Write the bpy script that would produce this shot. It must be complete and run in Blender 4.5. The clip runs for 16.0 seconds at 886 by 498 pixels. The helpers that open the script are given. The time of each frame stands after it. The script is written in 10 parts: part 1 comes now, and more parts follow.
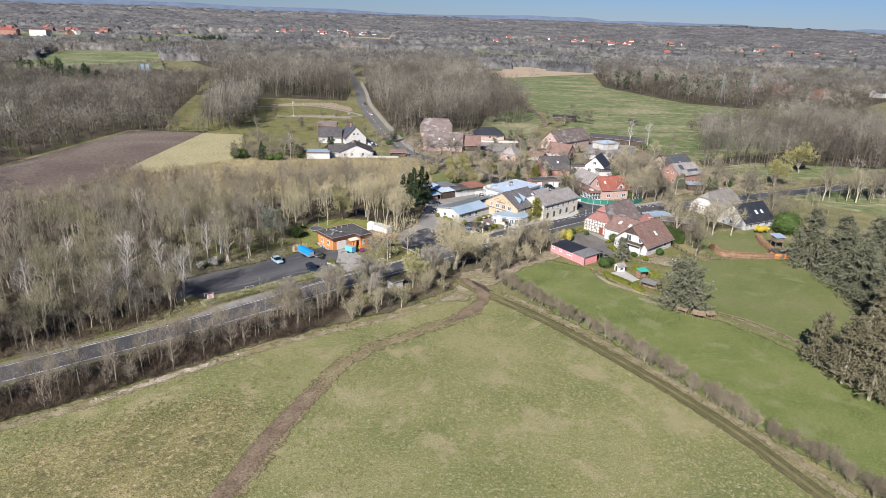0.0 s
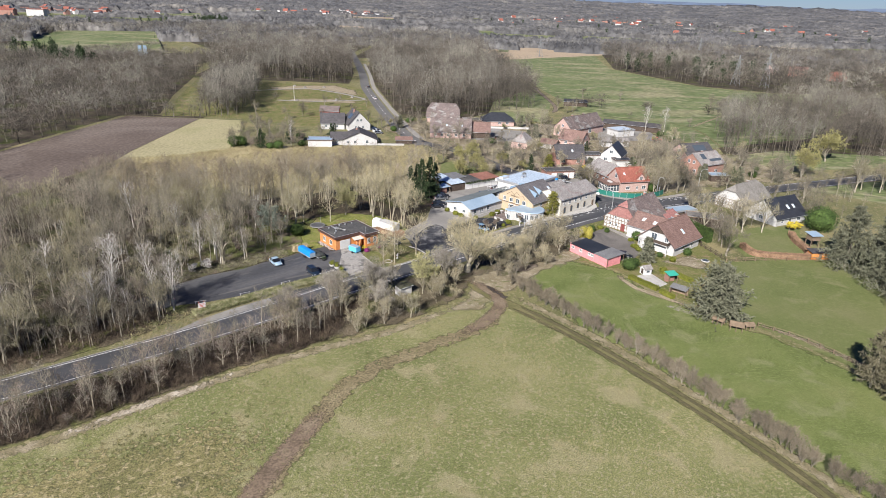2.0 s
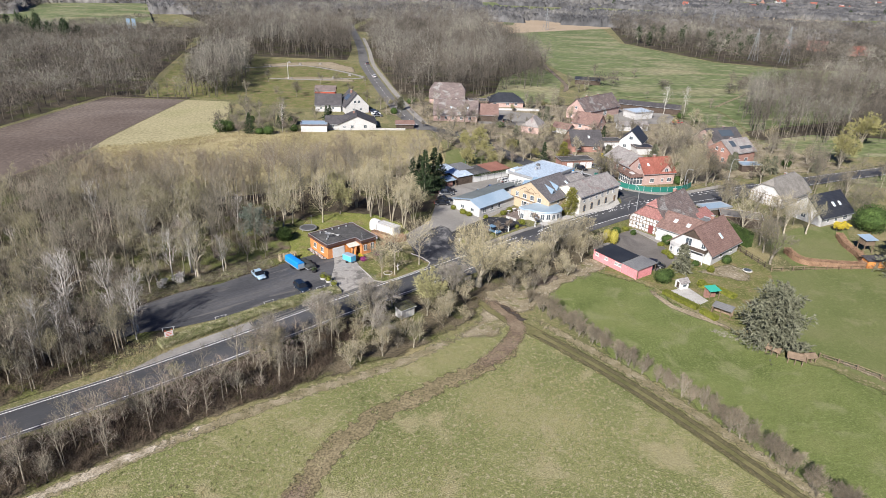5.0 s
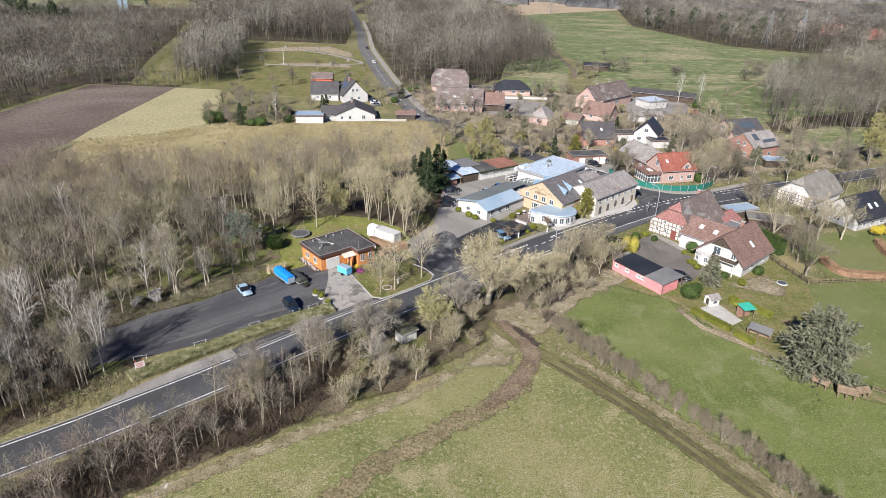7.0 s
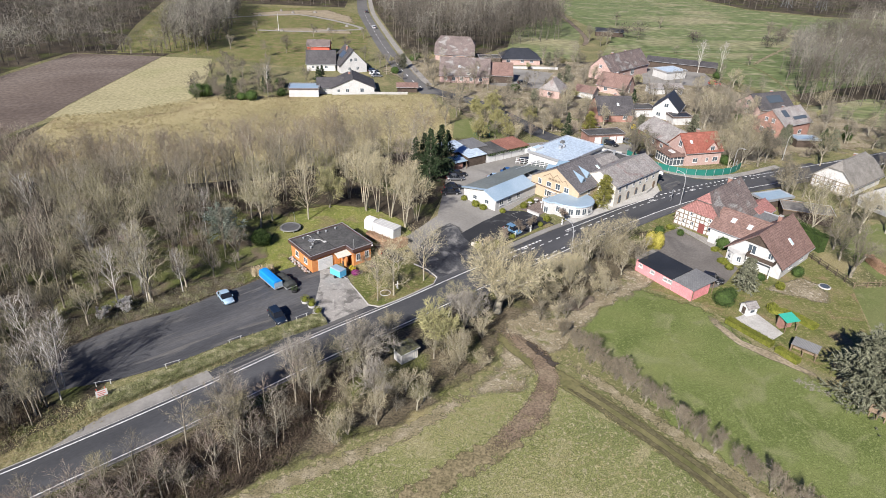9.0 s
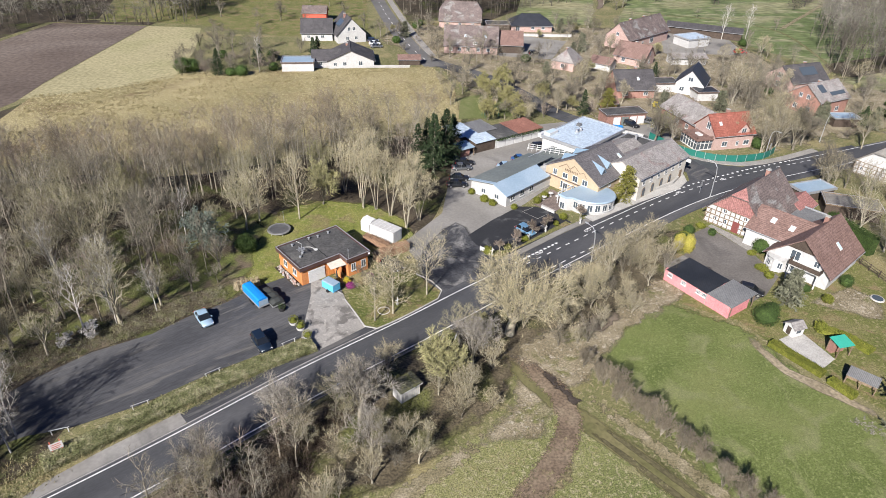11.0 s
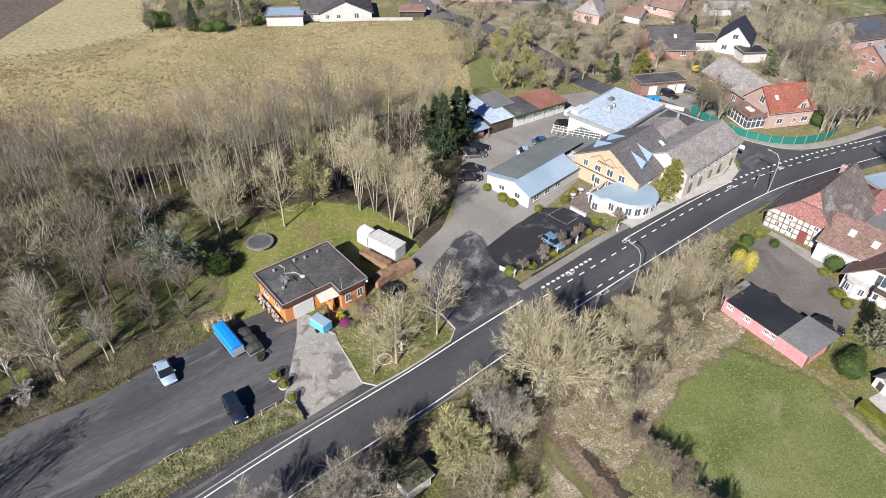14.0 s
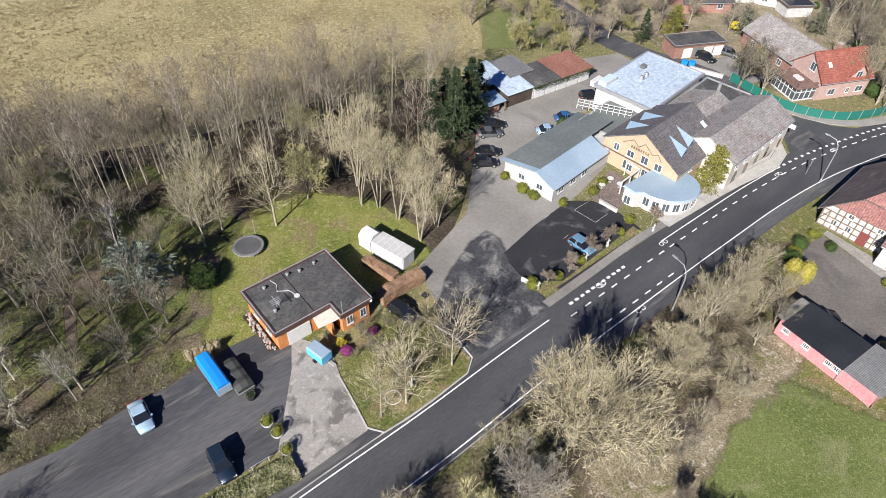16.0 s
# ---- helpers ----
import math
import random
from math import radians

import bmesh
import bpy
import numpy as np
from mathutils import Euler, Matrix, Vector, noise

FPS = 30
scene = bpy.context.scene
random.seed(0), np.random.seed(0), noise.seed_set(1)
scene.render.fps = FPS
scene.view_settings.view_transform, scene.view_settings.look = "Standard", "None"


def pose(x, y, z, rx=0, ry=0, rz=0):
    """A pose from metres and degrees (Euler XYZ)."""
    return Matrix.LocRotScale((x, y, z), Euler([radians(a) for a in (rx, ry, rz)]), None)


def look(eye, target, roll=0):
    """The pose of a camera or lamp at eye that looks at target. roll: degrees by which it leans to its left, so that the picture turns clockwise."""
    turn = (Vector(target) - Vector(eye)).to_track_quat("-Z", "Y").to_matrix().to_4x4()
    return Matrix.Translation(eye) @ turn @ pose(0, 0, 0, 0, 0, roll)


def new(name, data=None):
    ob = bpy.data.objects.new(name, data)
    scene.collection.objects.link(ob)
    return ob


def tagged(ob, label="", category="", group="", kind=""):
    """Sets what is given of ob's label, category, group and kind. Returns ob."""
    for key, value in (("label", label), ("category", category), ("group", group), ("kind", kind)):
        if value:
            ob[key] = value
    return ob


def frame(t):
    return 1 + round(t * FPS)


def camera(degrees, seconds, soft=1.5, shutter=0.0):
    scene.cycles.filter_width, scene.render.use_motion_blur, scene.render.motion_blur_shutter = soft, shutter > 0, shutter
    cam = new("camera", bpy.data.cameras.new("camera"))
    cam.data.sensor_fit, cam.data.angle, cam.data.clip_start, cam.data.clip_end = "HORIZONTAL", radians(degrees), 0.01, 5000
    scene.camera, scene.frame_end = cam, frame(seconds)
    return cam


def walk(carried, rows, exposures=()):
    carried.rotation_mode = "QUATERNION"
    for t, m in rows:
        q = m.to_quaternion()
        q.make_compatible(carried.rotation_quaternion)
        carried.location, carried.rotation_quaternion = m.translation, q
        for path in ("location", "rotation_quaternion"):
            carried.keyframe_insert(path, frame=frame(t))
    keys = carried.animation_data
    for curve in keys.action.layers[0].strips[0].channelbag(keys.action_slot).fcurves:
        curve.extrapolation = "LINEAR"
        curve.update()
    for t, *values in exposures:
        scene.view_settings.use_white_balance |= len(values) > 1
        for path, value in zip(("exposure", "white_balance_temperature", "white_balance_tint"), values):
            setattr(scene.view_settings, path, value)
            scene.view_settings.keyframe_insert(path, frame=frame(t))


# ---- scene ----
cam = camera(69.9, 16.0, soft=0.9)
PATH = [
    (0, (3.792, 3.793, 60.225), (3.844, 5.671, 59.538), 2.1),
    (1, (2.742, 10.27, 60.138), (2.791, 12.138, 59.425), 2.0),
    (2, (1.921, 17.033, 60.158), (1.965, 18.891, 59.417), 2.1),
    (3, (1.506, 23.983, 60.105), (1.548, 25.83, 59.338), 2.1),
    (3.5, (1.335, 27.476, 60.088), (1.379, 29.317, 59.307), 2.1),
    (4, (1.191, 30.941, 60.056), (1.233, 32.777, 59.264), 2.0),
    (6.5, (0.517, 48.087, 59.857), (0.558, 49.896, 59.006), 2.2),
    (7, (0.307, 51.686, 59.838), (0.347, 53.49, 58.974), 2.1),
    (7.5, (0.116, 55.325, 59.787), (0.155, 57.119, 58.904), 2.2),
    (8, (-0.001, 58.996, 59.746), (0.038, 60.778, 58.838), 2.2),
    (8.5, (0.045, 62.673, 59.753), (0.081, 64.439, 58.816), 2.2),
    (9, (0.146, 66.389, 59.767), (0.179, 68.141, 58.804), 2.1),
    (11.5, (0.215, 85.176, 60.546), (0.231, 86.85, 59.451), 1.6),
    (12, (0.003, 88.968, 60.642), (0.017, 90.625, 59.522), 1.6),
    (12.5, (-0.327, 92.848, 60.713), (-0.314, 94.487, 59.568), 1.5),
    (13, (-0.683, 96.686, 60.784), (-0.669, 98.306, 59.611), 1.5),
    (13.5, (-1.042, 100.474, 60.809), (-1.028, 102.072, 59.607), 1.6),
    (14, (-1.411, 104.349, 60.798), (-1.395, 105.92, 59.56), 1.6),
    (14.5, (-1.823, 108.163, 60.765), (-1.806, 109.704, 59.49), 1.7),
    (15, (-2.278, 112.02, 60.747), (-2.26, 113.528, 59.432), 1.7),
    (15.5, (-2.826, 115.913, 60.748), (-2.806, 117.386, 59.395), 1.8),
    (16, (-3.428, 119.828, 60.774), (-3.406, 121.263, 59.381), 1.9),
]
walk(cam, [(t, look(eye, target, roll)) for t, eye, target, roll in PATH])

# ---- light ----
SHADOW_WAY, SUN_UP = radians(26), radians(34)
sun_dir = Vector((-math.sin(SHADOW_WAY) * math.cos(SUN_UP), -math.cos(SHADOW_WAY) * math.cos(SUN_UP), math.sin(SUN_UP)))
world = bpy.data.worlds.new("world")
scene.world = world
world.use_nodes = True
wn, wl = world.node_tree.nodes, world.node_tree.links
sky = wn.new("ShaderNodeTexSky")
sky.sky_type, sky.sun_disc = "NISHITA", False
sky.sun_elevation, sky.sun_rotation = SUN_UP, math.atan2(sun_dir.x, sun_dir.y)
sky.air_density, sky.dust_density, sky.ozone_density = 1.0, 0.0, 3.0
tint = wn.new("ShaderNodeMix")
tint.data_type, tint.blend_type = "RGBA", "MULTIPLY"
tint.inputs[0].default_value, tint.inputs[7].default_value = 1.0, (0.4, 0.56, 1.0, 1)
wl.new(sky.outputs[0], tint.inputs[6])
wl.new(tint.outputs[2], wn["Background"].inputs[0])
wn["Background"].inputs[1].default_value = 0.038
sun = new("sun", bpy.data.lights.new("sun", "SUN"))
sun.data.energy, sun.data.angle, sun.data.color = 5.0, radians(0.5), (1.0, 0.955, 0.915)
sun.matrix_world = look(tuple(sun_dir * 300), (0, 0, 0))
scene.view_settings.exposure = 1.05


# ---- materials ----
def material(name, stops, scale=0.3, fine=0.35, fine_scale=6.0, rough=0.9, bump=0.0, bump_scale=8.0, metal=0.0,
             vary=0.0, stretch=(1, 1, 1), turn=0.0, rows=0.0, row_axis="Y", row_depth=0.25, patch=None, speck=None, cut=0.0, cut_scale=1.5):
    """A noise material: stops are the colours of the large noise, fine the strength of the small one, rows bands per metre,
    patch and speck (colour, scale, threshold) further colours in blotches, cut the raggedness of an edge that the attribute 'edge' gives."""
    m = bpy.data.materials.new(name)
    m.use_nodes = True
    nt = m.node_tree
    n, l = nt.nodes, nt.links
    bsdf = n["Principled BSDF"]
    coord = n.new("ShaderNodeTexCoord")
    mapping = n.new("ShaderNodeMapping")
    mapping.inputs["Scale"].default_value = stretch
    if turn:
        mapping.vector_type = "TEXTURE"
        mapping.inputs["Scale"].default_value = [1 / s for s in stretch]
        mapping.inputs["Rotation"].default_value = (0, 0, radians(turn))
    l.new(coord.outputs["Object"], mapping.inputs[0])

    def noise_at(sc, detail=5.0, distortion=0.0):
        t = n.new("ShaderNodeTexNoise")
        t.inputs["Scale"].default_value, t.inputs["Detail"].default_value = sc, detail
        t.inputs["Distortion"].default_value = distortion
        l.new(mapping.outputs[0], t.inputs["Vector"])
        return t.outputs["Fac"]

    def mix(kind, fac, a, b):
        x = n.new("ShaderNodeMix")
        x.data_type, x.blend_type = "RGBA", kind
        for sock, v in ((x.inputs[0], fac), (x.inputs[6], a), (x.inputs[7], b)):
            if isinstance(v, bpy.types.NodeSocket):
                l.new(v, sock)
            elif isinstance(v, (int, float)):
                sock.default_value = v
            else:
                sock.default_value = (*v[:3], 1)
        return x.outputs[2]

    ramp = n.new("ShaderNodeValToRGB")
    while len(ramp.color_ramp.elements) < len(stops):
        ramp.color_ramp.elements.new(0.5)
    for k, (el, c) in enumerate(zip(ramp.color_ramp.elements, stops)):
        el.position = 0.5 if len(stops) == 1 else 0.3 + 0.4 * k / (len(stops) - 1)
        el.color = (*c, 1)
    l.new(noise_at(scale), ramp.inputs[0])
    col = ramp.outputs[0]
    for blotch in (patch, speck):
        if blotch:
            pr = n.new("ShaderNodeMapRange")
            pr.inputs[1].default_value, pr.inputs[2].default_value = blotch[2] - 0.04, blotch[2] + 0.08
            l.new(noise_at(blotch[1], 6.0, 0.6), pr.inputs[0])
            col = mix("MIX", pr.outputs[0], col, blotch[0])
    if fine:
        fr = n.new("ShaderNodeMapRange")
        fr.inputs[1].default_value, fr.inputs[2].default_value = 0.36, 0.64
        fr.inputs[3].default_value, fr.inputs[4].default_value = 1 - fine, 1 + fine
        l.new(noise_at(fine_scale, 8.0), fr.inputs[0])
        col = mix("MULTIPLY", 1.0, col, fr.outputs[0])
    height = None
    if rows:
        w = n.new("ShaderNodeTexWave")
        w.bands_direction = row_axis
        w.inputs["Scale"].default_value, w.inputs["Distortion"].default_value = 0.314 * rows, 0.4
        l.new(mapping.outputs[0], w.inputs["Vector"])
        wr = n.new("ShaderNodeMapRange")
        wr.inputs[3].default_value = 1 - row_depth
        l.new(w.outputs["Fac"], wr.inputs[0])
        col = mix("MULTIPLY", 1.0, col, wr.outputs[0])
        height = w.outputs["Fac"]
    if vary:
        info = n.new("ShaderNodeObjectInfo")
        vr = n.new("ShaderNodeMapRange")
        vr.inputs[3].default_value, vr.inputs[4].default_value = 1 - vary, 1 + vary
        l.new(info.outputs["Random"], vr.inputs[0])
        col = mix("MULTIPLY", 1.0, col, vr.outputs[0])
    l.new(col, bsdf.inputs["Base Color"])
    bsdf.inputs["Roughness"].default_value, bsdf.inputs["Metallic"].default_value = rough, metal
    if rough > 0.7:
        bsdf.inputs["Specular IOR Level"].default_value = 0.2
    if bump:
        b = n.new("ShaderNodeBump")
        b.inputs["Strength"].default_value, b.inputs["Distance"].default_value = min(bump, 1.0), 0.1
        l.new(height or noise_at(bump_scale, 6.0), b.inputs["Height"])
        l.new(b.outputs[0], bsdf.inputs["Normal"])
    if cut:
        at = n.new("ShaderNodeAttribute")
        at.attribute_name = "edge"
        sub = n.new("ShaderNodeMath")
        sub.operation = "MULTIPLY_ADD"
        l.new(noise_at(cut_scale, 6.0), sub.inputs[0])
        sub.inputs[1].default_value, sub.inputs[2].default_value = -cut * 2, cut
        add = n.new("ShaderNodeMath")
        add.operation = "ADD"
        l.new(at.outputs["Fac"], add.inputs[0])
        l.new(sub.outputs[0], add.inputs[1])
        ar = n.new("ShaderNodeMapRange")
        ar.inputs[1].default_value, ar.inputs[2].default_value = 0.12, 0.5
        l.new(add.outputs[0], ar.inputs[0])
        l.new(ar.outputs[0], bsdf.inputs["Alpha"])
    return m


def glass(name, tint, rough=0.05):
    m = bpy.data.materials.new(name)
    m.use_nodes = True
    b = m.node_tree.nodes["Principled BSDF"]
    b.inputs["Base Color"].default_value = (*tint, 1)
    b.inputs["Roughness"].default_value, b.inputs["IOR"].default_value = rough, 1.5
    b.inputs["Specular IOR Level"].default_value = 0.8
    return m


def paint(name, c, rough=0.5, metal=0.0, coat=0.0, fine=0.08, vary=0.0):
    m = material(name, [tuple(v * 0.9 for v in c), c], 0.8, fine, 9.0, rough, 0.0, metal=metal, vary=vary)
    m.node_tree.nodes["Principled BSDF"].inputs["Coat Weight"].default_value = coat
    return m


M = {}
# ground
M["grass"] = material("rough_grass", [(0.085, 0.088, 0.036), (0.12, 0.12, 0.05), (0.17, 0.15, 0.08)], 0.05, 0.36, 5.0, patch=((0.2, 0.17, 0.085), 0.12, 0.58), speck=((0.225, 0.195, 0.115), 1.8, 0.56))
M["meadow"] = material("spring_meadow", [(0.104, 0.118, 0.042), (0.145, 0.15, 0.059), (0.198, 0.184, 0.088)], 0.05, 0.5, 6.0, patch=((0.215, 0.193, 0.104), 0.14, 0.58), speck=((0.235, 0.215, 0.125), 2.1, 0.56))
M["meadow_dry"] = material("dry_meadow_grass", [(0.11, 0.108, 0.045), (0.155, 0.14, 0.062), (0.215, 0.185, 0.09)], 0.12, 0.5, 5.0, patch=((0.075, 0.07, 0.036), 0.35, 0.62), speck=((0.26, 0.22, 0.125), 1.3, 0.57), cut=1.9, cut_scale=1.1)
M["lawn"] = material("cut_lawn", [(0.086, 0.107, 0.034), (0.11, 0.126, 0.045), (0.138, 0.14, 0.062)], 0.07, 0.22, 6.0, patch=((0.15, 0.152, 0.07), 0.2, 0.6), speck=((0.142, 0.152, 0.062), 1.5, 0.58))
M["lawn_soft"] = material("grazed_grass", [(0.078, 0.1, 0.028), (0.108, 0.13, 0.04), (0.14, 0.15, 0.056)], 0.09, 0.3, 7.0, patch=((0.15, 0.158, 0.07), 0.22, 0.58), speck=((0.155, 0.175, 0.066), 2.8, 0.56), cut=0.7, cut_scale=0.5)
M["garden"] = material("garden_lawn", [(0.07, 0.085, 0.022), (0.11, 0.115, 0.036), (0.15, 0.135, 0.06)], 0.2, 0.34, 5.0, patch=((0.17, 0.13, 0.07), 0.3, 0.57), speck=((0.19, 0.17, 0.085), 1.8, 0.57))
M["dry"] = material("dry_reed_meadow", [(0.17, 0.148, 0.072), (0.235, 0.2, 0.102), (0.29, 0.245, 0.132)], 0.05, 0.5, 4.0, bump=0.8, bump_scale=2.0, patch=((0.16, 0.12, 0.064), 0.06, 0.6), speck=((0.33, 0.285, 0.165), 1.3, 0.55))
M["stubble"] = material("stubble_field", [(0.25, 0.225, 0.128), (0.29, 0.26, 0.15), (0.24, 0.226, 0.118)], 0.04, 0.2, 1.0)
M["plough"] = material("ploughed_soil", [(0.088, 0.068, 0.056), (0.11, 0.086, 0.071), (0.13, 0.103, 0.085)], 0.03, 0.2, 0.8, patch=((0.145, 0.118, 0.1), 0.02, 0.55), rows=0.45, row_axis="X", row_depth=0.06)
# brown leaf litter, its colour darkened further as shade under the trees
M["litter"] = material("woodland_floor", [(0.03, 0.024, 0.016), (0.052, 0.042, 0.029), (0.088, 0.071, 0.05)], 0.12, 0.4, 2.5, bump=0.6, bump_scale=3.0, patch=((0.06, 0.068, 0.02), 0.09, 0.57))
M["litter_soft"] = material("leafy_soil", [(0.05, 0.04, 0.026), (0.085, 0.07, 0.045), (0.13, 0.105, 0.07)], 0.2, 0.45, 3.0, patch=((0.085, 0.09, 0.03), 0.15, 0.55), cut=0.8, cut_scale=0.3)
M["moss"] = material("mossy_wood_floor", [(0.07, 0.08, 0.025), (0.105, 0.118, 0.037), (0.145, 0.135, 0.06)], 0.15, 0.4, 4.0, patch=((0.11, 0.088, 0.06), 0.22, 0.53), cut=0.9, cut_scale=0.2)
M["garden_soft"] = material("mossy_lawn", [(0.095, 0.112, 0.026), (0.135, 0.148, 0.036), (0.175, 0.163, 0.056)], 0.2, 0.36, 6.0, patch=((0.15, 0.125, 0.06), 0.25, 0.58), speck=((0.2, 0.195, 0.08), 1.6, 0.57), cut=0.6, cut_scale=0.4)
M["dry_soft"] = material("dry_trodden_grass", [(0.14, 0.115, 0.07), (0.19, 0.16, 0.105), (0.26, 0.222, 0.155)], 0.25, 0.4, 5.0, patch=((0.115, 0.115, 0.045), 0.3, 0.6), speck=((0.31, 0.275, 0.215), 1.6, 0.59), cut=0.8, cut_scale=0.3)
M["drive"] = material("worn_drive_setts", [(0.24, 0.227, 0.21), (0.29, 0.274, 0.254)], 0.25, 0.1, 4.0, rows=5.0, row_axis="X", row_depth=0.06, patch=((0.13, 0.122, 0.113), 0.35, 0.55), speck=((0.33, 0.31, 0.285), 1.2, 0.6))
M["asphalt_worn"] = material("patched_asphalt", [(0.032, 0.033, 0.037), (0.05, 0.051, 0.056), (0.09, 0.089, 0.09)], 0.3, 0.25, 3.0, rough=0.75, patch=((0.17, 0.165, 0.158), 0.35, 0.56), cut=0.5, cut_scale=0.3)
M["leaves"] = material("fallen_leaves", [(0.13, 0.112, 0.062), (0.175, 0.15, 0.092), (0.25, 0.215, 0.15)], 0.5, 0.4, 6.0, cut=1.7, cut_scale=1.2)
M["leaves_pale"] = material("bleached_leaves", [(0.16, 0.135, 0.09), (0.26, 0.225, 0.17), (0.42, 0.375, 0.31)], 0.5, 0.4, 6.0, cut=2.0, cut_scale=0.9)
M["mud"] = material("muddy_track", [(0.085, 0.066, 0.049), (0.132, 0.104, 0.079), (0.185, 0.15, 0.116)], 0.25, 0.14, 2.0, rough=0.8, cut=0.8, cut_scale=0.5)
M["wet_mud"] = material("wet_mud", [(0.04, 0.032, 0.025), (0.065, 0.052, 0.04)], 0.6, 0.3, 3.0, rough=0.45, cut=0.9, cut_scale=0.9)
M["track"] = material("grassy_track", [(0.085, 0.085, 0.034), (0.12, 0.112, 0.05), (0.155, 0.138, 0.068)], 0.2, 0.15, 2.0, rough=0.85, cut=0.6, cut_scale=0.5)
M["track_faint"] = material("trodden_grass", [(0.125, 0.105, 0.057), (0.165, 0.136, 0.078), (0.21, 0.175, 0.105)], 0.3, 0.4, 3.0, cut=1.7, cut_scale=0.6)
M["earth"] = material("bare_earth", [(0.105, 0.078, 0.054), (0.148, 0.11, 0.077), (0.195, 0.154, 0.106)], 0.3, 0.3, 3.0, rough=0.85, cut=1.0, cut_scale=3.5)
M["wheel"] = material("wheel_rut", [(0.072, 0.064, 0.034), (0.105, 0.093, 0.05)], 0.5, 0.3, 3.0, cut=0.45, cut_scale=0.9)
M["asphalt"] = material("road_asphalt", [(0.036, 0.037, 0.04), (0.05, 0.051, 0.054), (0.072, 0.072, 0.075)], 0.12, 0.14, 5.0, rough=0.65, stretch=(0.35, 1.4, 1), turn=40)
M["asphalt_old"] = material("parking_asphalt", [(0.04, 0.041, 0.045), (0.062, 0.063, 0.068), (0.095, 0.094, 0.096)], 0.13, 0.16, 4.0, rough=0.8, stretch=(0.22, 1.5, 1), turn=39, patch=((0.105, 0.101, 0.097), 0.5, 0.6))
M["asphalt_new"] = material("black_asphalt", [(0.022, 0.023, 0.026), (0.03, 0.031, 0.034)], 0.2, 0.12, 5.0, rough=0.75, patch=((0.11, 0.11, 0.113), 0.28, 0.62))
M["yard"] = material("worn_yard", [(0.15, 0.142, 0.13), (0.2, 0.19, 0.175), (0.24, 0.23, 0.215)], 0.1, 0.08, 2.0, patch=((0.1, 0.096, 0.094), 0.09, 0.6))
M["yard_dark"] = material("worn_brownish_yard", [(0.1, 0.091, 0.083), (0.13, 0.119, 0.109), (0.165, 0.152, 0.14)], 0.12, 0.12, 3.0, patch=((0.085, 0.079, 0.074), 0.12, 0.58))
M["paving"] = material("dark_brick_paving", [(0.12, 0.095, 0.085), (0.18, 0.145, 0.13)], 0.8, 0.25, 4.0)
M["setts"] = material("concrete_setts", [(0.2, 0.19, 0.175), (0.27, 0.255, 0.235)], 0.4, 0.22, 5.0)
M["kerb"] = material("concrete_kerb", [(0.3, 0.29, 0.27), (0.4, 0.385, 0.36)], 0.5, 0.15, 6.0)
M["line"] = material("road_paint", [(0.6, 0.6, 0.59), (0.72, 0.72, 0.71)], 0.7, 0.2, 5.0, rough=0.6)
M["pylon"] = paint("dull_galvanised_steel", (0.2, 0.21, 0.215), 0.6, 0.3)
M["sand"] = material("trodden_sand", [(0.2, 0.165, 0.11), (0.28, 0.235, 0.165)], 0.2, 0.3, 2.0, cut=0.7, cut_scale=0.2)
M["farfield"] = material("far_field", [(0.085, 0.11, 0.042), (0.112, 0.136, 0.056), (0.15, 0.16, 0.078)], 0.02, 0.3, 0.5, stretch=(0.5, 1, 1), patch=((0.215, 0.2, 0.115), 0.03, 0.55), speck=((0.2, 0.195, 0.115), 0.16, 0.57))
M["brownfield"] = material("far_brown_field", [(0.28, 0.22, 0.15), (0.34, 0.27, 0.19)], 0.02, 0.15, 0.4)
# plants
M["bark"] = material("grey_bark", [(0.11, 0.097, 0.072), (0.26, 0.235, 0.185)], 1.5, 0.3, 6.0, vary=0.25)
M["bark_pale"] = material("pale_bark", [(0.21, 0.188, 0.14), (0.34, 0.308, 0.24)], 1.5, 0.3, 6.0, vary=0.2)
M["bark_white"] = material("birch_bark", [(0.36, 0.34, 0.31), (0.52, 0.5, 0.46)], 1.5, 0.3, 6.0, vary=0.15)
M["twig"] = material("bare_twig", [(0.105, 0.092, 0.069), (0.22, 0.197, 0.152)], 0.5, 0.3, 4.0, vary=0.28)
M["twig_bud"] = material("pale_budding_twig", [(0.27, 0.236, 0.142), (0.43, 0.38, 0.245)], 0.5, 0.3, 4.0, vary=0.12)
M["twig_dark"] = material("dark_twig", [(0.085, 0.074, 0.056), (0.18, 0.16, 0.124)], 0.5, 0.3, 4.0, vary=0.28)
M["twig_pale"] = material("birch_twig", [(0.18, 0.162, 0.138), (0.3, 0.275, 0.238)], 0.5, 0.3, 4.0, vary=0.2)
M["twig_red"] = material("reddish_twig", [(0.16, 0.125, 0.102), (0.25, 0.205, 0.17)], 0.5, 0.3, 4.0, vary=0.25)
M["twig_brown"] = material("alder_twig", [(0.115, 0.088, 0.068), (0.19, 0.152, 0.12)], 0.5, 0.3, 4.0, vary=0.2)
M["twig_straw"] = material("budding_twig", [(0.21, 0.183, 0.116), (0.35, 0.308, 0.2)], 0.5, 0.3, 4.0, vary=0.2)
M["twig_green"] = material("catkin_twig", [(0.2, 0.19, 0.095), (0.31, 0.29, 0.145)], 0.5, 0.3, 4.0, vary=0.15)
M["twig_hedge"] = material("brown_hedge_twig", [(0.15, 0.124, 0.088), (0.26, 0.222, 0.16)], 0.4, 0.3, 4.0, vary=0.25)
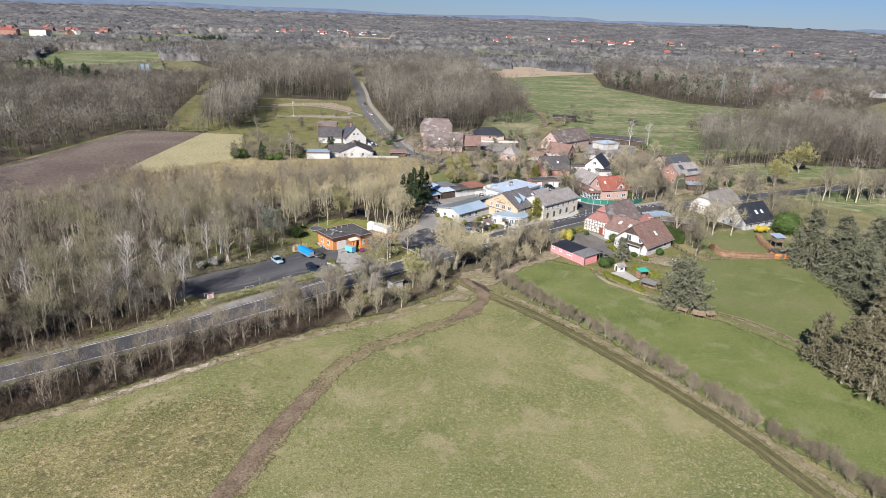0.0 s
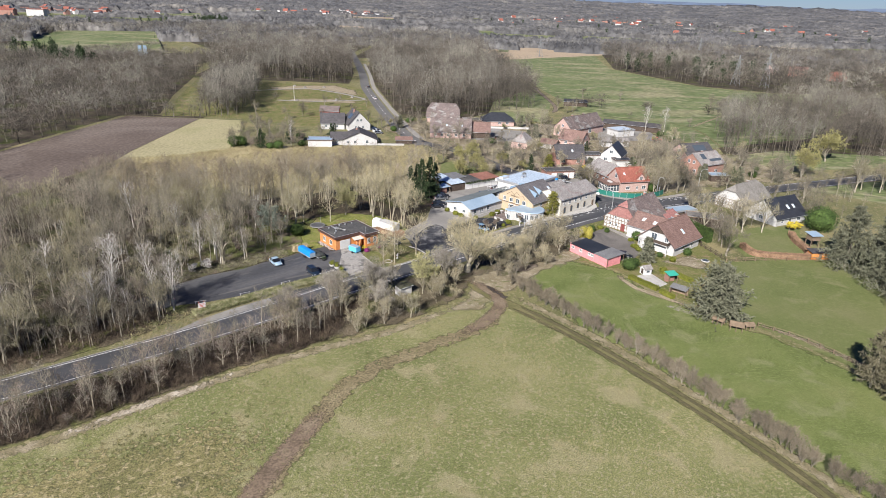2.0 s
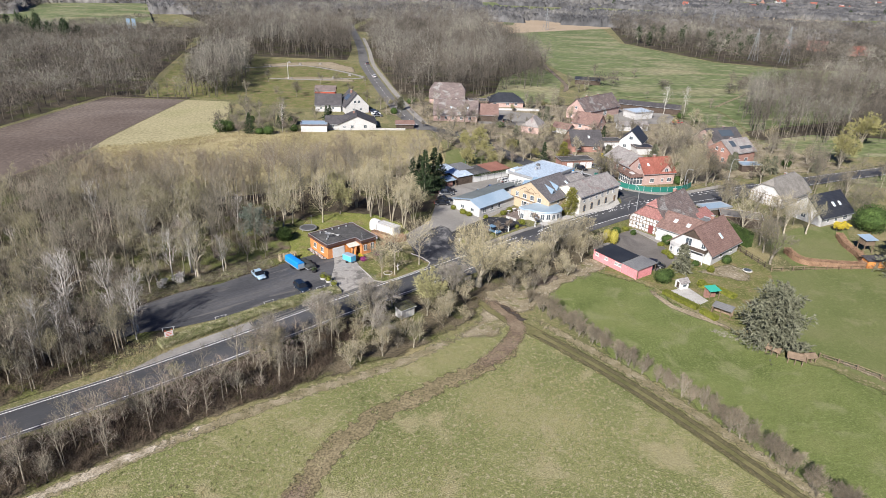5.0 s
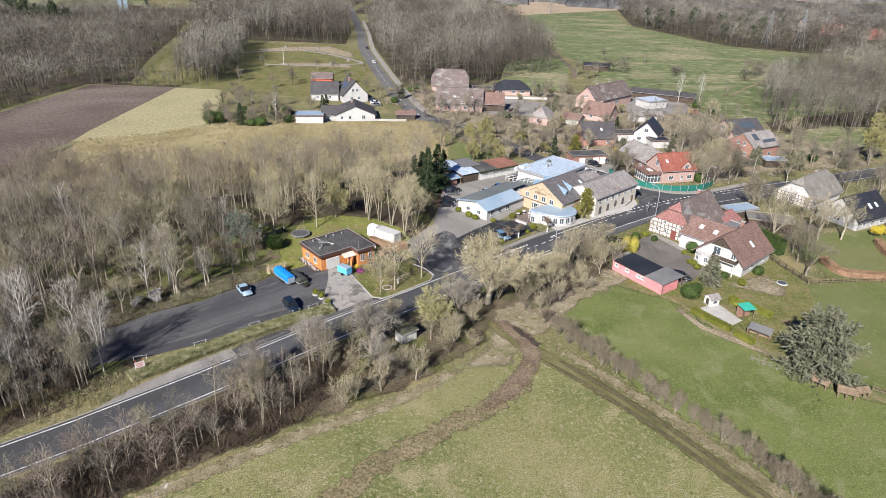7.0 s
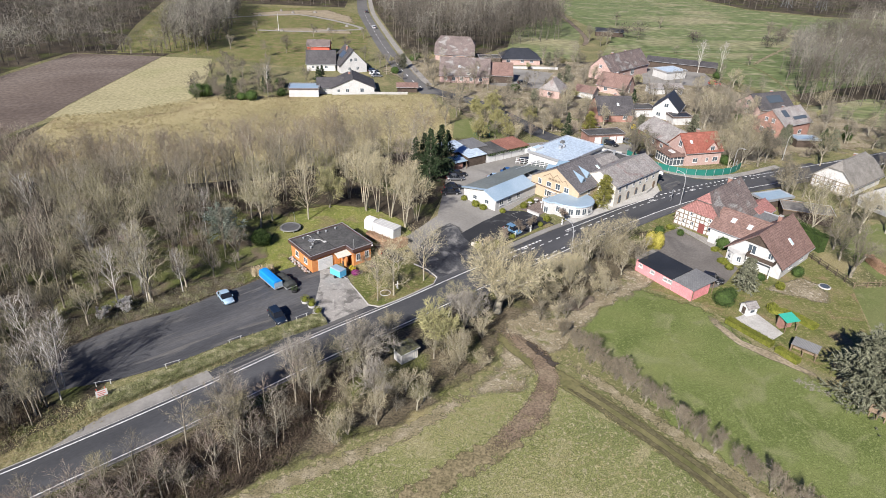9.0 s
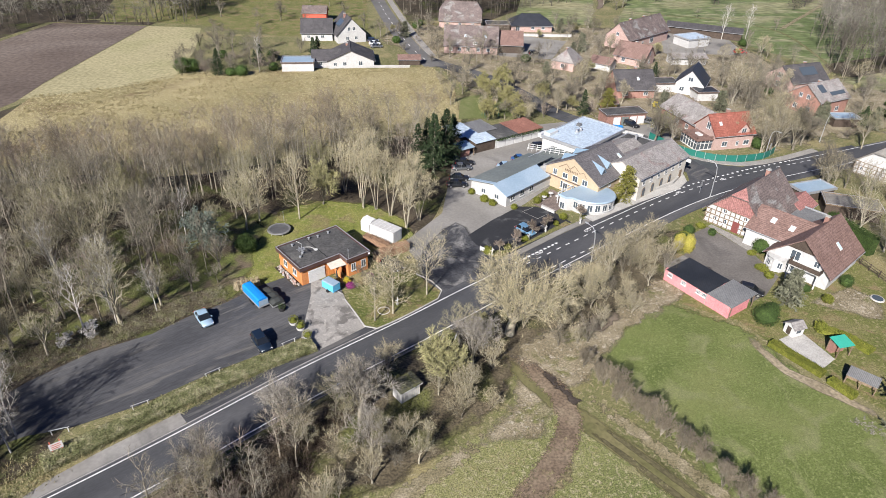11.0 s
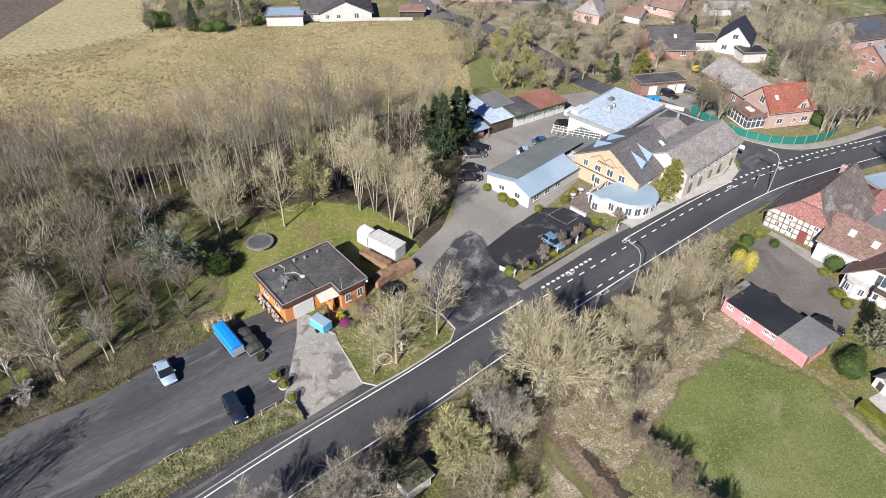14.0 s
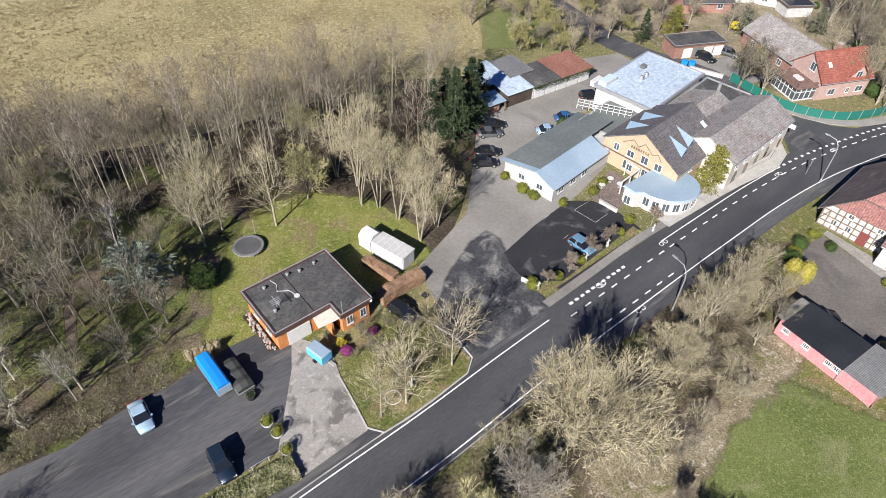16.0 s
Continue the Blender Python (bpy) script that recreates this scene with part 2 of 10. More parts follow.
M["farwood"] = material("bare_far_wood", [(0.066, 0.058, 0.048), (0.1, 0.088, 0.072), (0.15, 0.133, 0.106)], 0.03, 0.35, 0.12)
M["farwood_pale"] = material("bare_pale_wood", [(0.12, 0.112, 0.094), (0.17, 0.158, 0.132), (0.235, 0.22, 0.183)], 0.03, 0.35, 0.12)
M["farwood_dark"] = material("bare_dark_wood", [(0.045, 0.039, 0.033), (0.068, 0.06, 0.05), (0.1, 0.088, 0.071)], 0.03, 0.35, 0.12)
M["farcanopy"] = material("bare_canopy", [(0.06, 0.06, 0.061), (0.098, 0.096, 0.095), (0.155, 0.146, 0.132)], 0.009, 0.4, 0.07)
M["farland"] = material("far_country", [(0.11, 0.105, 0.07), (0.11, 0.13, 0.055), (0.15, 0.14, 0.09)], 0.004, 0.2, 0.03, patch=((0.11, 0.15, 0.055), 0.0045, 0.55))
# distance haze painted into the hill colour as blue
M["hill"] = material("hill_haze_blue", [(0.085, 0.11, 0.16), (0.1, 0.13, 0.185)], 0.002, 0.1, 0.02)
M["needle"] = material("dark_needles", [(0.018, 0.032, 0.014), (0.04, 0.06, 0.026)], 0.8, 0.35, 5.0, vary=0.2)
M["needle_grey"] = material("grey_green_needles", [(0.085, 0.09, 0.058), (0.175, 0.176, 0.122)], 0.8, 0.35, 5.0, vary=0.15)
M["needle_brown"] = material("brownish_needles", [(0.09, 0.082, 0.05), (0.17, 0.155, 0.1)], 0.8, 0.35, 5.0, vary=0.15)
M["needle_blue"] = material("blue_green_needles", [(0.1, 0.125, 0.1), (0.2, 0.235, 0.19)], 0.8, 0.3, 5.0)
M["olive"] = material("olive_needles", [(0.1, 0.1, 0.02), (0.18, 0.17, 0.045)], 1.0, 0.35, 5.0)
M["twig_olive"] = material("olive_twig", [(0.17, 0.155, 0.09), (0.3, 0.276, 0.168)], 0.5, 0.3, 4.0, vary=0.2)
M["asphalt_far"] = material("far_road_asphalt", [(0.1, 0.097, 0.095), (0.13, 0.126, 0.122)], 0.1, 0.1, 1.0)
M["red_door"] = paint("dark_red_paint", (0.17, 0.05, 0.045), 0.5)
M["fascia_brown"] = paint("maroon_brown_paint", (0.075, 0.04, 0.034), 0.5)
M["tarmat"] = material("faded_black_netting", [(0.055, 0.055, 0.058), (0.08, 0.08, 0.083)], 0.8, 0.2, 8.0, rough=0.7)
M["mossy_felt"] = material("mossy_roof_felt", [(0.06, 0.06, 0.042), (0.1, 0.098, 0.07)], 0.8, 0.4, 5.0, patch=((0.12, 0.12, 0.05), 0.9, 0.55))
M["trailer_pale"] = paint("pale_blue_paint", (0.1, 0.42, 0.68), 0.45)
M["stem"] = material("far_stems", [(0.07, 0.062, 0.05), (0.14, 0.125, 0.102)], 0.1, 0.2, 1.0)
M["hedge"] = material("clipped_hedge", [(0.075, 0.088, 0.012), (0.14, 0.142, 0.026)], 1.0, 0.35, 7.0, vary=0.2)
M["ivy"] = material("evergreen_leaves", [(0.025, 0.045, 0.012), (0.055, 0.085, 0.022)], 1.0, 0.35, 7.0, vary=0.2)
M["box_yellow"] = material("golden_shrub", [(0.2, 0.18, 0.03), (0.34, 0.3, 0.07)], 1.0, 0.3, 6.0)
M["forsythia"] = material("yellow_blossom", [(0.42, 0.34, 0.03), (0.55, 0.45, 0.06)], 1.0, 0.25, 6.0)
M["willow"] = material("yellow_willow", [(0.19, 0.18, 0.075), (0.29, 0.268, 0.115)], 1.0, 0.3, 4.0)
M["beech"] = material("copper_beech_leaves", [(0.17, 0.105, 0.066), (0.29, 0.185, 0.12)], 1.0, 0.35, 6.0)
M["blossom"] = material("white_blossom", [(0.42, 0.4, 0.37), (0.6, 0.58, 0.55)], 1.0, 0.3, 6.0)
M["heather"] = material("purple_heather", [(0.14, 0.025, 0.09), (0.2, 0.04, 0.13)], 1.0, 0.3, 6.0)
M["straw"] = material("dry_reed", [(0.36, 0.295, 0.19), (0.5, 0.42, 0.29)], 1.0, 0.3, 6.0)
M["straw_grass"] = material("straw_grass", [(0.2, 0.17, 0.085), (0.3, 0.26, 0.15)], 0.3, 0.3, 3.0)
M["green_grass"] = material("green_grass", [(0.055, 0.075, 0.02), (0.1, 0.115, 0.035)], 0.3, 0.3, 3.0)
M["bramble_dark"] = material("dead_bramble", [(0.042, 0.031, 0.023), (0.08, 0.06, 0.044), (0.13, 0.1, 0.07)], 0.4, 0.4, 5.0)
M["bramble"] = material("bramble_leaves", [(0.09, 0.1, 0.04), (0.17, 0.17, 0.085), (0.3, 0.28, 0.18)], 0.9, 0.4, 5.0)
# walls
M["brick_orange"] = material("orange_brick", [(0.44, 0.17, 0.06), (0.55, 0.23, 0.085)], 1.2, 0.2, 9.0, rows=6.0, row_axis="Z", row_depth=0.12)
M["brick_red"] = material("red_brick", [(0.23, 0.125, 0.1), (0.31, 0.18, 0.145)], 1.2, 0.2, 9.0, rows=6.0, row_axis="Z", row_depth=0.12, vary=0.1)
M["brick_pale"] = material("pale_brick", [(0.36, 0.25, 0.22), (0.44, 0.32, 0.285)], 1.2, 0.2, 9.0, rows=6.0, row_axis="Z", row_depth=0.12, vary=0.1)
M["white_wall"] = material("white_render", [(0.37, 0.365, 0.355), (0.45, 0.445, 0.435)], 0.3, 0.09, 2.0, vary=0.05)
M["cream_wall"] = material("cream_render", [(0.44, 0.415, 0.36), (0.53, 0.5, 0.44)], 0.4, 0.08, 3.0)
M["yellow_wall"] = material("yellow_render", [(0.36, 0.285, 0.195), (0.4, 0.318, 0.22)], 0.4, 0.06, 3.0)
M["pink_wall"] = material("pink_render", [(0.5, 0.185, 0.195), (0.58, 0.235, 0.245)], 0.5, 0.12, 4.0)
M["fascia"] = material("brown_fascia", [(0.085, 0.06, 0.05), (0.11, 0.08, 0.068)], 1.0, 0.15, 5.0, rough=0.6)
M["wood"] = material("weathered_wood", [(0.13, 0.095, 0.065), (0.2, 0.15, 0.105)], 1.0, 0.25, 8.0, vary=0.15)
M["dark_wood"] = material("dark_stained_wood", [(0.05, 0.038, 0.03), (0.08, 0.06, 0.048)], 1.0, 0.2, 8.0)
M["orange_wood"] = material("orange_stained_wood", [(0.42, 0.17, 0.05), (0.52, 0.22, 0.07)], 1.0, 0.2, 8.0)
M["red_wood"] = material("red_painted_wood", [(0.42, 0.09, 0.06), (0.5, 0.12, 0.08)], 1.0, 0.2, 8.0)
# roofs
def roof(name, a, b, rows=3.0, fine=0.25, rough=0.75, patch=None, scale=0.5, depth=0.14):
    return material(name, [a, b], scale, fine, 3.0, rough, 0.4, rows=rows, row_axis="Y", row_depth=depth, patch=patch)
M["tile_red"] = roof("red_roof_tiles", (0.2, 0.068, 0.05), (0.27, 0.102, 0.076))
M["tile_brown"] = roof("brown_roof_tiles", (0.15, 0.095, 0.08), (0.2, 0.13, 0.112))
M["tile_dark"] = roof("dark_roof_tiles", (0.055, 0.052, 0.055), (0.085, 0.08, 0.082))
M["tile_black"] = roof("black_roof_tiles", (0.018, 0.02, 0.026), (0.032, 0.035, 0.042), rough=0.5)
M["tile_grey"] = roof("grey_roof_slates", (0.2, 0.185, 0.175), (0.28, 0.262, 0.25), patch=((0.2, 0.15, 0.14), 0.3, 0.6))
M["tile_old"] = roof("weathered_roof_tiles", (0.105, 0.085, 0.08), (0.17, 0.135, 0.125), patch=((0.22, 0.21, 0.2), 0.35, 0.6))
M["tile_hung"] = roof("red_hung_tiles", (0.25, 0.12, 0.108), (0.31, 0.155, 0.14))
M["thatch"] = material("grey_thatch", [(0.14, 0.13, 0.116), (0.2, 0.188, 0.17)], 0.4, 0.2, 3.0)
M["slate_brown"] = roof("slate_roof", (0.1, 0.095, 0.098), (0.135, 0.125, 0.128))
M["bitumen"] = material("bitumen_roof", [(0.045, 0.045, 0.046), (0.07, 0.069, 0.068), (0.085, 0.083, 0.08)], 0.3, 0.25, 3.0, patch=((0.13, 0.126, 0.118), 0.4, 0.62))
M["bitumen_pale"] = material("pale_roof_felt", [(0.34, 0.41, 0.48), (0.42, 0.49, 0.56)], 0.3, 0.18, 2.0, rough=0.5, patch=((0.3, 0.37, 0.44), 0.35, 0.6))
M["sheet_blue"] = material("blue_grey_sheet", [(0.26, 0.35, 0.43), (0.33, 0.42, 0.5)], 0.2, 0.05, 3.0, rough=0.42, metal=0.2)
M["dormer_blue"] = material("dull_blue_sheet", [(0.12, 0.185, 0.25), (0.16, 0.225, 0.29)], 0.3, 0.08, 3.0, rough=0.6)
M["sheet_dark"] = material("green_grey_sheet", [(0.1, 0.115, 0.11), (0.15, 0.165, 0.155)], 0.15, 0.12, 2.0, rough=0.6)
M["sheet_black"] = material("black_corrugated", [(0.016, 0.018, 0.02), (0.03, 0.032, 0.035)], 0.25, 0.15, 3.0, rough=0.5, rows=5.0, row_axis="X", row_depth=0.4)
M["sheet_grey"] = material("grey_corrugated", [(0.15, 0.15, 0.15), (0.21, 0.21, 0.205)], 0.25, 0.15, 3.0, rough=0.6, rows=5.0, row_axis="X", row_depth=0.4)
M["sheet_rust"] = material("rusty_sheet", [(0.22, 0.1, 0.075), (0.29, 0.14, 0.105)], 0.3, 0.2, 3.0, rows=4.0, row_axis="X", row_depth=0.3)
# small
M["white"] = paint("white_paint", (0.52, 0.52, 0.51), 0.5)
M["pane"] = glass("window_glass", (0.06, 0.075, 0.09))
M["car_glass"] = glass("dark_car_glass", (0.012, 0.014, 0.017))
M["pane_blue"] = glass("roof_glass", (0.45, 0.56, 0.66), 0.12)
M["metal"] = paint("galvanised_metal", (0.5, 0.51, 0.52), 0.4, 0.6)
M["chrome"] = paint("rim_alloy", (0.6, 0.6, 0.61), 0.3, 0.8)
M["rubber"] = paint("black_rubber", (0.018, 0.018, 0.019), 0.8)
M["lamp_glass"] = glass("headlight_glass", (0.75, 0.77, 0.8))
M["red_glass"] = glass("tail_glass", (0.4, 0.02, 0.02))
M["green_fence"] = paint("green_fence_panel", (0.012, 0.13, 0.1), 0.55)
M["teal"] = paint("teal_roofing", (0.04, 0.34, 0.25), 0.55)
M["plastic_white"] = material("white_tarpaulin", [(0.5, 0.5, 0.495), (0.58, 0.58, 0.575)], 0.8, 0.08, 4.0, rough=0.5)
M["tarp_blue"] = paint("bright_blue_tarpaulin", (0.006, 0.21, 0.6), 0.55)
M["dark_sheet"] = paint("dark_tarpaulin", (0.035, 0.038, 0.035), 0.7)
for key, c, mt in (("silver", (0.36, 0.5, 0.62), 0.3), ("navy", (0.012, 0.022, 0.04), 0.2), ("black", (0.015, 0.016, 0.018), 0.2), ("blue", (0.04, 0.12, 0.3), 0.3),
                   ("red", (0.42, 0.02, 0.025), 0.0), ("palecar", (0.66, 0.67, 0.68), 0.1), ("grey", (0.12, 0.125, 0.13), 0.4), ("sky", (0.14, 0.27, 0.4), 0.3)):
    M["car_" + key] = paint("car_paint_" + key, c, 0.35, mt, 0.25, 0.03)


# ---- mesh tools ----
class Mesh:
    def __init__(self):
        self.v, self.f = [], []

    def add(self, verts, faces):
        k = len(self.v)
        self.v += [tuple(p) for p in verts]
        self.f += [tuple(k + i for i in face) for face in faces]
        return self

    def box(self, x0, x1, y0, y1, z0, z1):
        return self.prism([(x0, y0), (x1, y0), (x1, y1), (x0, y1)], z0, z1)

    def prism(self, poly, z0, z1, top=None):
        """A closed upright prism; top: another outline of as many points for its upper end."""
        n = len(poly)
        up = top or poly
        self.add([(x, y, z0) for x, y in poly] + [(x, y, z1) for x, y in up],
                 [tuple(range(n))[::-1], tuple(range(n, 2 * n))] + [(i, (i + 1) % n, n + (i + 1) % n, n + i) for i in range(n)])
        return self

    def cyl(self, x, y, r0, z0, z1, r1=None, n=12):
        c = [(math.cos(2 * math.pi * i / n), math.sin(2 * math.pi * i / n)) for i in range(n)]
        return self.prism([(x + r0 * a, y + r0 * b) for a, b in c], z0, z1, [(x + (r0 if r1 is None else r1) * a, y + (r0 if r1 is None else r1) * b) for a, b in c])

    def section(self, outline, x0, x1):
        """An outline in y and z, drawn out along x."""
        n = len(outline)
        self.add([(x0, y, z) for y, z in outline] + [(x1, y, z) for y, z in outline],
                 [tuple(range(n))[::-1], tuple(range(n, 2 * n))] + [(i, (i + 1) % n, n + (i + 1) % n, n + i) for i in range(n)])
        return self

    def slab(self, polys, t):
        """Joined sloping faces with a thickness t above them."""
        key = lambda p: tuple(round(c, 3) for c in p)
        seen = {}
        for p in polys:
            for a, b in zip(p, p[1:] + p[:1]):
                seen.setdefault(frozenset((key(a), key(b))), []).append((a, b))
        up = lambda p: (p[0], p[1], p[2] + t)
        for p in polys:
            n = len(p)
            self.add(p, [tuple(range(n))[::-1]])
            self.add([up(q) for q in p], [tuple(range(n))])
        for e in seen.values():
            if len(e) == 1:
                a, b = e[0]
                self.add([a, b, up(b), up(a)], [(0, 1, 2, 3)])
        return self

    def tube(self, pts, radii, n=5, caps=True):
        pts = [Vector(p) for p in pts]
        k0 = len(self.v)
        for i, p in enumerate(pts):
            d = (pts[min(i + 1, len(pts) - 1)] - pts[max(i - 1, 0)]).normalized()
            a = d.orthogonal().normalized()
            b = d.cross(a)
            self.v += [tuple(p + radii[i] * (math.cos(2 * math.pi * j / n) * a + math.sin(2 * math.pi * j / n) * b)) for j in range(n)]
        for i in range(len(pts) - 1):
            for j in range(n):
                self.f.append((k0 + i * n + j, k0 + i * n + (j + 1) % n, k0 + (i + 1) * n + (j + 1) % n, k0 + (i + 1) * n + j))
        if caps:
            self.f.append(tuple(range(k0, k0 + n))[::-1])
            self.f.append(tuple(range(k0 + (len(pts) - 1) * n, k0 + len(pts) * n)))
        return self

    def data(self, name, mat, smooth=False):
        me = bpy.data.meshes.new(name)
        me.from_pydata(self.v, [], self.f)
        me.materials.append(mat)
        if smooth:
            me.polygons.foreach_set("use_smooth", [True] * len(me.polygons))
        me.update()
        return me


def part(name, mesh, mat, parent=None, label="", m=None, kind="", smooth=False):
    """Links a mesh as one object under a thing or a part."""
    ob = new(name, mesh if isinstance(mesh, bpy.types.Mesh) else mesh.data(name, mat, smooth))
    ob.parent = parent
    if m is not None:
        ob.matrix_basis = m
    return tagged(ob, label, kind=kind)


def thing(name, label, category, x, y, rot=0.0, z=0.0, group=""):
    ob = new(name)
    ob.empty_display_size = 0.5
    ob.matrix_basis = pose(x, y, z, 0, 0, rot)
    return tagged(ob, label, category, group)


def ground(name, outline, z, mat, label, kind="structure", thick=0.0):
    m = Mesh()
    if thick:
        m.prism(outline, z - thick, z)
    else:
        m.add([(x, y, z) for x, y in outline], [tuple(range(len(outline)))])
    ob = part(name, m, mat)
    return tagged(ob, label, name.split("_")[0], kind=kind)


def soft_ground(name, outline, z, mat, label, margin=3.0, step=1.2):
    """A patch of ground whose edge frays over the margin."""
    xs, ys = [p[0] for p in outline], [p[1] for p in outline]
    nx, ny = int((max(xs) - min(xs)) / step) + 2, int((max(ys) - min(ys)) / step) + 2
    gx, gy = np.meshgrid(min(xs) + step * np.arange(nx), min(ys) + step * np.arange(ny), indexing="ij")
    gx, gy = gx.ravel(), gy.ravel()
    far, hit = np.full(len(gx), 1e9), np.zeros(len(gx), bool)
    for (ax, ay), (bx, by) in zip(outline, outline[1:] + outline[:1]):
        t = np.clip(((gx - ax) * (bx - ax) + (gy - ay) * (by - ay)) / ((bx - ax) ** 2 + (by - ay) ** 2 + 1e-9), 0, 1)
        far = np.minimum(far, np.hypot(gx - ax - t * (bx - ax), gy - ay - t * (by - ay)))
        hit ^= ((ay > gy) != (by > gy)) & (gx < (bx - ax) * (gy - ay) / (by - ay + 1e-12) + ax)
    far = np.where(hit, far, -far)
    m = Mesh()
    m.v = [(float(x), float(y), z) for x, y in zip(gx, gy)]
    for i in range(nx - 1):
        for j in range(ny - 1):
            q = (i * ny + j, (i + 1) * ny + j, (i + 1) * ny + j + 1, i * ny + j + 1)
            if max(far[k] for k in q) > 0:
                m.f.append(q)
    ob = part(name, m, mat)
    a = ob.data.attributes.new("edge", "FLOAT", "POINT")
    a.data.foreach_set("value", np.clip(far / margin, -1, 1).astype(np.float32))
    return tagged(ob, label, name.split("_")[0], kind="structure")


def smooth_line(pts, step=3.0):
    """A curve through the points, cut into even steps."""
    P = [Vector(p) for p in pts]
    P = [2 * P[0] - P[1]] + P + [2 * P[-1] - P[-2]]
    out = []
    for a, b, c, d in zip(P, P[1:], P[2:], P[3:]):
        n = max(1, int((c - b).length / step))
        for i in range(n):
            t = i / n
            out.append(0.5 * (2 * b + (c - a) * t + (2 * a - 5 * b + 4 * c - d) * t * t + (3 * b - a - 3 * c + d) * t ** 3))
    return out + [P[-2]]


def sideways(pts):
    out = []
    for i, p in enumerate(pts):
        d = (pts[min(i + 1, len(pts) - 1)] - pts[max(i - 1, 0)]).normalized()
        out.append(Vector((-d.y, d.x)))
    return out


def ribbon(name, pts, left, right, z, mat, label="", soft=False, step=3.0, parent=None, height=0.0):
    """A strip along a line, from left to right of it (metres to its left); soft gives it an edge that the material frays."""
    line = smooth_line(pts, step)
    side = sideways(line)
    cols = 5 if soft else 2
    m = Mesh()
    edge = []
    for n, (p, s) in enumerate(zip(line, side)):
        end = min(1.0, min(n, len(line) - 1 - n) / 3.0) if soft else 1.0
        for c in range(cols):
            q = p + s * (left + (right - left) * c / (cols - 1))
            m.v.append((q.x, q.y, z + height))
            edge.append((0.0, 0.75, 1.0, 0.75, 0.0)[c] * end - 0.6 * (1 - end) if soft else 1.0)
    for i in range(len(line) - 1):
        for c in range(cols - 1):
            k = i * cols + c
            m.f.append((k, k + cols, k + cols + 1, k + 1) if left < right else (k + 1, k + cols + 1, k + cols, k))
    if height:
        n = len(m.v)
        m.v += [(x, y, z - 0.05) for x, y, _ in m.v]
        for i in range(len(line) - 1):
            for c in (0, cols - 1):
                k = i * cols + c
                m.f.append((k, k + cols, n + k + cols, n + k))
    ob = part(name, m, mat, parent)
    a = ob.data.attributes.new("edge", "FLOAT", "POINT")
    a.data.foreach_set("value", edge + ([1.0] * (len(m.v) - len(edge))))
    if not parent:
        tagged(ob, label, name.replace("_", " "), kind="structure")
    return ob


# ---- ground, fields and roads ----
base = Mesh()
rings = [0, 60, 120, 200, 320, 500, 800, 1300, 2100, 3200, 4600]
for i, r in enumerate(rings):
    for k in range(48):
        a = 2 * math.pi * k / 48
        base.v.append((r * math.cos(a), 150 + r * math.sin(a), 0.0))
for i in range(len(rings) - 1):
    for k in range(48):
        a, b = i * 48 + k, i * 48 + (k + 1) % 48
        base.f.append((a, a + 48, b + 48, b) if i else (a + 48, b + 48, 0))
tagged(part("ground", base, M["grass"]), "rough spring grass with dry patches to the horizon", "ground", kind="structure")

ground("meadow", [(-140, -120), (140, -120), (70, 50), (68, 62), (59, 76), (45.5, 103), (33.5, 121), (23, 134.5), (11.6, 143), (10, 138.5), (-3.6, 126), (-17.8, 117.5), (-30, 109), (-40.3, 100.7), (-50.4, 91.7), (-60, 85), (-140, 20)], 0.02, M["meadow"], "spring meadow, green with dry yellow patches")
soft_ground("paddock", [(22, 150), (29.8, 158.5), (36, 163.5), (47.2, 157), (52, 146), (57.5, 139), (63, 131), (70, 127), (78, 116), (84, 100), (92, 60), (120, 20), (80, 45), (66, 74), (49, 100), (41, 116), (32, 128)], 0.035, M["lawn_soft"], "bright green grazed paddock beside the farm", 2.5, 1.3)
ground("paddock", [(66.5, 132), (77, 164), (87, 166), (100, 167), (110, 168), (150, 175), (170, 120), (120, 100), (84, 103), (79, 116), (71, 128)], 0.035, M["lawn"], "green paddock behind the garden fence")
ground("garden", [(47, 158), (52, 148), (58, 141), (66, 133), (77, 164), (75, 178.5), (80, 190), (73, 205), (50, 195), (44, 180), (36, 172), (36, 164)], 0.025, M["garden"], "mossy garden lawn round the farmhouse")
ground("garden", [(84, 168), (100, 167), (105, 180), (112, 194), (98, 192), (84, 182)], 0.04, M["lawn"], "lawn inside a copper beech hedge")
ground("woodland_floor", [(-260, -40), (-160, 40), (-56, 118), (-45, 128), (-44, 137), (-45, 144), (-36, 153), (-28, 160), (-20, 166), (-14, 172), (-8, 178), (-3, 180), (0, 190), (3, 205), (4, 215), (3, 232), (-20, 233), (-50, 236), (-80, 246), (-110, 250), (-128, 194), (-170, 240), (-330, 240)], 0.03, M["litter"], "leaf-littered floor of the bare wood, darkened as painted shade")
soft_ground("woodland_floor", [(-160, -10), (-60, 86), (-50, 92.5), (-30, 110), (-17.8, 118.5), (-3.6, 127), (9, 138.5), (12, 147), (22, 150), (29.5, 158), (36, 163), (41, 172), (48, 186), (40, 184), (19, 169), (2, 155), (-15, 140), (-46, 112), (-80, 86), (-180, 8)], 0.03, M["litter_soft"], "leaf-littered strip under the roadside trees", 2.5)
ground("reed_meadow", [(-112, 251), (-92, 262), (-77, 276), (-60, 279), (-22, 284), (-3, 288), (4, 270), (6, 232), (1, 230), (-12, 228), (-20, 222.5), (-30, 217), (-40, 210), (-50, 205), (-62, 202), (-75, 203), (-86, 199), (-100, 205), (-110, 226)], 0.04, M["dry"], "straw-coloured wet meadow of last year's grass")
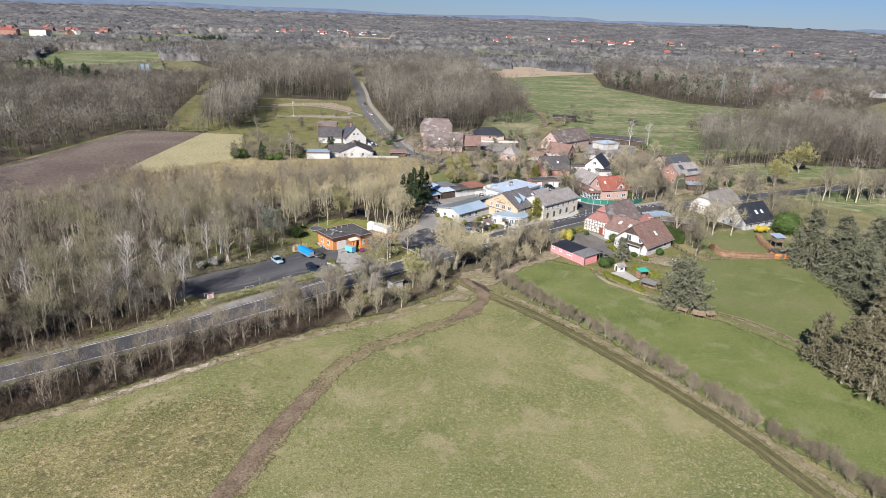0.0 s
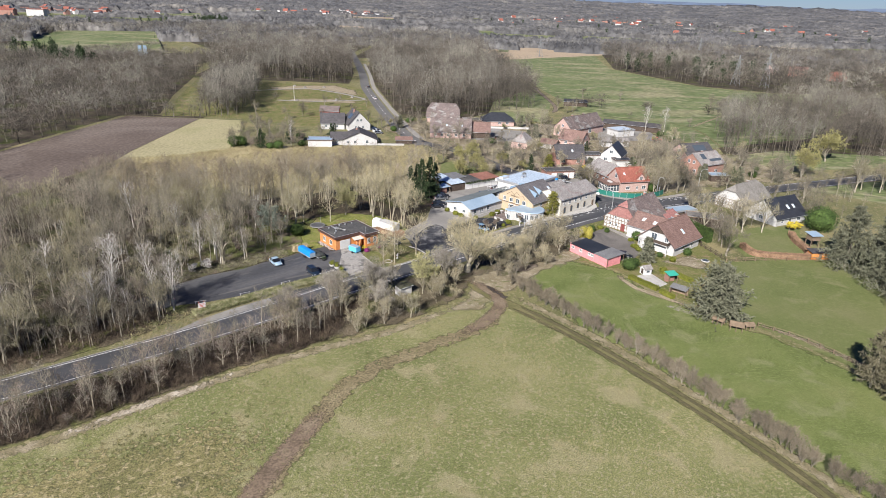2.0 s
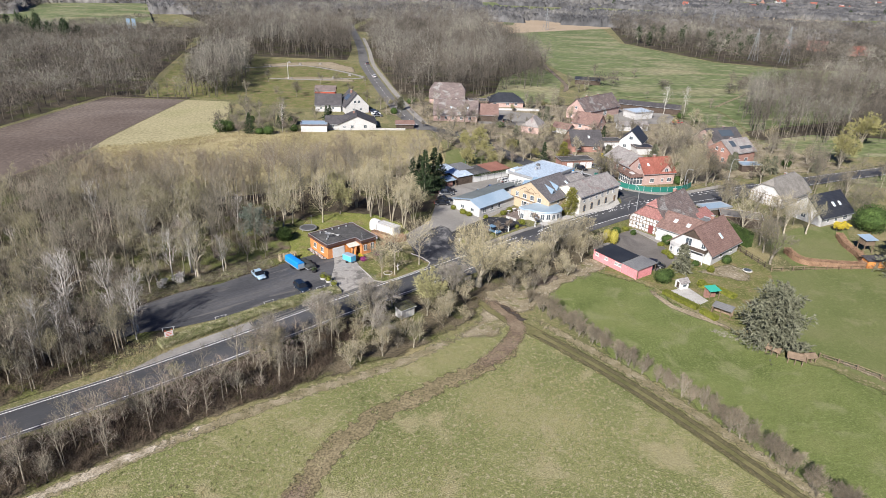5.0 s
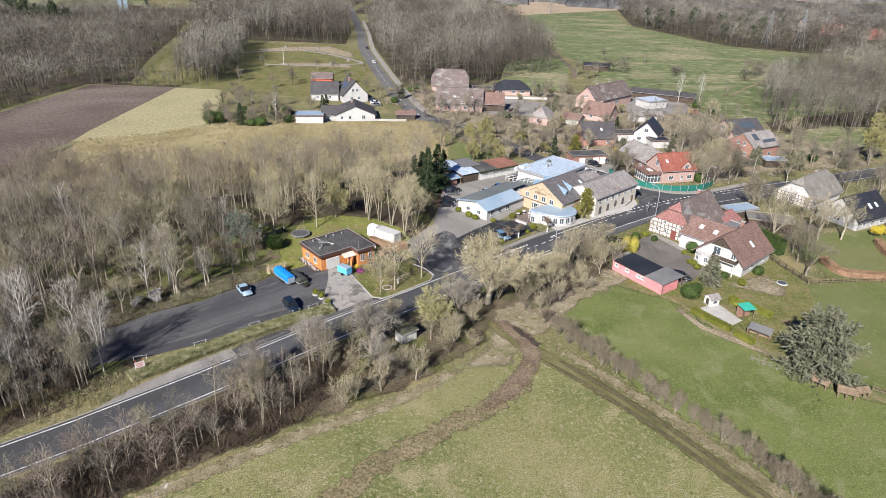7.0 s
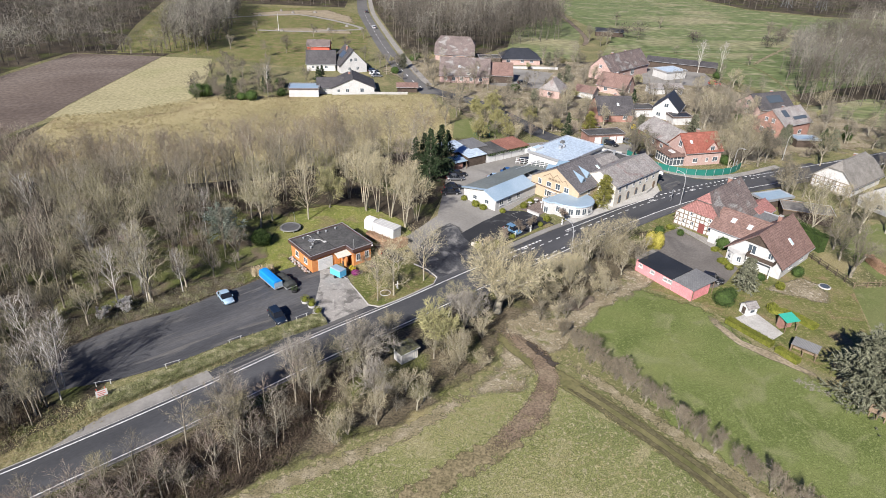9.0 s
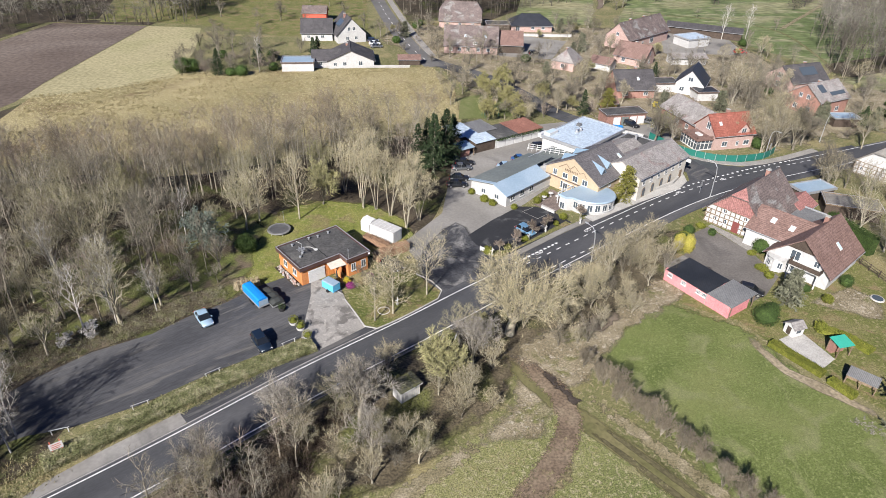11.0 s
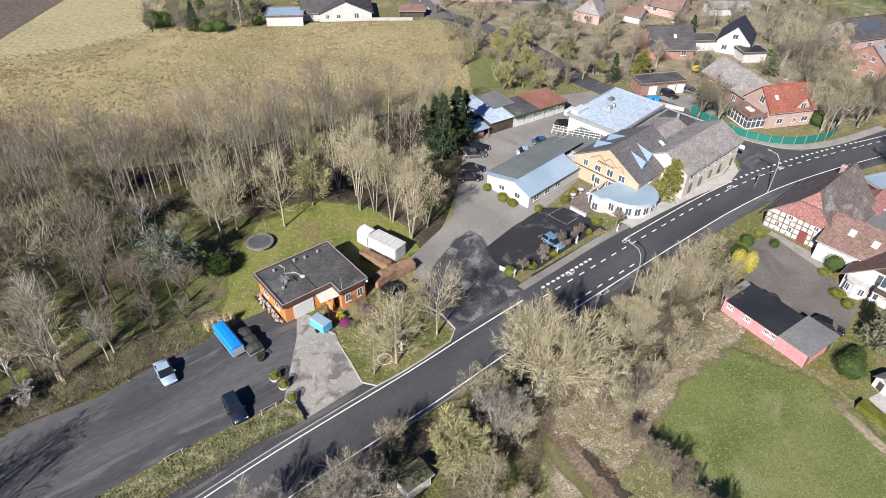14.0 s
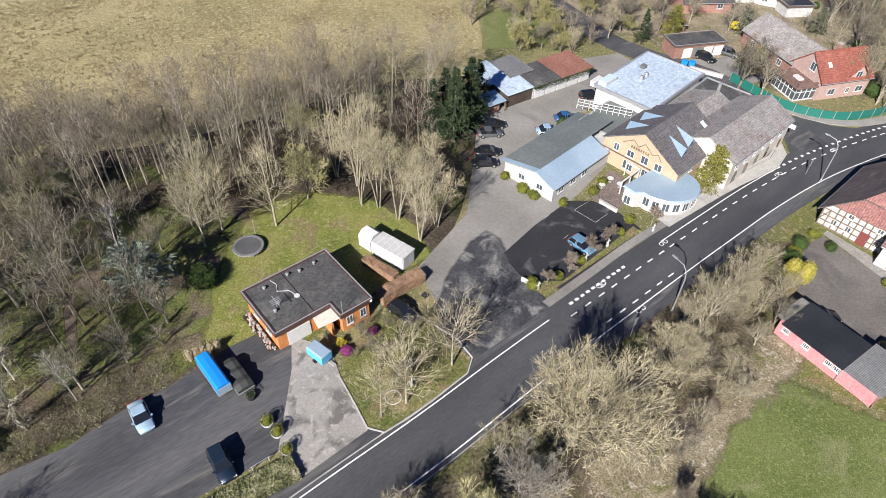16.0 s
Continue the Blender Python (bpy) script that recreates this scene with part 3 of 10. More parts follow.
ground("field", [(-163, 238), (-127, 190), (-114, 246), (-115, 262), (-113, 332), (-149, 333)], 0.05, M["plough"], "brown ploughed field with harrow lines")
ground("field", [(-114, 248), (-98, 256), (-80, 270), (-84, 300), (-92, 331), (-112.5, 332), (-114.6, 262)], 0.05, M["stubble"], "pale yellow stubble field")
ground("park", [(-126, 340), (-95, 336), (-60, 322), (-27, 322), (-36, 400), (-44, 452), (-60, 474), (-120, 470)], 0.04, M["garden"], "mown grass of a small park")
ground("green_strip", [(-133, 336), (-117, 338), (-129, 400), (-150, 480), (-166, 482), (-148, 400)], 0.055, M["garden"], "narrow green meadow between two woods")
ground("pasture", [(72, 355), (88, 400), (80, 480), (70, 700), (60, 860), (200, 860), (172, 650), (212, 530), (255, 505), (330, 500), (190, 330), (128, 300), (112, 335)], 0.04, M["farfield"], "large bright green pasture behind the village")
ground("pasture", [(330, 460), (480, 620), (620, 640), (560, 470), (420, 400)], 0.04, M["farfield"], "green pasture beyond the wood")
ground("pasture", [(30, 355), (62, 352), (78, 430), (70, 480), (40, 420)], 0.05, M["farfield"], "green paddock beside the wood")
ground("field", [(62, 700), (60, 860), (96, 970), (255, 1010), (205, 815)], 0.06, M["brownfield"], "far brown field")
ground("pasture", [(128, 284), (145, 262), (200, 275), (260, 290), (160, 300)], 0.06, M["farfield"], "strip of green grass beside the wood")
ground("pasture", [(130, 240), (175, 205), (260, 240), (220, 262), (160, 246)], 0.06, M["farfield"], "green grass beside the road")
ground("field", [(165, 205), (240, 190), (330, 230), (250, 240)], 0.07, M["plough"], "brown field beside the road")
soft_ground("wood_glade", [(-62, 146), (-50, 147), (-40, 155), (-30, 164), (-27, 170), (-30, 184), (-38, 192), (-54, 190), (-66, 172)], 0.04, M["moss"], "mossy clearing in the thin wood", 5.0)
soft_ground("house_lawn", [(-31, 163), (-26, 161), (-18, 166), (-8, 176), (-3, 181), (-6, 188), (-14, 194), (-24, 194.5), (-31, 190), (-33, 178)], 0.05, M["garden_soft"], "mossy lawn round the orange bungalow", 2.4)
soft_ground("woodland_floor", [(-130, 58), (-100, 80), (-64, 108.5), (-54, 116.5), (-49, 122), (-48, 129), (-54, 133), (-62, 128), (-100, 100), (-130, 80)], 0.042, M["litter_soft"], "leaf-littered verge below the saplings", 1.5, 1.6)
soft_ground("dry_meadow", [(-62, 70), (-52, 84), (-40, 92), (-28, 97), (-21, 92), (-20, 80), (-25, 60), (-36, 44), (-56, 44)], 0.045, M["meadow_dry"], "dry olive-brown stretch of the meadow", 9.0, 1.5)
soft_ground("garden_soil", [(59, 163.5), (65, 160), (71, 158.5), (73, 164), (70, 168.5), (64, 166)], 0.05, M["dry_soft"], "trodden brown soil in the farmhouse garden", 2.5)
soft_ground("field_margin", [(3, 132), (9, 138), (12, 146), (16, 143), (17.5, 139), (13, 134)], 0.045, M["dry_soft"], "trodden dry grass where the tracks meet", 2.5)
ground("lawn_patch", [(5, 241), (22, 245), (25, 256), (12, 262), (6, 258)], 0.05, M["lawn"], "small green lawn behind the sheds")

# the parking place and the yards
ground("parking_place", [(-56, 128), (-48.3, 133), (-43.7, 134.4), (-37, 138.2), (-29.6, 144.5), (-20.5, 150.8), (-19, 152.2), (-15.5, 154), (-14, 160), (-17, 165), (-22, 169), (-27.8, 164.8), (-32, 160.2), (-37.2, 155.9), (-40.7, 152.1), (-47.6, 147.8), (-53, 142), (-58, 134)], 0.06, M["asphalt_old"], "worn dark asphalt parking place")
ground("driveway", [(-19.2, 152), (-16.4, 149.1), (-10.2, 154.6), (-12, 157.8), (-14.1, 161.6), (-15.5, 165), (-20.5, 167), (-19.6, 162)], 0.075, M["drive"], "drive of pale concrete setts")
ground("yard", [(-6, 178.5), (-1.2, 168.4), (4, 165.2), (10.4, 173.4), (8, 177), (12, 188), (18, 195), (24, 203), (20, 216), (28, 224), (38, 234), (33, 241), (24, 238), (14, 232), (4, 224), (2.5, 205), (1, 190)], 0.06, M["yard"], "worn grey yard of the inn")
soft_ground("yard_mouth", [(-3.6, 172), (-1.5, 163), (0.5, 159.5), (13, 170), (10.6, 175), (7.6, 180), (6, 185), (3.5, 187), (1, 184), (-1.8, 179)], 0.072, M["asphalt_worn"], "dark patched asphalt at the yard's mouth", 1.6, 0.8)
ground("car_park", [(8, 177.3), (13.2, 175.2), (16.5, 176.6), (26, 187.4), (23, 191.5), (20, 193.5), (16.3, 193.4), (10.6, 187.6), (5.6, 181.5)], 0.075, M["asphalt_new"], "freshly laid black asphalt car park")
ground("forecourt", [(44, 238.5), (53, 240), (60, 243), (60, 232), (54, 228), (47, 232)], 0.07, M["yard"], "paved forecourt before the garages")
ground("farm_yard", [(42.5, 173), (50.8, 163), (54, 165), (58.5, 170.5), (57, 178), (52, 187), (48, 184)], 0.06, M["yard_dark"], "worn grey yard of the farmhouse")
ground("terrace", [(56.9, 178), (52.2, 187.3), (53.2, 188), (58.8, 180.5)], 0.08, M["setts"], "concrete strip before the timbered gable")
ground("terrace", [(51.2, 153.9), (53.6, 147.0), (57.4, 149.8), (55.2, 156.0)], 0.07, M["kerb"], "pale paved garden terrace")
ground("farm_yard", [(20, 303), (38, 300), (47, 325), (30, 332), (20, 318)], 0.06, M["yard"], "gravel yard beside the brown farmhouse")
ground("farm_yard", [(80, 312), (110, 312), (112, 338), (88, 345)], 0.06, M["yard"], "farm yard with gravel")
ground("courtyard", [(19.5, 194.3), (23.2, 191.3), (28, 197), (24, 201.5)], 0.085, M["paving"], "brick-paved terrace of the inn")
ground("layby", [(-46, 121.5), (-42.4, 127), (-38.6, 130.9), (-31.6, 137.2), (-29.6, 136.3), (-32.5, 132.4), (-42, 123.6)], 0.06, M["yard"], "pale gravel lay-by at the road")

ROAD = [(-330, -98), (-200, 1), (-100, 76), (-52, 112.2), (-42.3, 120), (-30.2, 130.5), (-17, 142.6), (-3.2, 154.2), (5.3, 161.7), (13, 168.3), (21, 175), (28, 180.8), (36, 187.3), (47, 196.0), (58, 203.5), (70, 210), (82, 215.5), (105, 225.5), (125, 234.5), (145, 243), (200, 264), (330, 300), (600, 340)]
road = ribbon("road", ROAD, 3.6, -3.6, 0.09, M["asphalt"], "dark asphalt main road with white edge lines")
ribbon("road_wide", [(-27.5, 132.9)] + ROAD[6:10], 4.3, 2.9, 0.088, M["asphalt_old"], "dark asphalt strip between road and kerb")
ribbon("road_edge", [(-27.5, 132.9)] + ROAD[6:8], 5.6, 3.0, 0.07, M["asphalt_old"], "worn asphalt margin between hedge and road")
ribbon("road_wide", ROAD[9:18], 4.6, 2.9, 0.095, M["asphalt"], "asphalt cycle lane beside the road")
ribbon("road_wide", ROAD[8:18], -2.9, -5.0, 0.092, M["asphalt_old"], "grey asphalt edge of the road")
ribbon("side_street", [(60.5, 208), (57.5, 215), (54.5, 224), (48.5, 233), (39, 240), (31, 248), (24, 262), (14, 278), (0, 291), (-6.5, 299)], 3.0, -3.0, 0.1, M["asphalt_old"], "asphalt side street through the village")
ground("junction", [(52.3, 201.5), (54.8, 205.5), (56, 212), (56, 219), (61, 218.6), (66, 215.7), (74, 214.6), (70, 208), (60, 203)], 0.098, M["asphalt"], "worn asphalt mouth of the side street")
ribbon("far_road", [(-2, 288), (-5.8, 297), (-10.5, 310), (-17.5, 336), (-25, 368), (-35, 415), (-45, 466), (-54, 533), (-68, 620), (-92, 760)], 3.2, -3.2, 0.11, M["asphalt_far"], "asphalt road that climbs past the park")
ribbon("far_path", [(-3, 300), (-12, 335), (-19.5, 368), (-29.5, 415), (-39.5, 466), (-48.5, 533), (-62, 620)], 1.2, -1.4, 0.08, M["setts"], "pale cycle path beside the far road")
ground("drain_cover", [(-5.3, 173.7), (-4.6, 173.2), (-4.1, 173.9), (-4.8, 174.4)], 0.11, M["asphalt_new"], "dark iron drain cover")
ribbon("pavement", [(10.6, 172.6), (17, 178.2), (24, 184.4), (29.5, 188.6)], 0.6, -0.6, 0.11, M["yard"], "narrow pavement with concrete kerb", height=0.1)
ribbon("pavement", [(29.5, 188.6), (37, 194.2), (44, 199.2), (51, 203.6), (53.6, 207), (53.8, 213)], 1.2, -0.9, 0.11, M["kerb"], "pavement round the corner of the inn", height=0.1)
ribbon("pavement", [(57.5, 226), (58.6, 221.6), (62, 218.8), (66, 217), (72, 216.8), (80, 219.6), (92, 226)], 0.9, -0.9, 0.11, M["setts"], "curved pavement before the green fence", height=0.1)
ribbon("kerb", [(-10.3, 154.8), (-8.4, 154.3), (-3.2, 158.5), (0.5, 162), (1.1, 164.2), (-0.6, 166.8), (-3.2, 168.8)], 0.08, -0.08, 0.09, M["kerb"], "concrete kerb round the planted island", height=0.12)
ribbon("kerb", [(-14.1, 161.3), (-12, 157.8), (-10.3, 154.8)], 0.08, -0.08, 0.09, M["kerb"], "concrete kerb at the drive", height=0.12)
ground("verge_island", [(-14, 161.3), (-12, 157.9), (-10.2, 154.9), (-8.4, 154.4), (-3.2, 158.6), (0.4, 162.1), (0.9, 164.2), (-3.2, 168.6), (-9, 171), (-13, 166)], 0.1, M["garden"], "planted front garden with patchy grass")
ground("verge_island", [(7.6, 176.8), (10.6, 174.1), (25.8, 186.9), (24.9, 187.9), (13.3, 176.8)], 0.1, M["garden"], "grassy bed between car park and pavement")

ribbon("gutter", [(-75, 94.8)] + ROAD[3:8], 3.52, 3.38, 0.1, M["kerb"], "pale concrete gutter along the road")
ribbon("gutter", [(-75, 94.8)] + ROAD[3:9], -3.36, -3.5, 0.1, M["setts"], "worn concrete gutter along the road")
line = smooth_line(ROAD, 0.5)
side = sideways(line)
marks = []
for off, a, b in ((2.85, -400, 13), (-2.85, -400, 120), (3.0, 30, 54), (3.0, 84, 400), (-2.85, 120, 400)):
    m = Mesh()
    run = [(p, s) for p, s in zip(line, side) if a < p.x < b]
    for p, s in run:
        for d in (off + 0.075, off - 0.075):
            q = p + s * d
            m.v.append((q.x, q.y, 0.104))
    m.f = [(2 * i, 2 * i + 2, 2 * i + 3, 2 * i + 1) for i in range(len(run) - 1)]
    part("edge_line", m, M["line"], road)
dash = Mesh().box(-0.55, 0.55, -0.09, 0.09, 0.104, 0.108).data("dash", M["line"])
block = Mesh().box(-0.3, 0.3, -0.18, 0.18, 0.104, 0.108).data("dash", M["line"])
for off, a, b, step, me in ((1.55, 15, 100, 5, dash), (3.05, 52, 84, 3, block), (-1.9, 17, 28, 5, dash), (3.0, 15.5, 24, 2, block)):
    run = [(p, s) for p, s in zip(line, side) if a < p.x < b]
    for p, s in run[::step]:
        q = p + s * off
        part("dash", me, None, road, m=pose(q.x, q.y, 0.002, 0, 0, math.degrees(math.atan2(-s.x, s.y))))


def bicycle_mark(x, y, rot):
    m = Mesh()
    for cx in (-0.45, 0.45):
        for i in range(14):
            a, b = 2 * math.pi * i / 14, 2 * math.pi * (i + 1) / 14
            m.add([(cx + r * math.cos(t), r * math.sin(t), 0.108) for t, r in ((a, 0.26), (a, 0.36), (b, 0.36), (b, 0.26))], [(0, 1, 2, 3)])
    m.box(-0.4, 0.35, 0.3, 0.38, 0.108, 0.11).box(-0.05, 0.03, -0.05, 0.5, 0.108, 0.111)
    part("bicycle_symbol", m, M["line"], road, m=pose(x, y, 0.003, 0, 0, rot))


bicycle_mark(18.3, 176.3, 220)
bicycle_mark(28.5, 184.6, 40)
bicycle_mark(22.6, 172.2, 40)
bicycle_mark(51, 201.2, 35)
bicycle_mark(63, 208.3, 30)
far_line = smooth_line([(-5.8, 297), (-10.5, 310), (-17.5, 336), (-25, 368), (-35, 415), (-45, 466)], 4)
far_dash = Mesh().box(-0.12, 0.12, -1.1, 1.1, 0.12, 0.124).data("dash", M["line"])
for p, s in list(zip(far_line, sideways(far_line)))[::2]:
    part("dash", far_dash, None, bpy.data.objects["far_road"], m=pose(p.x, p.y, 0, 0, 0, math.degrees(math.atan2(s.y, s.x))))
for (ax, ay), (bx, by) in (((19.3, 193.3), (16.9, 191.3)), ((16.9, 191.3), (19.6, 188.6)), ((19.6, 188.6), (21.7, 190.6)), ((12, 189), (13, 190)), ((14.5, 185), (15.3, 185.8)), ((17, 183), (17.8, 183.8)), ((19.6, 185.6), (20.4, 186.4))):
    ribbon("bay_line", [(ax, ay), (bx, by)], 0.035, -0.035, 0.09, M["kerb"], parent=bpy.data.objects["car_park"])

# farm tracks
ribbon("track", [(8, 152), (11.5, 146.8), (17.2, 139.2), (24, 132), (33.2, 120.8), (45, 103), (53.6, 87.5), (59, 74), (68, 52), (84, 10)], 1.8, -1.8, 0.06, M["track"], "muddy farm track along the hedge", soft=True)
for off in (0.85, -0.85):
    ribbon("wheel_rut", [(17.2, 139.2), (24, 132), (33.2, 120.8), (45, 103), (53.6, 87.5), (59, 74), (68, 52)], off + 0.5, off - 0.5, 0.075, M["wheel"], "dark wheel rut in the farm track", soft=True)
ribbon("track", [(9, 152), (13, 147), (16.8, 142), (17.4, 137.5), (15, 131.5), (10, 125.4), (4, 119.8)], 1.9, -1.9, 0.068, M["earth"], "muddy track that turns into the meadow", soft=True)
ribbon("track", [(17.6, 137), (15, 130), (10, 124.8), (4, 120.2), (-3.4, 114.2), (-9.6, 107.8), (-14.2, 97.5), (-17.5, 86), (-21.6, 71), (-30, 48)], 2.1, -2.1, 0.062, M["track_faint"], "faint trodden track across the meadow", soft=True)
ribbon("track", [(-11.3, 103.6), (-14.3, 97.1), (-18.9, 84.5), (-22, 72.3), (-30, 48)], 1.9, -1.9, 0.072, M["earth"], "bare brown earth track across the meadow", soft=True)
ribbon("track", [(6, 154), (10, 150), (13.5, 146.5), (17, 142), (18, 137)], 2.2, -2.2, 0.055, M["mud"], "muddy gateway beside the trees", soft=True)
ribbon("leaf_bank", [(-80, 68), (-60, 84.5), (-50.4, 91), (-40.3, 100), (-30, 108.2), (-17.8, 116.8), (-3.6, 125.4), (9.5, 137)], 1.2, -1.3, 0.05, M["leaves"], "bank of pale fallen leaves at the hedge", soft=True)
soft_ground("dry_bank", [(10, 147), (15, 143), (21, 143), (25, 149), (31, 156), (38, 162), (44, 166), (41, 172), (35, 168), (26, 160), (18, 156), (12, 152)], 0.045, M["dry_soft"], "dry trodden grass and leaves beside the paddock", 3.0)
soft_ground("mud_patch", [(14.2, 145.6), (16.6, 142.2), (18.4, 139.2), (19.6, 140.6), (17.4, 144), (15.4, 146.6)], 0.08, M["wet_mud"], "dark wet mud where the tracks meet", 1.2, 0.5)
soft_ground("mud_patch", [(22, 154.5), (25, 154), (29, 158), (28, 160.5), (24, 159)], 0.062, M["mud"], "dark muddy patch below the trees", 1.5, 0.5)
ribbon("leaf_bank", [(18, 144), (25, 136), (34.5, 124), (46.5, 106), (55.5, 90), (62, 76), (70, 58)], 1.1, -1.1, 0.05, M["leaves"], "strip of dry leaves along the track", soft=True)
ribbon("leaf_bank", [(-52, 90), (-46, 95.2), (-40.3, 100.2), (-34, 105.4), (-27, 110.5)], 0.9, -1.0, 0.066, M["leaves_pale"], "bleached fallen leaves at the hedge", soft=True)
ribbon("sandy_bank", [(66, 133), (72, 129), (80, 119), (88, 104)], 1.0, -1.0, 0.06, M["leaves"], "sandy bank with dry grass", soft=True)
soft_ground("park_sand", [(-112, 446), (-92, 462), (-66, 470), (-48, 446), (-44, 420), (-58, 432), (-74, 446), (-96, 438)], 0.05, M["sand"], "bare sandy ground along the park path", 6.0, 2.5)
soft_ground("park_sand", [(-84, 404), (-60, 408), (-44, 402), (-42, 394), (-62, 394), (-84, 396)], 0.05, M["sand"], "bare sandy ground beside the boulders", 3.0, 2.0)
ribbon("park_path", [(-118, 428), (-100, 440), (-82, 448), (-62, 436), (-48, 422), (-40, 409), (-55, 402), (-68, 397), (-90, 397)], 1.3, -1.3, 0.07, M["setts"], "pale gravel path in the park")
soft_ground("wood_edge", [(-62, 138), (-56, 139), (-48, 147), (-40, 153), (-31, 161), (-27, 166), (-32, 168), (-42, 160), (-54, 151), (-64, 146)], 0.046, M["litter_soft"], "brown grass and leaves at the parking edge", 2.0)
ribbon("ditch", [(-53, 184), (-51.5, 178.4), (-48.4, 170.4), (-44.1, 161.3), (-42.4, 157)], 0.8, -0.8, 0.056, M["mud"], "shallow leaf-filled ditch in the wood", soft=True)
ribbon("garden_path", [(45.5, 158.5), (46.8, 155.4), (47.4, 151.8), (49.2, 147), (53, 143.6), (57, 139.5), (62, 133.5)], 1.1, -1.1, 0.054, M["sand"], "trodden sandy strip beside the box hedge", soft=True)
ribbon("field_ditch", [(83.5, 376.7), (113.5, 370.9), (137.9, 350.0), (133.9, 294.8)], 0.7, -0.7, 0.08, M["track"], "dry ditch along the pasture", soft=True)
ribbon("field_ditch", [(137.9, 350.0), (165, 383), (196.1, 417.7), (233.1, 438.3)], 1.2, -1.2, 0.08, M["leaves"], "pale grassy bank across the pasture", soft=True)
ribbon("field_track", [(76.5, 500), (76, 476.8), (76.3, 408.7), (70, 380)], 1.6, -1.6, 0.08, M["mud"], "muddy track beside the pasture", soft=True)
soft_ground("village_ground", [(8, 262), (26, 252), (40, 246), (60, 226), (84, 224), (100, 232), (150, 250), (138, 285), (118, 300), (115, 322), (112, 346), (50, 352), (-14, 346), (-26, 322), (-4, 292)], 0.012, M["dry_soft"], "brown leafy ground in the village gardens", 8.0, 4.0)


# ---- plants ----
def ragged(count, rng, origins, ways, lengths, width):
    """Thin tapering blades, turned at random round their length, as arrays of vertices and faces."""
    ways = ways / np.linalg.norm(ways, axis=1, keepdims=True)
    ref = np.where(np.abs(ways[:, 2:3]) > 0.8, np.array([[1.0, 0, 0]]), np.array([[0, 0, 1.0]]))
    a = np.cross(ways, ref)
    a /= np.linalg.norm(a, axis=1, keepdims=True)
    b = np.cross(ways, a)
    w = width * (0.7 + 0.6 * rng.random((count, 1)))
    turn = 6.2832 * rng.random((count, 1))
    s = (a * np.cos(turn) + b * np.sin(turn)) * w
    v = np.stack([origins + s, origins - s, origins + ways * lengths[:, None]], 1).reshape(-1, 3)
    f = 3 * np.arange(count)[:, None] + np.arange(3)[None]
    return v, f


def fast_mesh(name, v, f, mat, smooth=False):
    """A mesh from arrays of vertices and triangles."""
    me = bpy.data.meshes.new(name)
    v, f = np.asarray(v, np.float32), np.asarray(f, np.int32)
    me.vertices.add(len(v))
    me.vertices.foreach_set("co", v.ravel())
    me.loops.add(f.size)
    me.loops.foreach_set("vertex_index", f.ravel())
    me.polygons.add(len(f))
    me.polygons.foreach_set("loop_start", np.arange(0, f.size, f.shape[1], dtype=np.int32))
    me.materials.append(mat)
    me.update(calc_edges=True)
    return me


def unit(a):
    return a / (np.linalg.norm(a, axis=-1, keepdims=True) + 1e-9)


def across(d):
    """Two directions square to d."""
    ref = np.where(np.abs(d[..., 2:3]) > 0.8, np.array([1.0, 0, 0]), np.array([0, 0, 1.0]))
    a = unit(np.cross(d, ref))
    return a, np.cross(d, a)


def shoots(rng, P, R, per, span, ratio, angle, rise, pts, wiggle=0.12, drop=0.7):
    """Branches off the lines P (n, points, 3) of thickness R: their own lines, which turn up by rise, and thickness."""
    n, k = P.shape[:2]
    g = span[0] + (span[1] - span[0]) * (np.arange(per)[None] + rng.random((n, per))) / per
    i = np.minimum((g * (k - 1)).astype(int), k - 2)
    f = (g * (k - 1) - i)[..., None]
    row = np.arange(n)[:, None]
    A, B = P[row, i], P[row, i + 1]
    way = unit(B - A)
    u, v = across(way)
    az = (np.arange(per)[None] * 2.4 + rng.random((n, 1)) * 6.28 + rng.normal(0, 0.4, (n, per)))[..., None]
    an = (angle * (0.7 + 0.6 * rng.random((n, per))))[..., None]
    d = way * np.cos(an) + (u * np.cos(az) + v * np.sin(az)) * np.sin(an)
    L = np.linalg.norm(np.diff(P, axis=1), axis=2).sum(1)[:, None]
    step = (L * ratio * (1.12 - drop * g) * (0.7 + 0.6 * rng.random((n, per))) / (pts - 1))[..., None]
    out = [A + (B - A) * f]
    for _ in range(pts - 1):
        d = unit(d + np.array([0, 0, rise]) + rng.normal(0, wiggle, d.shape))
        out.append(out[-1] + d * step)
    return np.stack(out, 2).reshape(-1, pts, 3), (R[:, None] * (1.05 - 0.8 * g) * 0.55).ravel()


def rods(P, R, sides, tip=0.25):
    """Tapering rods along the lines P as triangles: tubes of three sides or more, or flat strips of two."""
    n, k = P.shape[:2]
    d = unit(np.gradient(P, axis=1))
    u, v = across(d)
    r = (R[:, None] * np.linspace(1, tip, k)[None])[..., None]
    ring = [P + r * (u * math.cos(6.2832 * j / sides) + v * math.sin(6.2832 * j / sides)) for j in range(sides)]
    V = np.stack(ring, 2).reshape(-1, 3)
    base = (np.arange(n)[:, None] * k + np.arange(k - 1)[None]).ravel()[:, None] * sides
    F = []
    for j in range(sides if sides > 2 else 1):
        m = (j + 1) % sides
        F += [base + np.array([[j, m, m + sides]]), base + np.array([[j, m + sides, j + sides]])]
    return V, np.concatenate(F)


def merged(parts):
    V, F, k = [], [], 0
    for v, f in parts:
        V.append(v)
        F.append(f + k)
        k += len(v)
    return np.concatenate(V), np.concatenate(F)


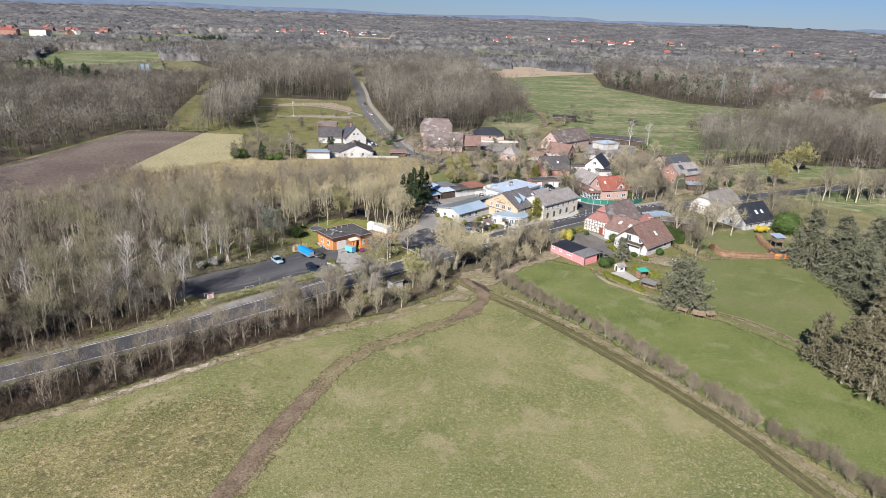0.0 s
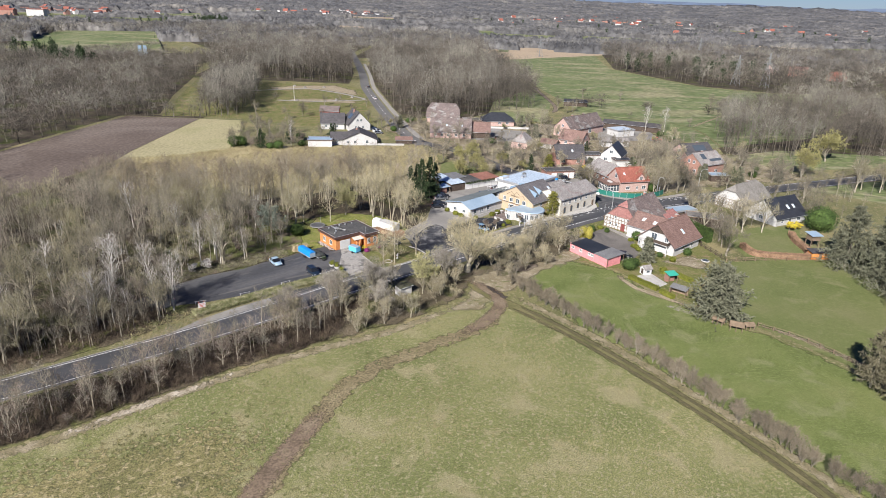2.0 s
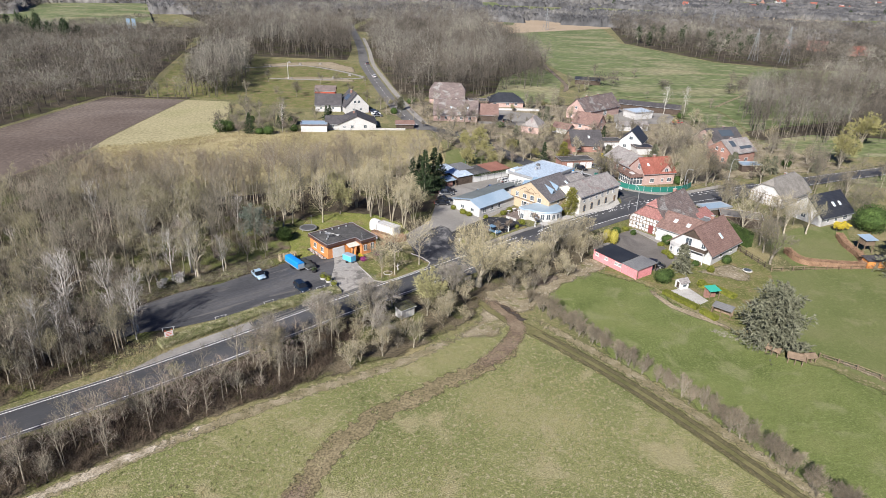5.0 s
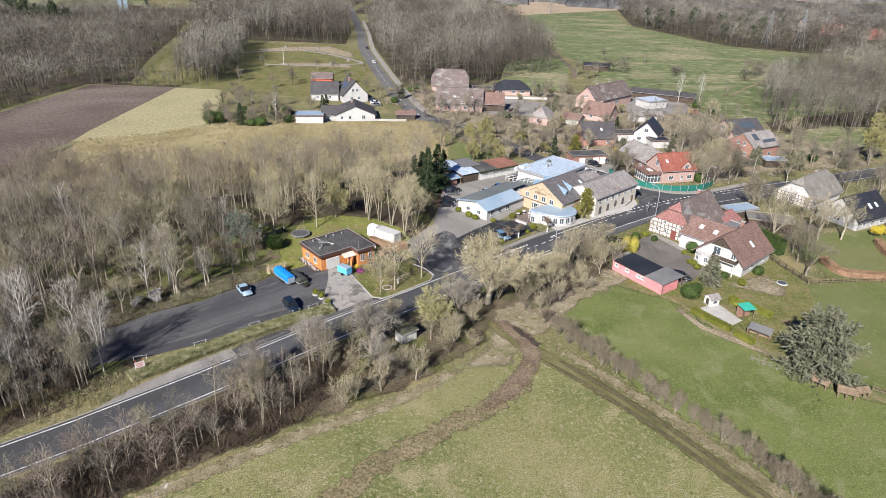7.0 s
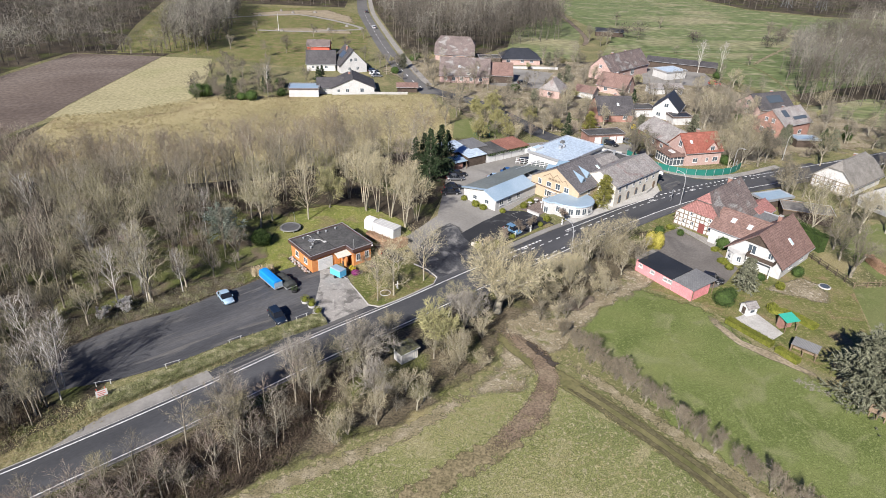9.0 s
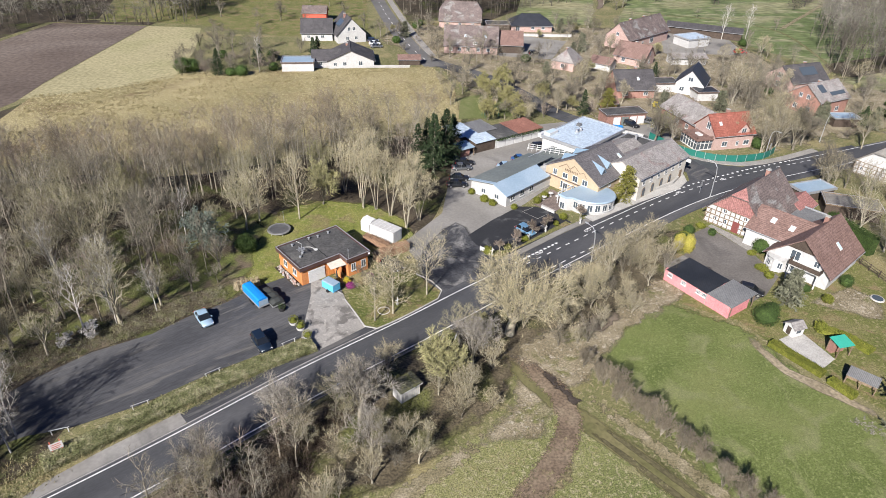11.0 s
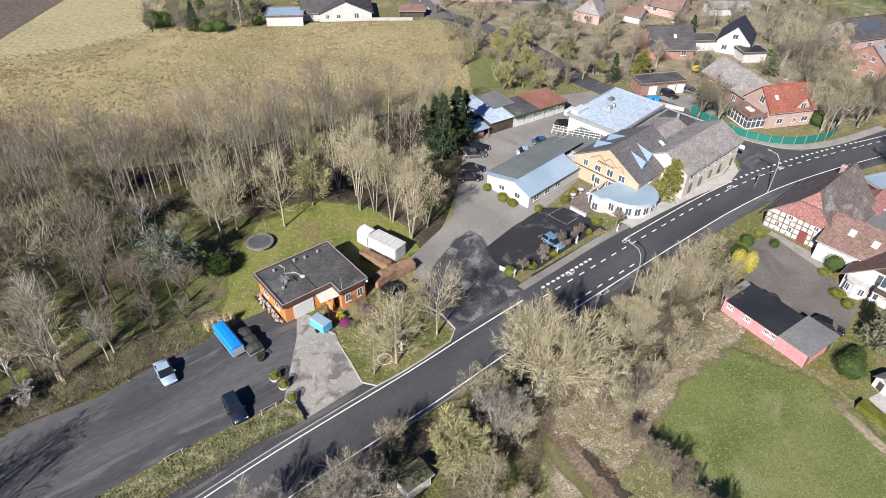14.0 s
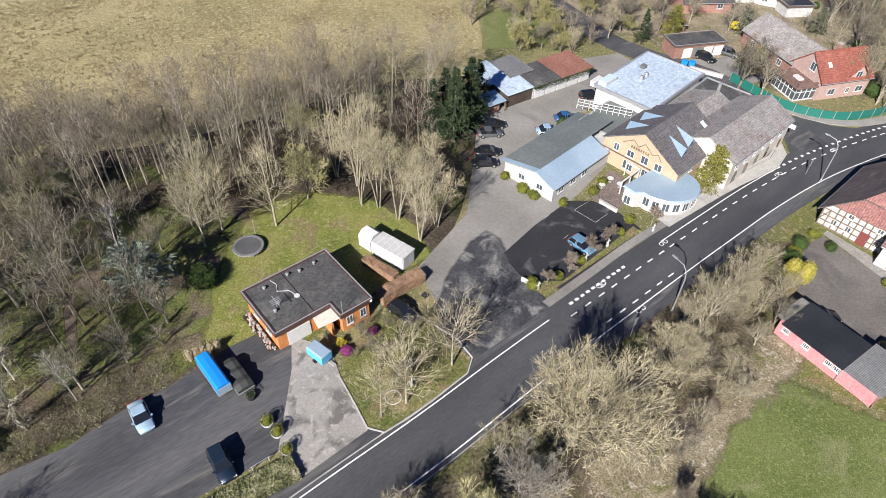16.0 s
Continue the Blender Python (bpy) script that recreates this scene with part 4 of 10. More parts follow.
def grown_tree(seed, height, radius, trunk_r, clear=0.4, limbs=12, subs=5, sprays=4, twigs=4, up=0.75, stems=1, boughs=0, fork=0.1, peak=0.35, width=0.013, twig=0.75, rise=0.1, sides=3):
    """Wood and twigs of a leafless tree, branched four times. With boughs the trunk forks low and they reach up to a dome;
    otherwise straight stems carry limbs whose reach is greatest at the height peak of the crown."""
    rng = np.random.default_rng(seed)
    wood = []
    if boughs:
        top = np.array([0.02 * height, 0, height * fork])
        trunk = np.array([[(0, 0, -0.05), (0, 0, height * fork * 0.5), tuple(top)]])
        wood.append(rods(trunk, np.array([trunk_r * 1.2]), 6, 0.8))
        S = []
        for b in range(boughs):
            el, az = radians(12 + 76 * ((b * 0.618 + 0.1) % 1.0)), b * 2.4 + rng.normal(0, 0.2)
            d = np.array([math.cos(az) * math.cos(el), math.sin(az) * math.cos(el), math.sin(el)])
            end = np.array([0, 0, height * 0.42]) + d * np.array([radius, radius, height * 0.56]) * (0.82 + 0.16 * rng.random())
            bow = np.array([0, 0, 0.1 * height]) * math.cos(el) + (end - top) * np.array([-0.1, -0.1, 0.05])
            S.append([top + (end - top) * f + bow * 4 * f * (1 - f) * 0.5 + rng.normal(0, 0.02 * height, 3) * (f > 0) for f in (0, 0.25, 0.5, 0.75, 1.0)])
        S = np.array(S)
        R = np.full(boughs, trunk_r * (0.62 if boughs < 9 else 0.5))
        wood.append(rods(S, R, min(sides, 4), 0.15))
        P, Q = shoots(rng, S, R * 0.8, limbs, (0.22, 0.97), 0.46, 0.66, rise, 4)
    else:
        S, T = [], (0, 0.15, 0.32, 0.5, 0.68, 0.84, 1.0)
        for k in range(stems):
            az, far = k * 2.4 + rng.random(), 0 if stems == 1 else radius * (0.3 + 0.45 * rng.random())
            h = height * (0.97 if stems == 1 else 0.75 + 0.22 * rng.random())
            bend = np.cumsum(rng.normal(0, 0.012 * height, (7, 2)), 0) * np.array(T)[:, None]
            S.append([(0.2 * (stems > 1) * math.cos(az) + far * f ** 1.2 * math.cos(az) + bend[j, 0], 0.2 * (stems > 1) * math.sin(az) + far * f ** 1.2 * math.sin(az) + bend[j, 1], h * f - 0.05) for j, f in enumerate(T)])
        S = np.array(S)
        R = np.full(stems, trunk_r * (1 if stems == 1 else 0.65))
        wood.append(rods(S, R, max(4, sides), 0.12))
        P, Q = shoots(rng, S, R * 0.8, limbs, (clear, 0.97), 1.0, up, rise, 4)
        f = (np.tile((np.arange(limbs) + 0.5) / limbs, stems))
        reach = radius * (0.7 if stems > 1 else 1.0) * np.where(f < peak, 0.6 + 0.4 * f / peak, np.sqrt(np.maximum(0.06, 1 - ((f - peak) / (1.02 - peak)) ** 2))) * (0.8 + 0.4 * rng.random(len(f)))
        now = np.linalg.norm(P[:, -1] - P[:, 0], axis=1)
        P = P[:, :1] + (P - P[:, :1]) * (reach / now / math.sin(up + 0.25))[:, None, None]
    Q = np.maximum(Q, 0.04 if sides > 2 else 0.024)
    wood.append(rods(P, Q, min(sides, 3)))
    P, Q = shoots(rng, P, Q, subs, (0.15, 0.98), 0.6, 0.66, rise, 3 if sides > 2 else 2)
    wood.append(rods(P, np.maximum(Q, 0.028 if sides > 2 else 0.016), 2, 0.5))
    P, Q = shoots(rng, P, Q, sprays, (0.1, 1.0), 0.75, 0.62, rise, 2, drop=0.4)
    crown = [ragged(len(P), rng, P[:, 0], P[:, 1] - P[:, 0], np.linalg.norm(P[:, 1] - P[:, 0], axis=1) * 1.1, width * 1.9)]
    if twigs:
        P, Q = shoots(rng, P, Q, twigs, (0.1, 1.0), 0.85, 0.55, rise, 2, drop=0.3)
        long = np.linalg.norm(P[:, 1] - P[:, 0], axis=1)
        crown.append(ragged(len(P), rng, P[:, 0], P[:, 1] - P[:, 0], np.clip(long, twig * 0.45, twig * 1.4), width * 1.15))
    v, f = merged(crown)
    v[:, 2] = np.maximum(v[:, 2], 0.02)
    return merged(wood), (v, f)


class Kind:
    """A kind of plant with a few shapes; each put() is a thing with its parts."""
    def __init__(self, name, label, category, group, shapes):
        self.name, self.label, self.category, self.group, self.shapes = name, label, category, group, shapes

    def put(self, x, y, size=1.0, rot=None, which=None, rng=None, z=0.0, label=""):
        r = rng or random
        shape = self.shapes[which if which is not None else int(r.random() * len(self.shapes))]
        ob = thing(self.name, label or self.label, self.category, x, y, 0, z, self.group)
        ob.matrix_basis = pose(x, y, z, 0, 0, r.random() * 360 if rot is None else rot) @ Matrix.Diagonal((size, size, size * (0.92 + 0.16 * r.random()), 1))
        for name, me in shape:
            part(name, me, None, ob)
        return ob


def kind_bare(name, label, group, bark, twig_mat, category="tree", **spec):
    shapes = []
    for k in spec.pop("seeds"):
        wood, crown = grown_tree(k, **spec)
        shapes.append((("trunk", fast_mesh("trunk", *wood, M[bark])), ("crown", fast_mesh("crown", *crown, M[twig_mat]))))
    return Kind(name, label, category, group, shapes)


def conifer(seed, height, radius, trunk_r, n=70, droop=0.12, per=9, spray=4, foot=0.08, power=0.8, tuft=1.0):
    """A spruce: a straight trunk, tiers of boughs that sink and turn up at their ends, side branches and sprays of needles."""
    rng = np.random.default_rng(seed)
    trunk = np.array([[(0, 0, -0.05), (0.01 * height, 0, height * 0.35), (0, 0.01 * height, height * 0.7), (0, 0, height * 0.99)]])
    P, Q = shoots(rng, trunk, np.array([trunk_r * 0.5]), n, (foot, 0.985), 1.0, 1.5, 0.0, 5, 0.05)
    f = (np.arange(n) + 0.5) / n
    reach = (radius * (1 - f) ** power * (0.7 + 0.5 * rng.random(n)) + 0.25)
    P = P[:, :1] + (P - P[:, :1]) * (reach / np.linalg.norm(P[:, -1] - P[:, 0], axis=1))[:, None, None]
    g = np.linspace(0, 1, 5)[None]
    P[:, :, 2] += reach[:, None] * (-droop * 2.4 * g + droop * 1.9 * g ** 2.5) + 0.5 * reach[:, None] * g * np.maximum(0, f - 0.75)[:, None] * 4
    wood = [rods(trunk, np.array([trunk_r]), 6, 0.12), rods(P, np.full(n, trunk_r * 0.16), 2)]
    B, _ = shoots(rng, P, Q, per, (0.12, 1.0), 0.36, 0.85, -0.08, 3, 0.12, 0.75)
    needles = []
    for lines, count, long, wide in ((B, spray, 0.42, 0.075), (P, 8, 0.4, 0.075)):
        C, _ = shoots(rng, lines, np.ones(len(lines)), count, (0.05, 1.0), 0.3, 0.5, -0.12, 2, 0.2, 0.1)
        w = C[:, 1] - C[:, 0]
        needles.append(ragged(len(C), rng, C[:, 0], w, np.clip(np.linalg.norm(w, axis=1), long * tuft, 2.2 * long * tuft), wide * tuft))
    needles.append(ragged(len(B), rng, B[:, 0], B[:, 2] - B[:, 0], np.linalg.norm(B[:, 2] - B[:, 0], axis=1) * 1.1, 0.07 * tuft))
    return merged(wood), merged(needles)


def leafy(seed, shape, size, leaves, leaf=0.09, lump=0.12):
    """Core and leaves of a clipped or rounded shrub: 'ball' or 'box' of the given half sizes, its foot at 0."""
    rng = np.random.default_rng(seed)
    n = leaves
    p = rng.normal(0, 1, (n, 3))
    p /= np.linalg.norm(p, axis=1, keepdims=True)
    if shape == "box":
        p = p / np.abs(p).max(1, keepdims=True) * (0.9 + 0.1 * rng.random((n, 1)))
        p[:, :2] *= rng.random((n, 1)) ** 0.15
    p = p * np.array(size) * (1 + lump * rng.normal(0, 0.6, (n, 1)))
    p[:, 2] += size[2]
    p[:, 2] = np.maximum(p[:, 2], 0.03)
    out = p - np.array([0, 0, size[2]])
    v, f = ragged(n, rng, p, out / np.array(size) + rng.normal(0, 0.8, (n, 3)), leaf * (1.0 + rng.random(n)), leaf * 0.55)
    core = Mesh()
    rows, cols = 6, 12
    for i in range(rows + 1):
        t = math.pi * i / rows
        for j in range(cols):
            a = 2 * math.pi * j / cols
            q = np.array([math.sin(t) * math.cos(a), math.sin(t) * math.sin(a), -math.cos(t)])
            if shape == "box":
                q = q / np.abs(q).max()
            q = q * np.array(size) * 0.93 * (1 + 0.05 * rng.normal())
            core.v.append((q[0], q[1], q[2] + size[2]))
    for i in range(rows):
        for j in range(cols):
            core.f.append((i * cols + j, i * cols + (j + 1) % cols, (i + 1) * cols + (j + 1) % cols, (i + 1) * cols + j))
    return core, (v, f)


def kind_leafy(name, label, category, group, mat, specs, leaves=700, leaf=0.09):
    shapes = []
    for k, (shape, size) in enumerate(specs):
        core, (v, f) = leafy(50 + k, shape, size, leaves, leaf)
        shapes.append((("core", core.data("core", M[mat])), ("leaves", fast_mesh("leaves", v, f, M[mat]))))
    return Kind(name, label, category, group, shapes)


def kind_conifer(name, label, group, mat, bark="bark", **spec):
    shapes = []
    for k in spec.pop("seeds"):
        wood, crown = conifer(k, **spec)
        shapes.append((("trunk", fast_mesh("trunk", *wood, M[bark])), ("crown", fast_mesh("crown", *crown, M[mat]))))
    return Kind(name, label, "conifer", group, shapes)


OAK = kind_bare("roadside_tree", "broad bare deciduous tree with pale budding twigs at the road", "roadside trees", "bark_pale", "twig_bud", seeds=(1, 2, 3), height=9.8, radius=7.6, trunk_r=0.5, boughs=13, fork=0.18, limbs=9, subs=6, sprays=5, twigs=3, width=0.01, twig=0.75, sides=4, rise=0.12)
WOOD = kind_bare("bare_tree", "tall bare deciduous tree with grey bark in the wood", "trees of the wood", "bark", "twig", seeds=(11, 12, 13, 14, 15), height=12, radius=3.4, trunk_r=0.16, clear=0.36, limbs=12, subs=5, sprays=4, twigs=2, up=0.62, width=0.011)
WOOD_OLIVE = kind_bare("bare_tree", "spreading bare tree with straw-olive twigs in the wood", "trees of the wood", "bark_pale", "twig_olive", seeds=(16, 17, 18), height=11, radius=4.4, trunk_r=0.2, boughs=7, fork=0.25, limbs=6, subs=5, sprays=4, twigs=2, width=0.011)
YARD = kind_bare("tall_tree", "tall bare tree with several pale stems", "tall trees behind the bungalow", "bark_pale", "twig_bud", seeds=(21, 22, 23), height=14, radius=4.2, trunk_r=0.24, stems=3, clear=0.38, limbs=12, subs=6, sprays=5, twigs=3, up=0.78, peak=0.35, sides=4, rise=0.12, width=0.009)
ASH = kind_bare("ash_tree", "bare tree with an oval crown and a pale trunk", "tall trees behind the bungalow", "bark_pale", "twig_bud", seeds=(24, 25), height=11.5, radius=4.3, trunk_r=0.2, clear=0.24, limbs=20, subs=6, sprays=5, twigs=3, up=0.8, peak=0.35, rise=0.14, sides=4, width=0.009)
TALL_ALDER = kind_bare("tall_alder", "tall slender bare alder at the back of the wood", "trees of the wood", "bark_pale", "twig_brown", seeds=(32, 33, 34), height=13.5, radius=3.4, trunk_r=0.17, clear=0.5, limbs=12, subs=5, sprays=4, twigs=2, up=0.7, peak=0.35, width=0.011)
SLENDER = kind_bare("garden_tree", "slender bare garden tree with pale bark", "front garden trees", "bark_pale", "twig_bud", seeds=(35, 36), height=8.6, radius=4.3, trunk_r=0.17, clear=0.26, limbs=18, subs=6, sprays=4, twigs=3, up=0.85, sides=5, width=0.009)
BIRCH = kind_bare("birch", "bare birch with a white trunk", "birches", "bark_white", "twig_pale", seeds=(31, 32), height=12.5, radius=2.6, trunk_r=0.15, clear=0.25, limbs=16, subs=5, sprays=4, twigs=2, up=0.55, peak=0.25, rise=0.02, width=0.011)
ALDER = kind_bare("young_tree", "slender bare young tree with reddish twigs", "young trees of the wood", "bark", "twig_red", seeds=(36, 37, 38), height=9.5, radius=2.5, trunk_r=0.1, clear=0.35, limbs=11, subs=4, sprays=4, twigs=2, up=0.55, sides=2, width=0.012)
SHRUB = kind_bare("bare_shrub", "many-stemmed bare shrub in the roadside hedge", "roadside shrubs", "bark", "twig_dark", seeds=(41, 42, 43, 44), height=5.0, radius=2.6, trunk_r=0.08, boughs=8, fork=0.03, limbs=5, subs=4, sprays=3, twigs=2, twig=0.7, sides=2, width=0.011, rise=0.14)
SHRUB_RED = kind_bare("bare_shrub", "many-stemmed bare shrub with reddish twigs", "roadside shrubs", "bark", "twig_red", seeds=(45, 46), height=4.4, radius=2.4, trunk_r=0.08, boughs=8, fork=0.03, limbs=5, subs=4, sprays=3, twigs=2, twig=0.65, sides=2, width=0.011, rise=0.14)
HEDGE = kind_bare("hedge_bush", "upright bare coppiced bush beside the farm track", "bushes along the track", "bark", "twig_hedge", "bush", seeds=(51, 52, 53), height=3.7, radius=1.5, trunk_r=0.06, boughs=15, fork=0.02, limbs=4, subs=3, sprays=3, twigs=2, twig=0.6, rise=0.22, width=0.011, sides=2)
HAZEL = kind_bare("hazel_bush", "upright bare hazel bush with yellowish stems", "roadside shrubs", "bark_pale", "twig_straw", "bush", seeds=(56, 57), height=4.6, radius=2.3, trunk_r=0.08, boughs=11, fork=0.03, limbs=5, subs=4, sprays=3, twigs=2, twig=0.7, rise=0.2, width=0.009, sides=2)
STRAW = kind_bare("budding_tree", "bare roadside tree with straw-coloured budding twigs", "roadside trees", "bark_pale", "twig_straw", seeds=(58, 59), height=9, radius=3.5, trunk_r=0.18, boughs=7, fork=0.16, limbs=7, subs=5, sprays=4, twigs=2, twig=0.8, rise=0.16, width=0.01)
GARDEN = kind_bare("garden_tree", "bare garden tree in the village", "village trees", "bark", "twig_dark", seeds=(61, 62, 63), height=8.5, radius=3.6, trunk_r=0.2, boughs=7, fork=0.22, limbs=6, subs=4, sprays=4, twigs=2, twig=0.8, width=0.012, sides=2)
CATKIN = kind_bare("catkin_tree", "slender tree with yellow-green catkins", "roadside trees", "bark", "twig_green", seeds=(66, 67), height=7.5, radius=3.2, trunk_r=0.14, boughs=9, fork=0.08, limbs=6, subs=5, sprays=5, twigs=5, twig=0.4, width=0.022)
PALE = kind_bare("pale_tree", "spreading bare tree with pale grey limbs at the road", "roadside trees", "bark_pale", "twig_pale", seeds=(68, 69, 70), height=8.6, radius=4.2, trunk_r=0.26, boughs=8, fork=0.2, limbs=7, subs=6, sprays=5, twigs=3, twig=0.7, sides=4, width=0.01)
BLOSSOM = kind_bare("blossoming_shrub", "shrub with pale white blossom at the wood's edge", "flowering shrubs", "bark", "blossom", "bush", seeds=(78,), height=2.6, radius=1.8, trunk_r=0.06, boughs=9, fork=0.05, limbs=5, subs=4, sprays=3, twigs=3, twig=0.22, width=0.035)
SMALL = kind_bare("clipped_tree", "small bare tree with a round clipped crown", "clipped trees at the car park", "bark", "twig_red", seeds=(71, 72), height=3.3, radius=1.4, trunk_r=0.09, boughs=10, fork=0.38, limbs=6, subs=5, sprays=4, twigs=2, twig=0.25, width=0.012)
SPRUCE = kind_conifer("spruce", "dark green spruce with drooping boughs", "spruces behind the yard", "needle", seeds=(81, 82, 83), height=11.5, radius=3.1, trunk_r=0.18, n=84, per=9, spray=4, power=1.0)
BIGFIR = kind_conifer("fir_tree", "broad grey-green fir with drooping boughs", "firs round the paddock", "needle_grey", seeds=(85, 86, 87), height=15, radius=6.4, trunk_r=0.32, n=130, per=14, spray=8, power=0.7, droop=0.16, foot=0.05, tuft=1.05)
OLDFIR = kind_conifer("fir_tree", "tall brownish fir with a bare pale lower trunk", "firs round the paddock", "needle_brown", "bark_pale", seeds=(92, 93), height=15, radius=4.6, trunk_r=0.3, n=100, per=13, spray=8, power=0.55, droop=0.2, foot=0.16, tuft=1.0)
BROADFIR = kind_conifer("fir_tree", "broad grey-green fir with layered boughs in the paddock", "firs round the paddock", "needle_grey", seeds=(84, 90), height=10.5, radius=5.8, trunk_r=0.32, n=130, per=15, spray=8, power=0.4, droop=0.1, foot=0.04, tuft=1.15)
SMALLFIR = kind_conifer("cypress", "narrow evergreen garden cypress", "garden conifers", "needle_grey", seeds=(88,), height=5.2, radius=1.6, trunk_r=0.12, n=70, per=8, spray=3, power=0.6, droop=-0.12, foot=0.04)
OLIVE = kind_conifer("olive_conifer", "broad olive-green conifer beside the inn", "garden conifers", "olive", seeds=(89,), height=6.5, radius=2.3, trunk_r=0.15, n=80, per=9, spray=3, power=0.5, droop=-0.15, foot=0.04)
PINE = kind_conifer("pine", "blue-green young pine in the wood", "pines", "needle_blue", seeds=(91,), height=6.5, radius=2.7, trunk_r=0.14, n=46, per=9, spray=5, power=0.35, droop=-0.12, foot=0.34)
BALL = kind_leafy("round_bush", "rounded evergreen garden bush", "bush", "garden bushes", "ivy", [("ball", (1.3, 1.3, 1.1)), ("ball", (1.0, 1.2, 0.9))], 1100)
GOLD = kind_leafy("golden_bush", "upright golden conifer shrub", "bush", "golden shrubs", "box_yellow", [("ball", (0.95, 0.95, 1.9))], 1400, 0.1)
EVERGREEN = kind_leafy("evergreen_shrub", "dark evergreen shrub at the lawn's edge", "shrub", "", "ivy", [("ball", (1.9, 1.7, 1.5))], 1500, 0.14)
BUSHLET = kind_leafy("small_bush", "small rounded green bush", "bush", "small bushes", "hedge", [("ball", (0.6, 0.6, 0.5)), ("ball", (0.8, 0.6, 0.45))], 500)
YELLOW = kind_bare("forsythia", "shrub in full yellow blossom", "flowering shrubs", "bark", "forsythia", "bush", seeds=(76, 77), height=2.4, radius=1.7, trunk_r=0.05, boughs=12, fork=0.04, limbs=6, subs=4, sprays=4, twigs=2, twig=0.25, width=0.045)
PURPLE = kind_leafy("heather_bush", "small purple flowering bush", "bush", "flowering shrubs", "heather", [("ball", (0.8, 0.7, 0.5))], 600)
WILLOW = kind_bare("willow", "bare willow with yellow twigs", "willows", "bark", "willow", seeds=(95, 96), height=7.5, radius=3.8, trunk_r=0.2, boughs=9, fork=0.14, limbs=7, subs=5, sprays=4, twigs=3, twig=0.6, width=0.036, rise=-0.04)


def inside(poly, x, y):
    hit = False
    for (ax, ay), (bx, by) in zip(poly, poly[1:] + poly[:1]):
        if (ay > y) != (by > y) and x < (bx - ax) * (y - ay) / (by - ay) + ax:
            hit = not hit
    return hit


def scatter(poly, gap, seed, limit=100000, keep_out=()):
    """Points in an outline, none nearer to another than about gap."""
    rng = random.Random(seed)
    xs, ys = [p[0] for p in poly], [p[1] for p in poly]
    out = []
    y = min(ys)
    while y < max(ys):
        x = min(xs)
        while x < max(xs):
            px, py = x + gap * (rng.random() - 0.5) * 0.9, y + gap * (rng.random() - 0.5) * 0.9
            if inside(poly, px, py) and not any(inside(k, px, py) for k in keep_out):
                out.append((px, py))
            x += gap
        y += gap * 0.87
    rng.shuffle(out)
    return out[:limit]


def hedge_row(name, label, pts, height, width, mat, seed=1, per=96, leaf=0.09):
    """A clipped hedge along a line: a core with leaves all over it."""
    rng = np.random.default_rng(seed)
    line = smooth_line(pts, 0.8)
    side = sideways(line)
    ob = thing(name, label, "hedge", line[0].x, line[0].y)
    o = Vector((line[0].x, line[0].y))
    core = Mesh()
    for p, s in zip(line, side):
        for d, z in ((-0.45, 0.0), (-0.47, 0.9), (0.47, 0.9), (0.45, 0.0)):
            q = p - o + s * d * width * (1 + 0.06 * rng.normal())
            core.v.append((q.x, q.y, z * height * (1 + 0.03 * rng.normal())))
    for i in range(len(line) - 1):
        for j in range(3):
            k = i * 4 + j
            core.f.append((k, k + 1, k + 5, k + 4))
    e = 4 * (len(line) - 1)
    core.f += [(3, 2, 1, 0), (e, e + 1, e + 2, e + 3)]
    part("core", core, M[mat], ob)
    n = int(per * len(line))
    i = rng.integers(0, len(line) - 1, n)
    P = np.array([(p.x - o.x, p.y - o.y) for p in line])
    S = np.array([(s.x, s.y) for s in side])
    g = rng.random((n, 1))
    q = P[i] * (1 - g) + P[i + 1] * g
    face = rng.random(n)
    u = np.where(face < 0.45, rng.uniform(-0.5, 0.5, n), np.where(face < 0.72, -0.5, 0.5)) * width
    z = np.where(face < 0.45, height * (0.93 + 0.1 * rng.random(n)), height * rng.random(n))
    org = np.column_stack([q + S[i] * u[:, None], z])
    way = np.column_stack([S[i] * (u / width)[:, None] * 2, np.where(face < 0.45, 1.0, 0.2)]) + rng.normal(0, 0.6, (n, 3))
    v, f = ragged(n, rng, org, way, leaf * (1 + rng.random(n)), leaf * 0.55)
    part("leaves", fast_mesh("leaves", v, f, M[mat]), None, ob)
    return ob


def thicket(name, label, poly, gap, seed, mat, height=1.0, per=26, width=0.02, keep_out=()):
    """Low wild growth: many bent stems over a stretch of ground."""
    rng = np.random.default_rng(seed)
    spots = scatter(poly, gap, seed, keep_out=keep_out)
    c = np.repeat(np.array(spots), per, 0)
    n = len(c)
    o = np.column_stack([c + rng.normal(0, gap * 0.33, (n, 2)), np.full(n, 0.02)])
    tall = np.repeat(rng.random(len(spots)) ** 1.5, per) * 0.9 + 0.25
    w = np.column_stack([rng.normal(0, 0.7, (n, 2)), 0.5 + rng.random(n)])
    v, f = ragged(n, rng, o + w * np.array([0, 0, 0.25]) * height * rng.random((n, 1)), w, height * tall * (0.5 + rng.random(n)), width)
    ob = part(name, fast_mesh(name, v, f, M[mat]), None)
    return tagged(ob, label, "undergrowth", kind="stuff")


